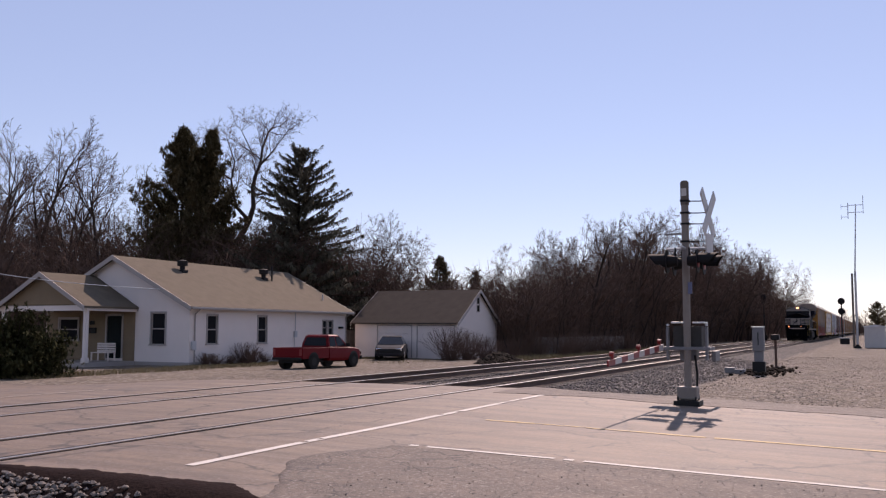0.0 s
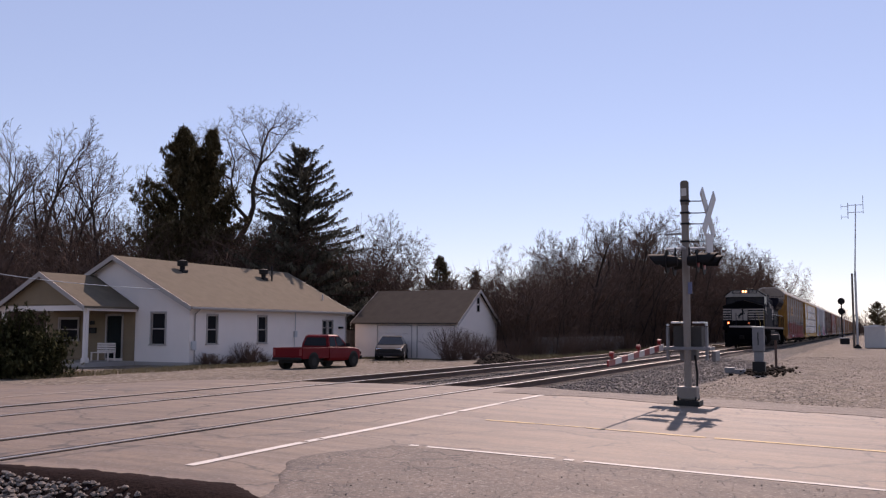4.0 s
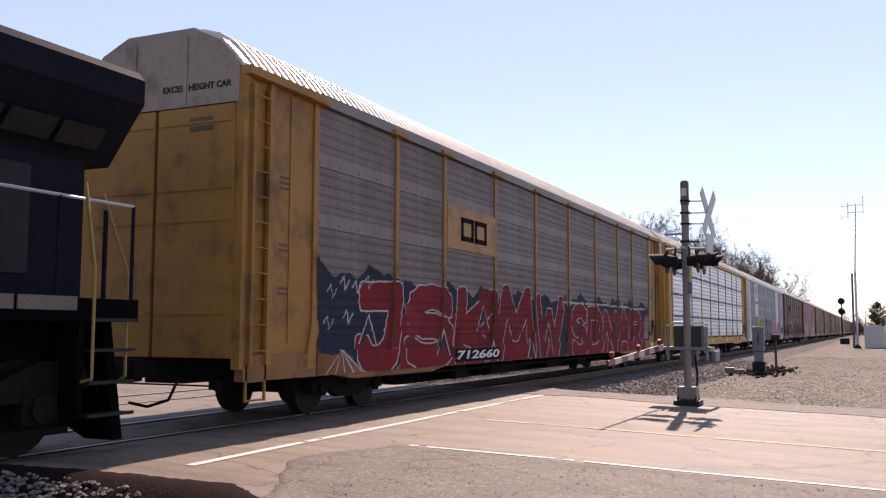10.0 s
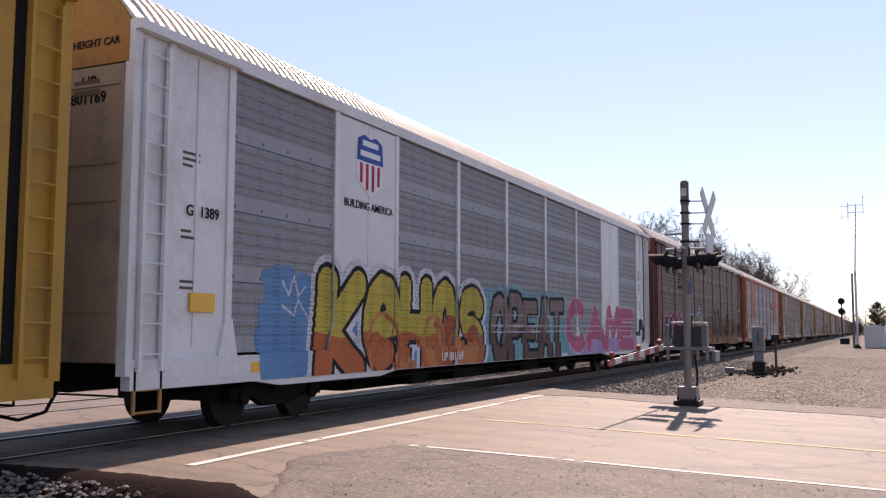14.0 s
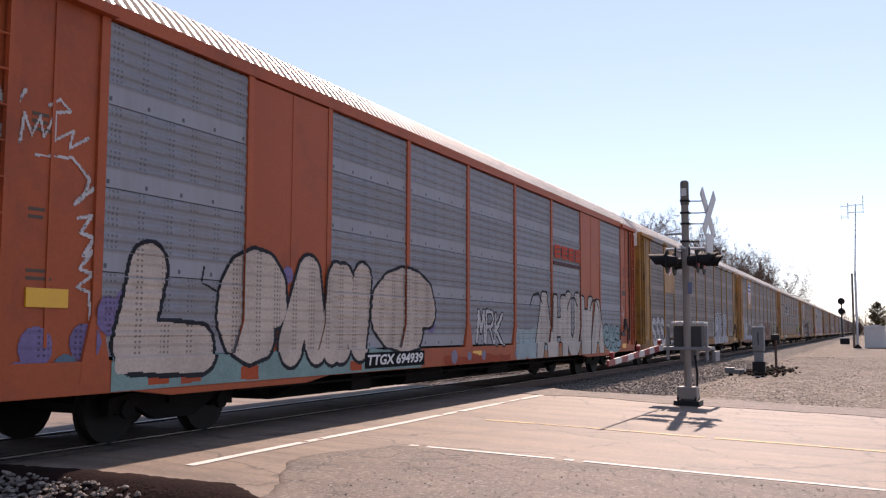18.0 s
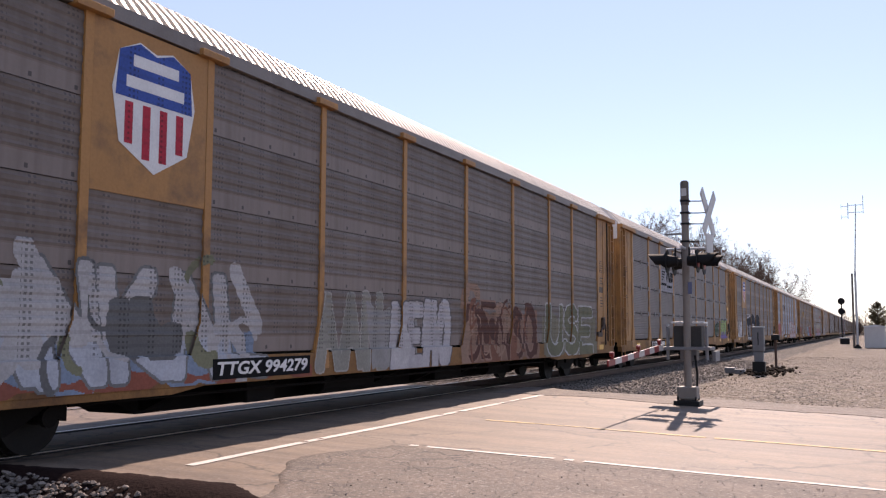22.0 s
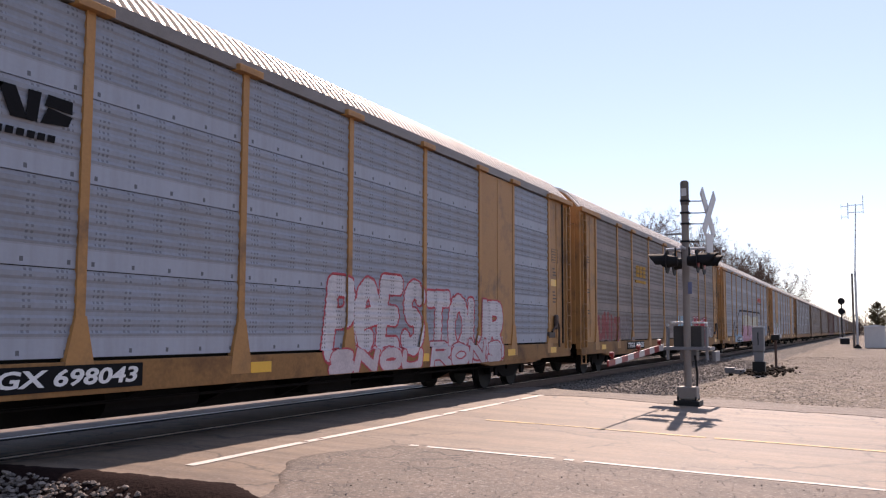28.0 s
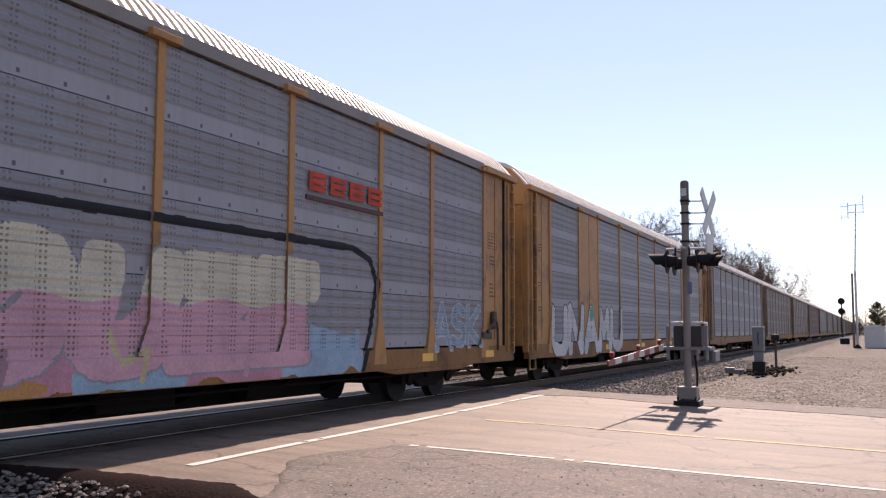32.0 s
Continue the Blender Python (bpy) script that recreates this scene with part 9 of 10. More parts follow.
    p.done("yellow, orange, black and pink graffiti letters")
    tag_label(C[2], "number", "UP 801169", 0.24, 9.2, 0.86, M_STENW, "white number over the paint", -1.558)
    plate(C[2], "notice_plate", 1.12 - H, 1.6 - H, 1.62, 1.86, M_REFL, "small yellow notice plate", -1.545)
    # 4
    p = Piece(C[3], 1.95, 26.2, 0.62, 2.75)
    p.cloud((0.16, 0.078, 0.036), 12.0, 26.0, 0.62, 2.0, 1.2, 0.3)
    p.cloud((0.24, 0.11, 0.04), 12.4, 25.8, 0.62, 1.3, 3.2, 0.25)
    p.swirls(90, 12.4, 25.8, 0.8, 1.95, (BLACK, BRN, (0.30, 0.145, 0.05), (0.08, 0.055, 0.045), (0.06, 0.08, 0.075), (0.18, 0.05, 0.03), (0.2, 0.13, 0.09), (0.03, 0.025, 0.022)), 5)
    for r in (13.2, 15.6, 18.9, 20.8, 23.6):
        p.line([(r - 0.8, 2.0), (r - 0.3, 1.5), (r + 0.5, 1.25), (r + 1.3, 1.1)], 0.04, (0.045, 0.035, 0.03))
        p.line([(r, 2.15), (r + 0.1, 1.5), (r - 0.1, 0.9)], 0.025, (0.045, 0.035, 0.03))
    p.cloud((0.30, 0.07, 0.10), 2.2, 9.4, 1.0, 2.3, 2.0, 0.14)
    p.word("MANZ", 2.2, 9.2, 0.64, 2.1, (0.02, 0.02, 0.022), (0.48, 0.45, 0.45), 0.22, 0.04, 0.2, 31)
    p.cloud((0.025, 0.022, 0.022), 9.2, 12.6, 0.64, 2.15, 7.0, 0.08)
    p.word("BAMC", 9.25, 12.2, 0.74, 2.1, two_tone((0.30, 0.17, 0.06), (0.30, 0.085, 0.03), 1.5), (0.50, 0.46, 0.44), 0.13, 0.018, 0.0, 32, None, True, (10.15, 10.65, 11.35))
    teal = (0.13, 0.33, 0.34)
    p.line([(9.15, 2.5), (9.25, 2.2), (9.1, 1.9), (9.2, 1.2), (9.4, 0.7)], 0.05, teal)
    p.line([(10.1, 2.35), (10.4, 2.15), (10.6, 2.4), (10.75, 2.1), (10.9, 2.3), (11.1, 2.0), (11.3, 2.2), (11.6, 1.75), (12.0, 1.8), (12.3, 1.6)], 0.045, teal)
    p.line([(12.5, 2.1), (12.55, 1.5), (12.8, 1.35), (12.6, 1.2)], 0.05, teal)
    p.strokes([[(10.95 - H, 2.42), (10.96 - H, 2.42)]], 0.17, (0.55, 0.53, 0.53), False)
    p.strokes([[(10.95 - H, 2.42), (10.96 - H, 2.42)]], 0.08, (0.05, 0.04, 0.04), False)
    p.word("SLOT", 24.2, 26.0, 1.9, 2.2, (0.35, 0.20, 0.08), (0.12, 0.07, 0.03), 0.035, 0.02, 0.0, 3)
    p.done("orange, brown and black swirling graffiti")
    sill_number(C[3], 6.4, 8.5, "071240")
    tag_label(C[3], "mark", "R1", 0.24, 9.75, 0.84, M_STENW, "small white mark", -1.558)
    pl = plate(C[3], "emblem_plate", 17.2 - H, 19.4 - H, 0.72, 1.02, spray((0.22, 0.13, 0.07)), "tan plate with red shapes", -1.557)
    for k in (17.45, 18.15, 18.85):
        plate(C[3], "red_bar", k - H, k + 0.42 - H, 0.93, 0.99, spray((0.15, 0.022, 0.022)), "red emblem shape", -1.5595, pl)
        plate(C[3], "red_bar", k + 0.15 - H, k + 0.27 - H, 0.75, 0.93, spray((0.15, 0.022, 0.022)), "red emblem shape", -1.5595, pl)
    swept_emblem(C[3], 5.0, 8.5, 3.0, 4.1, None, M_STENC, "")
    small = B()
    box(small, -0.03, 0.03, -1.53, -1.49, -0.10, 0.10, 0.008)
    small = mesh_of("lug", small, M_GREYP)
    cup = B()
    tube(cup, (0, -1.50, 0), (0, -1.545, 0), 0.10, 0.07, 10)
    cup = mesh_of("clamp", cup, P_BROWN)
    for r in (1, 2, 3):
        for i, x in enumerate(POST_X):
            for dx in (-0.16, 0.16):
                part("clamp", cup, None, C[3], "rusty panel clamp").location = (x + dx, 0, Z0 + r * ROW_H)
            if i < 9:
                part("lug", small, None, C[3]).location = ((x + POST_X[i + 1]) / 2, 0, Z0 + r * ROW_H + 0.1)
    # 5
    p = Piece(C[4], 0.3, 26.6, 0.62, 4.1, True, 0.018)
    violet = (0.17, 0.13, 0.24)
    p.cloud((0.17, 0.26, 0.24), 2.0, 10.2, 0.62, 1.22, 2.2, 0.05)
    for r, z, q, c in ((0.7, 0.85, 0.2, TEAL), (1.1, 1.2, 0.22, violet), (1.5, 0.95, 0.18, (0.1, 0.16, 0.2)), (1.75, 1.25, 0.2, violet), (2.1, 1.55, 0.22, violet), (2.3, 1.75, 0.1, violet), (0.9, 0.95, 0.12, violet), (5.6, 2.2, 0.12, violet), (7.6, 1.9, 0.12, violet), (10.6, 1.5, 0.16, violet)):
        p.strokes([[(r - H, z), (r - H + 0.01, z)]], q, c, False)
    for r in (2.6, 3.2, 4.4, 7.3, 11.4, 12.4):
        p.cloud((0.36, 0.07, 0.03), r, r + 0.6, 0.72, 1.0, r, 0.03)
    p.word("LeAHIe", 2.3, 10.8, 0.95, 2.42, CREAM, (0.02, 0.02, 0.024), 0.30, 0.06, 0.15, 41, None, False, (4.05, 5.55, 6.7, 7.45, 8.15))
    p.line([(2.3, 1.0), (2.7, 1.25), (3.0, 1.0)], 0.12, CREAM)
    p.line([(3.75, 2.2), (3.7, 2.0), (4.0, 1.9)], 0.02, BLACK)
    p.cloud((0.30, 0.06, 0.03), 11.0, 15.0, 0.64, 0.98, 3.0, 0.05)
    p.word("MRK", 12.9, 14.5, 1.08, 1.82, (0.50, 0.48, 0.47), BLACK, 0.045, 0.03, 0.0, 46)
    for r, q in ((12.4, 0.10), (15.3, 0.12), (13.2, 0.10), (11.6, 0.14)):
        p.strokes([[(r - H, 0.85), (r - H + 0.02, 0.85)]], q, (0.20, 0.18, 0.24), False)
    p.cloud((0.30, 0.36, 0.36), 15.2, 18.0, 0.64, 1.6, 4.0, 0.1)
    p.cloud((0.22, 0.33, 0.31), 22.4, 25.6, 0.66, 1.6, 6.0, 0.12)
    p.cloud((0.42, 0.20, 0.11), 17.0, 23.8, 0.62, 1.05, 6.0, 0.06)
    p.word("AHUWA", 16.9, 23.3, 0.72, 2.36, (0.46, 0.40, 0.35), BLACK, 0.25, 0.055, 0.05, 43)
    p.word("CAS", 23.4, 25.6, 0.9, 1.6, (0.24, 0.32, 0.32), BLACK, 0.10, 0.04, 0.05, 45, None, False)
    for r in (16.4, 19.6, 21.8):
        p.line([(r, 2.0), (r + 0.25, 2.3), (r + 0.7, 2.35), (r + 1.0, 2.1)], 0.03, BLACK)
    tag = (0.50, 0.46, 0.44)
    p.line([(0.45, 3.9), (0.75, 3.4), (0.5, 3.3), (0.85, 3.85)], 0.02, tag)
    p.line([(0.8, 3.3), (0.85, 3.6), (0.95, 3.4), (1.05, 3.62), (1.1, 3.4), (1.25, 3.7), (1.25, 3.4), (1.5, 3.55), (1.45, 3.35), (1.7, 3.5)], 0.018, tag)
    p.line([(1.15, 3.75), (1.3, 3.85), (1.45, 3.75), (1.25, 3.7)], 0.018, tag)
    p.line([(1.0, 3.2), (1.5, 3.25), (1.75, 3.05), (1.7, 2.9), (1.55, 2.75), (1.8, 2.95)], 0.018, tag)
    p.line([(1.6, 2.6), (1.8, 2.65), (1.65, 2.45), (1.85, 2.4), (1.7, 2.2), (1.82, 2.25), (1.65, 2.05), (1.85, 2.0), (1.62, 1.85), (1.8, 1.8), (1.83, 1.5)], 0.018, tag)
    p.line([(25.9, 2.3), (26.1, 2.1), (25.95, 1.9), (26.2, 2.0), (26.05, 1.6)], 0.02, tag)
    p.done("cream, teal and black graffiti letters")
    block_emblem(C[4], 18.3, 20.9, 3.2, 3.75, spray((0.55, 0.08, 0.04)), spray((0.10, 0.05, 0.05)))
    sill_number(C[4], 7.9, 10.2, "TTGX 694939")
    plate(C[4], "notice_plate", 0.95 - H, 1.5 - H, 1.62, 1.82, M_REFL, "small yellow notice plate", -1.52)
    # 6
    p = Piece(C[5], 1.95, 25.8, 0.70, 2.4)
    p.word("SSS", 2.1, 4.5, 0.8, 1.95, (0.46, 0.44, 0.44), BLACK, 0.13, 0.03, 0.0, 51, None, False)
    p.cloud((0.26, 0.26, 0.28), 17.9, 22.4, 0.70, 2.0, 2.0, 0.05)
    p.word("SMEK", 17.75, 22.65, 0.70, 2.24, (0.33, 0.32, 0.335), BLACK, 0.23, 0.05, 0.03, 52, (0.50, 0.49, 0.49), False, (19.0, 20.3, 21.5))
    for r in (18.3, 19.6, 20.2, 21.0, 22.0):
        p.line([(r, 1.9), (r + 0.1, 1.3), (r - 0.05, 0.9)], 0.02, BLACK)
    p.swirls(16, 18.0, 22.5, 0.75, 1.1, ((0.44, 0.43, 0.43), (0.10, 0.10, 0.11), (0.30, 0.30, 0.31)), 9)
    p.done("white and black graffiti letters")
    shield(C[5], 5.72, 3.75, 4.6, (3.0, 4.93, P_TAN), (4.72, 6.68))
    sill_number(C[5], 5.5, 8.5, "TTGX 980832")
    end_marks(C[5], ("TTGX", "980832"))
    # 7
    p = Piece(C[6], 1.95, 26.4, 0.66, 2.4)
    pale, mist, moss = (0.37, 0.355, 0.35), (0.17, 0.22, 0.29), (0.17, 0.17, 0.11)
    p.cloud(mist, 1.95, 8.0, 0.70, 1.5, 5.0, 0.1)
    p.cloud((0.24, 0.08, 0.055), 2.4, 9.4, 0.66, 1.0, 3.0, 0.12)
    p.word("JANKAL", 2.0, 8.0, 0.82, 2.12, two_tone(pale, (0.36, 0.38, 0.42), 1.3), (0.15, 0.15, 0.15), 0.14, 0.035, -0.25, 61)
    p.swirls(22, 2.1, 7.8, 0.95, 1.8, (moss, pale, (0.12, 0.12, 0.12), pale), 19)
    for r, h in ((2.4, 2.3), (3.9, 2.22), (6.2, 2.05), (7.4, 2.18)):
        p.line([(r, h), (r + 0.3, h - 0.45), (r + 0.5, 1.45)], 0.12, pale)
    p.word("AAN", 9.4, 11.6, 0.74, 1.98, (0.24, 0.23, 0.20), (0.33, 0.31, 0.28), 0.12, 0.025, 0.0, 62)
    p.cloud((0.26, 0.25, 0.24), 11.0, 13.0, 0.68, 1.9, 5.0, 0.12)
    p.word("KEMO", 11.9, 14.5, 0.7, 1.95, (0.40, 0.38, 0.385), (0.12, 0.11, 0.11), 0.15, 0.03, 0.1, 66)
    p.line([(12.1, 1.0), (12.2, 0.7), (12.5, 1.05), (12.3, 1.4)], 0.14, (0.44, 0.42, 0.42))
    p.cloud((0.24, 0.14, 0.10), 15.0, 20.0, 0.66, 1.95, 1.4, 0.1)
    p.word("DENSO", 15.2, 19.8, 0.75, 2.0, (0.10, 0.045, 0.035), (0.28, 0.17, 0.13), 0.07, 0.04, 0.1, 63)
    p.swirls(26, 15.2, 19.8, 0.75, 1.8, ((0.10, 0.045, 0.035), (0.30, 0.19, 0.14), (0.20, 0.09, 0.06)), 12)
    p.cloud((0.20, 0.18, 0.13), 20.2, 25.6, 0.7, 1.9, 4.0, 0.12)
    p.word("USE", 20.6, 25.2, 0.75, 2.05, (0.16, 0.155, 0.10), (0.40, 0.385, 0.37), 0.15, 0.05, 0.1, 64)
    p.done("grey, brown and olive graffiti letters")
    shield(C[6], 5.72, 3.25, 4.80, (2.95, 4.93, P_TAN), (4.72, 6.68))
    sill_number(C[6], 6.9, 9.2, "TTGX 994279")
    end_marks(C[6], ("TTGX", "994279"))
    # 8
    swept_emblem(C[7], 6.84, 9.42, 3.02, 3.96, spray((0.32, 0.31, 0.325)), M_STENC, "white emblem plate with black shapes")
    sill_number(C[7], 4.75, 7.4, "TTGX  990980")
    tag_label(C[7], "mark", "R1", 0.2, 8.35, 0.88, M_STENW, "small white mark", -1.558)
    p = Piece(C[7], 15.0, 26.0, 0.9, 4.3)
    p.word("OSE", 20.9, 22.6, 1.2, 1.75, (0.05, 0.09, 0.06), BLACK, 0.10, 0.04, 0.05, 71)
    p.cloud((0.20, 0.14, 0.32), 22.9, 25.7, 0.95, 1.7, 1.0, 0.06)
    p.word("SeRM", 23.0, 25.6, 1.25, 1.98, (0.32, 0.42, 0.16), (0.05, 0.05, 0.08), 0.10, 0.04, 0.05, 72)
    p.line([(17.2, 3.6), (17.6, 3.95), (18.2, 4.12), (18.9, 4.15)], 0.02, (0.36, 0.35, 0.36))
    p.done("small green and purple graffiti")
    white_lug = B()
    box(white_lug, -0.035, 0.035, -1.535, -1.49, -0.08, 0.08, 0.008)
    white_lug = mesh_of("lug", white_lug, spray((0.36, 0.35, 0.345)))
    for r in (1, 2, 3):
        for i, x in enumerate(POST_X[:-1]):
            w = POST_X[i + 1] - x
            for dx in (0.16, w / 2, w - 0.16):
                part("lug", white_lug, None, C[7], "pale bolted lug").location = (x + dx, 0, Z0 + r * ROW_H)
    for j in range(5):
        for i in range(9 - j % 2):
            plate(C[7], "stencil_bar", POST_X[4] + 0.35 + 0.15 * i, POST_X[4] + 0.44 + 0.15 * i, 3.75 - j * 0.09, 3.79 - j * 0.09, spray((0.30, 0.29, 0.29)), "", -1.512)
    end_marks(C[7], ("TTGX", "990980"))
    # 9
    p = Piece(C[8], 1.2, 26.0, 0.66, 2.6)
    p.word("LAR", 2.2, 4.5, 1.02, 2.0, WHITE, (0.36, 0.35, 0.35), 0.12, 0.02, 0.0, 81)
    p.word("TDB", 6.75, 15.3, 0.72, 2.46, (0.024, 0.024, 0.032), (0.48, 0.45, 0.45), 0.36, 0.06, 0.05, 82, None, False, (9.55, 12.2))
    p.line([(6.8, 2.4), (7.0, 2.1), (7.4, 2.3), (9.2, 2.45)], 0.05, (0.48, 0.45, 0.45))
    p.line([(6.9, 1.3), (7.4, 1.2), (7.2, 0.9)], 0.06, (0.48, 0.45, 0.45))
    for r in (8.55, 11.0, 13.7):
        p.strokes([[(r - H, 1.45), (r - H + 0.02, 1.6)]], 0.2, (0.36, 0.33, 0.35), False)
        p.strokes([[(r - H, 1.45), (r - H + 0.02, 1.6)]], 0.08, (0.12, 0.16, 0.26), False)
    p.line([(17.6, 2.0), (16.9, 1.6), (16.7, 1.2), (17.2, 1.05), (17.6, 1.3), (17.2, 1.5), (16.8, 1.4)], 0.035, (0.42, 0.40, 0.40))
    p.word("SON", 20.6, 24.6, 1.05, 1.75, (0.32, 0.30, 0.30), (0.20, 0.19, 0.19), 0.06, 0.02, 0.0, 83)
    p.done("white and black graffiti letters")
    shield(C[8], 5.72, 3.3, 4.74, (2.95, 4.93, P_TAN), (4.72, 6.68))
    sill_number(C[8], 6.9, 9.1, "TTGX 995431")
    end_marks(C[8], ("TTGX", "995431"))
    # 10
    p = Piece(C[9], 0.3, 24.0, 0.64, 2.5, True)
    p.word("BOM", 1.85, 4.5, 1.0, 2.15, (0.44, 0.12, 0.11), (0.55, 0.36, 0.33), 0.17, 0.03, 0.05, 91, None, False)
    ink, bone = (0.07, 0.08, 0.22), (0.56, 0.54, 0.53)
    for c, g in ((ink, 0.05), (bone, 0.0)):
        p.strokes([[(5.72 - H, 1.72), (5.84 - H, 1.72)]], 0.33 + g, c, False)
        p.strokes([[(5.5 - H, 1.6), (5.46 - H, 1.3), (5.75 - H, 1.2), (6.05 - H, 1.3), (6.06 - H, 1.6)]], 0.14 + g, c, False)
        p.strokes([[(5.3 - H, 1.0), (5.5 - H, 1.12)], [(6.25 - H, 1.05), (6.05 - H, 1.12)], [(5.78 - H, 1.1), (5.78 - H, 0.86)]], 0.12 + g, c, False)
    for r in (5.55, 5.98):
        p.strokes([[(r - H, 1.22), (r - H + 0.03, 1.24)]], 0.12, (0.04, 0.05, 0.16), False)
    p.line([(5.62, 1.85), (5.9, 1.9), (5.65, 1.7), (5.9, 1.65), (5.65, 1.5), (5.9, 1.45)], 0.03, (0.10, 0.11, 0.26))
    p.line([(5.76, 1.1), (5.78, 0.95)], 0.03, ink)
    p.word("PeES", 14.6, 18.1, 0.95, 2.25, (0.50, 0.47, 0.48), (0.46, 0.075, 0.09), 0.17, 0.04, 0.15, 92, None, False)
    p.word("SNOU", 14.6, 18.0, 0.64, 1.05, (0.50, 0.42, 0.42), (0.46, 0.075, 0.09), 0.09, 0.03, 0.05, 95, None, False)
    p.cloud((0.46, 0.43, 0.44), 18.4, 22.4, 0.66, 1.4, 4.0, 0.05)
    p.word("TOUR", 18.3, 22.3, 0.85, 2.12, (0.50, 0.47, 0.48), (0.46, 0.075, 0.09), 0.16, 0.04, 0.05, 93)
    p.word("RONS", 18.4, 22.2, 0.66, 1.15, (0.48, 0.44, 0.45), (0.40, 0.075, 0.09), 0.08, 0.03, 0.05, 96)
    p.done("red and white graffiti letters and a white skull")
    tag_label(C[9], "tag", "VCG", 0.26, 4.2, 2.12, spray((0.45, 0.44, 0.45)), "thin white painted tag", -1.522)
    swept_emblem(C[9], 7.05, 9.38, 3.22, 3.92, None, M_STENC, "", -1.522)
    sill_number(C[9], 7.9, 10.5, "TTGX 698043")
    # 11
    block_emblem(C[10], 7.3, 8.95, 3.16, 3.8, spray((0.42, 0.22, 0.035)), None, 3, -1.522)
    p = Piece(C[10], 1.95, 25.5, 0.64, 2.3)
    p.cloud((0.22, 0.12, 0.105), 2.0, 4.9, 1.05, 1.92, 3.0, 0.1)
    p.word("UNIT", 2.1, 4.8, 1.1, 1.9, (0.26, 0.075, 0.07), (0.25, 0.18, 0.165), 0.11, 0.02, 0.0, 101)
    p.word("SNE", 5.0, 6.9, 1.1, 1.85, (0.24, 0.20, 0.19), (0.18, 0.14, 0.13), 0.05, 0.02, 0.0, 105)
    p.word("AINSA", 15.0, 19.1, 0.86, 2.02, SKY, (0.28, 0.38, 0.44), 0.19, 0.02, -0.2, 102, None, True, (16.1, 16.6, 17.4, 18.2))
    p.cloud((0.03, 0.03, 0.034), 18.6, 19.8, 0.68, 1.02, 3.0, 0.04)
    p.word("PASTE", 19.45, 23.1, 0.72, 1.95, (0.34, 0.024, 0.04), (0.50, 0.47, 0.47), 0.15, 0.035, 0.06, 103, (0.25, 0.03, 0.045))
    p.word("SOME", 23.2, 25.0, 1.05, 1.6, (0.38, 0.36, 0.36), (0.38, 0.36, 0.36), 0.02, 0.01, 0.0, 104)
    p.done("blue graffiti and a red word outlined in white")
    sill_number(C[10], 5.75, 8.4, "TTGX  978635")
    # 12
    p = Piece(C[11], 1.95, 26.2, 0.64, 3.0)
    p.cloud((0.24, 0.33, 0.40), 5.4, 9.4, 0.66, 1.35, 2.0, 0.1)
    p.cloud((0.42, 0.20, 0.24), 9.2, 18.6, 0.64, 1.35, 3.0, 0.12)
    p.cloud((0.22, 0.33, 0.40), 13.9, 16.0, 0.64, 1.05, 3.0, 0.06)
    p.cloud((0.24, 0.34, 0.42), 17.8, 20.4, 0.66, 1.5, 5.0, 0.12)
    p.cloud((0.42, 0.21, 0.08), 12.8, 13.9, 0.66, 1.0, 5.0, 0.06)
    p.word("AROUZE", 9.2, 18.9, 0.95, 2.4, two_tone((0.48, 0.44, 0.34), (0.50, 0.28, 0.32), 1.75), (0.25, 0.23, 0.25), 0.33, 0.03, 0.3, 111)
    for r, c in ((10.4, (0.45, 0.24, 0.28)), (12.6, (0.3, 0.18, 0.2)), (14.6, (0.44, 0.36, 0.22)), (16.6, (0.46, 0.26, 0.3))):
        p.line([(r, 1.35), (r + 0.2, 1.0), (r + 0.6, 1.15), (r + 0.5, 0.8)], 0.05, c)
    p.line([(4.8, 1.15), (4.85, 1.95), (5.1, 1.55), (5.15, 1.15)], 0.05, (0.03, 0.03, 0.035))
    p.line([(5.2, 1.6), (5.5, 1.95), (5.75, 1.75), (5.5, 1.2), (5.7, 1.05), (6.3, 1.65), (6.8, 1.65), (7.3, 2.3), (8.1, 2.7), (9.6, 2.74), (20.0, 2.76), (20.6, 2.6), (20.85, 2.2), (20.6, 1.3), (20.3, 0.66)], 0.06, (0.02, 0.02, 0.024))
    p.line([(9.3, 1.3), (9.1, 1.5), (9.5, 1.9), (9.4, 1.3), (9.8, 1.7)], 0.05, (0.03, 0.03, 0.035))
    p.word("ASK", 23.2, 25.6, 1.05, 1.95, (0.24, 0.31, 0.37), (0.42, 0.43, 0.44), 0.07, 0.03, 0.0, 113)
    p.done("pink, cream and blue graffiti under a black line")
    block_emblem(C[11], 18.55, 21.0, 3.4, 3.85, spray((0.52, 0.07, 0.04)), spray((0.12, 0.06, 0.06)), 4, -1.535)
    sill_number(C[11], 6.4, 8.7, "TTGX 253605")
    # 13
    p = Piece(C[12], 1.6, 24.0, 0.68, 2.3, True)
    p.word("UNAMU", 1.9, 9.8, 0.72, 2.1, (0.48, 0.47, 0.47), (0.06, 0.06, 0.065), 0.20, 0.04, 0.05, 121, None, False)
    p.cloud((0.10, 0.30, 0.24), 5.6, 6.2, 1.7, 2.2, 2.0, 0.06)
    p.done("white graffiti letters with black outlines")


paint_cars()


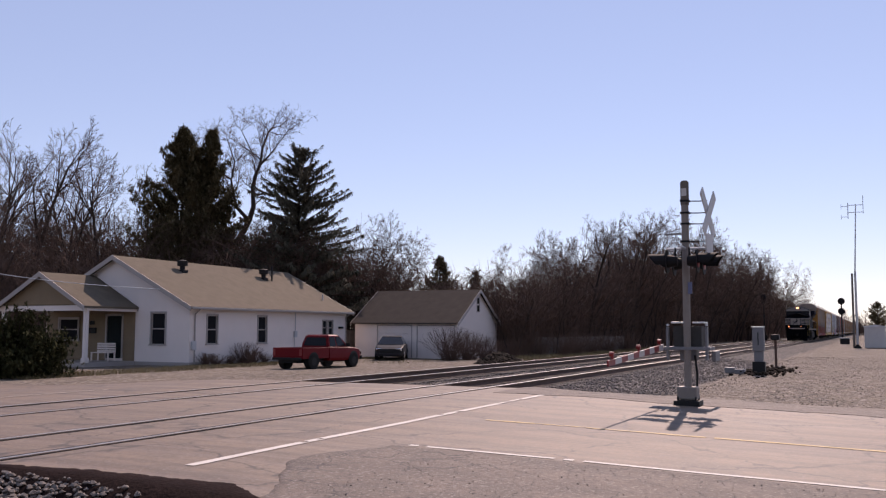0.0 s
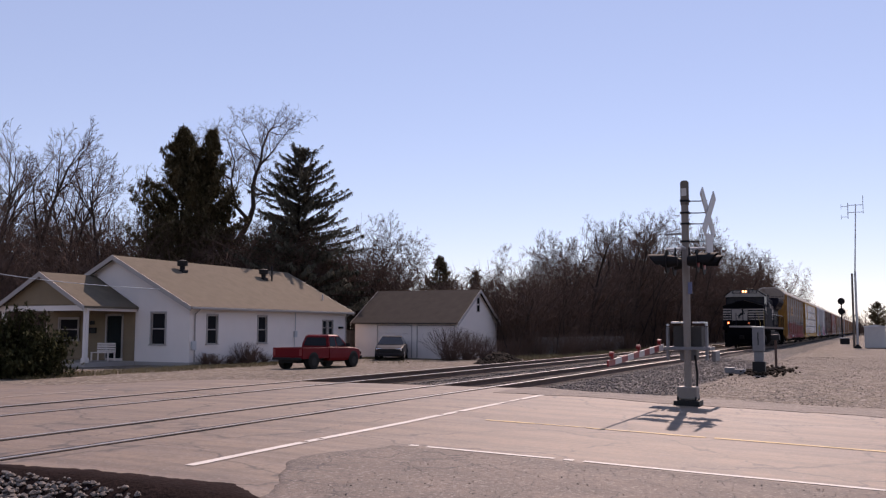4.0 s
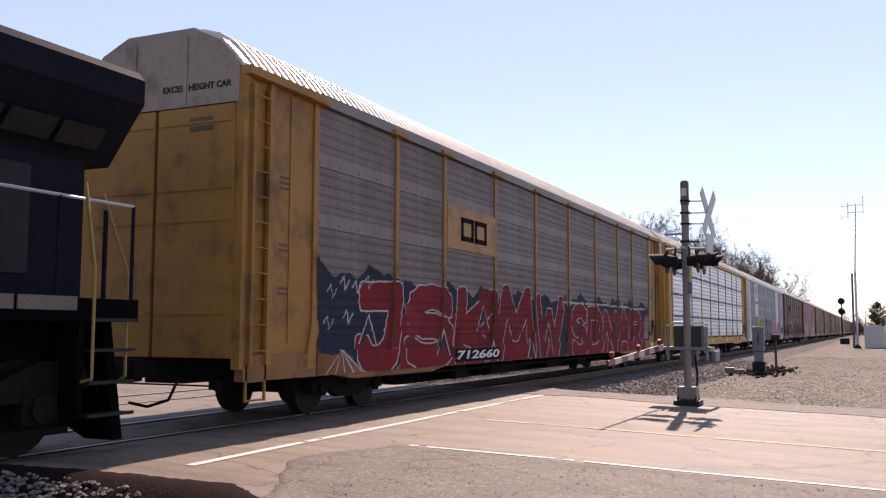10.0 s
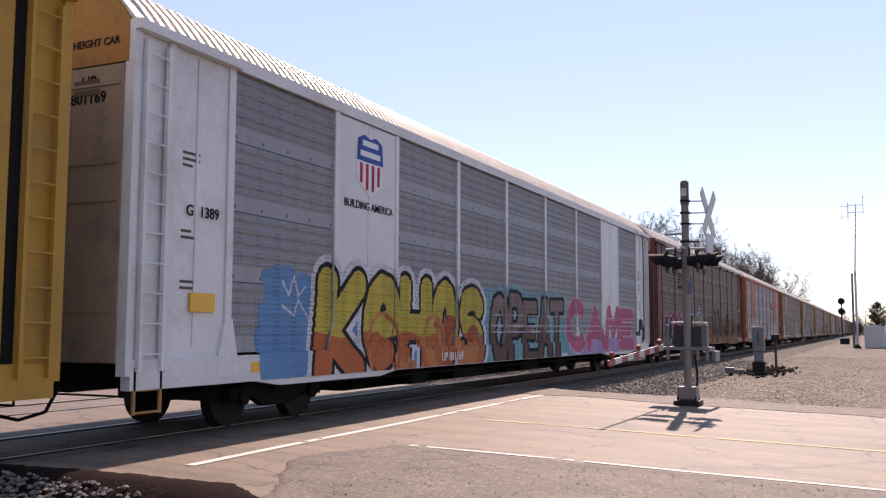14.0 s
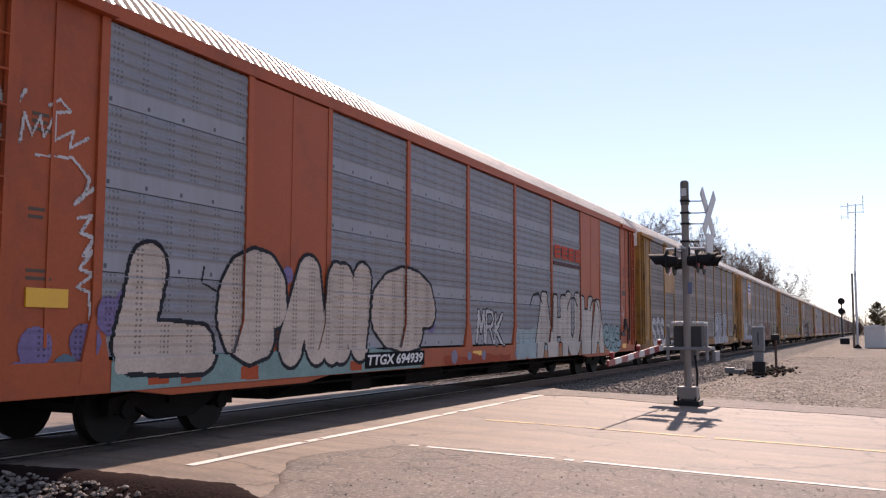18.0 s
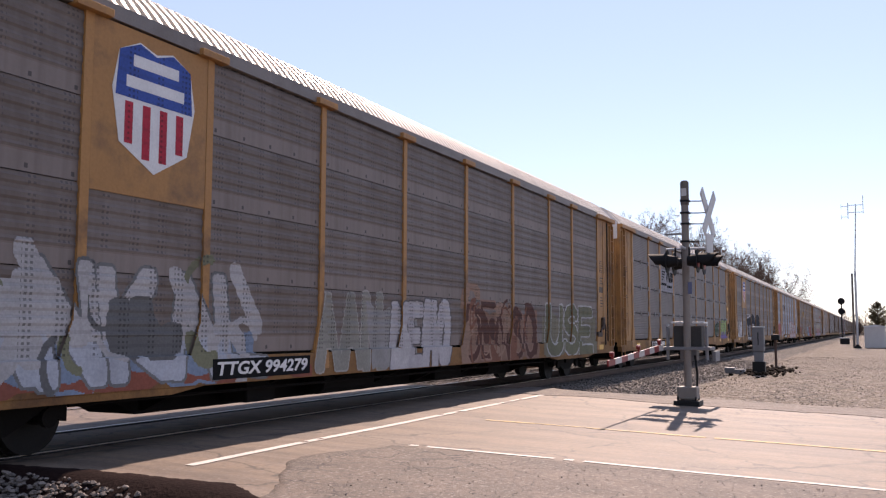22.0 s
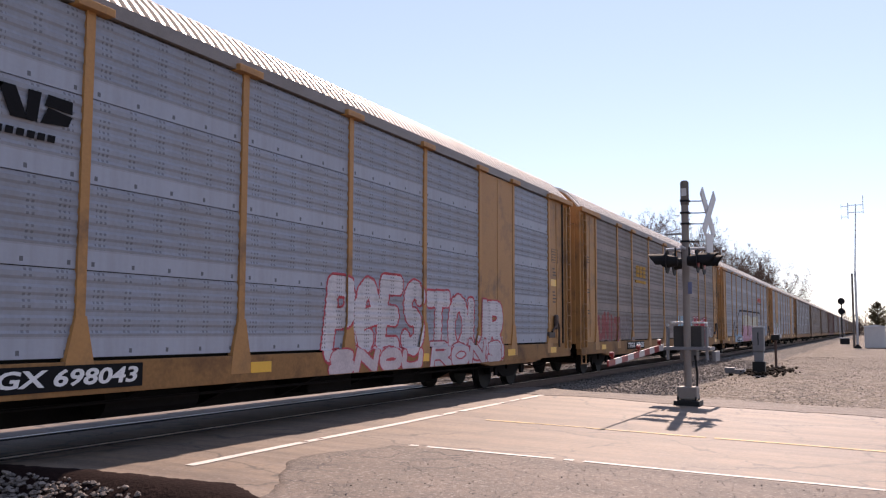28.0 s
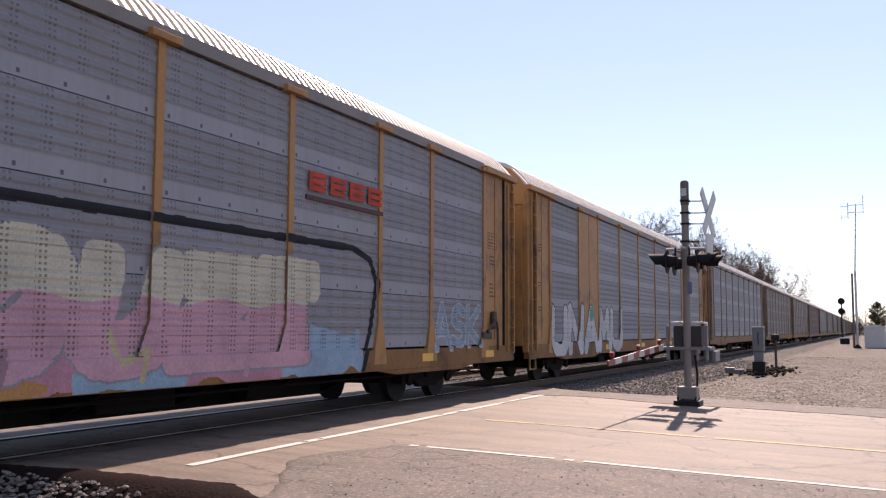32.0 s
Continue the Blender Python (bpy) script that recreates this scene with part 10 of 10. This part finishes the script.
# ---------------------------------------------------------------- what moves
# place of the first car's leading corner along the track, by time
TRAIN = [(0.0, 158.3), (10.0, 10.33), (13.0, -34.2), (17.5, -101.0), (19.0, -123.6), (23.0, -183.8), (25.0, -214.1), (28.0, -259.4), (30.0, -289.9), (32.0, -321.2)]


def motions():
    for k, car in enumerate(CARS):
        walk(car, [(t, pose(x + k * PITCH + H, 0, 0)) for t, x in TRAIN])
    walk(LOCO, [(t, pose(x + LOCO_OFF, 0, 0)) for t, x in TRAIN])


motions()
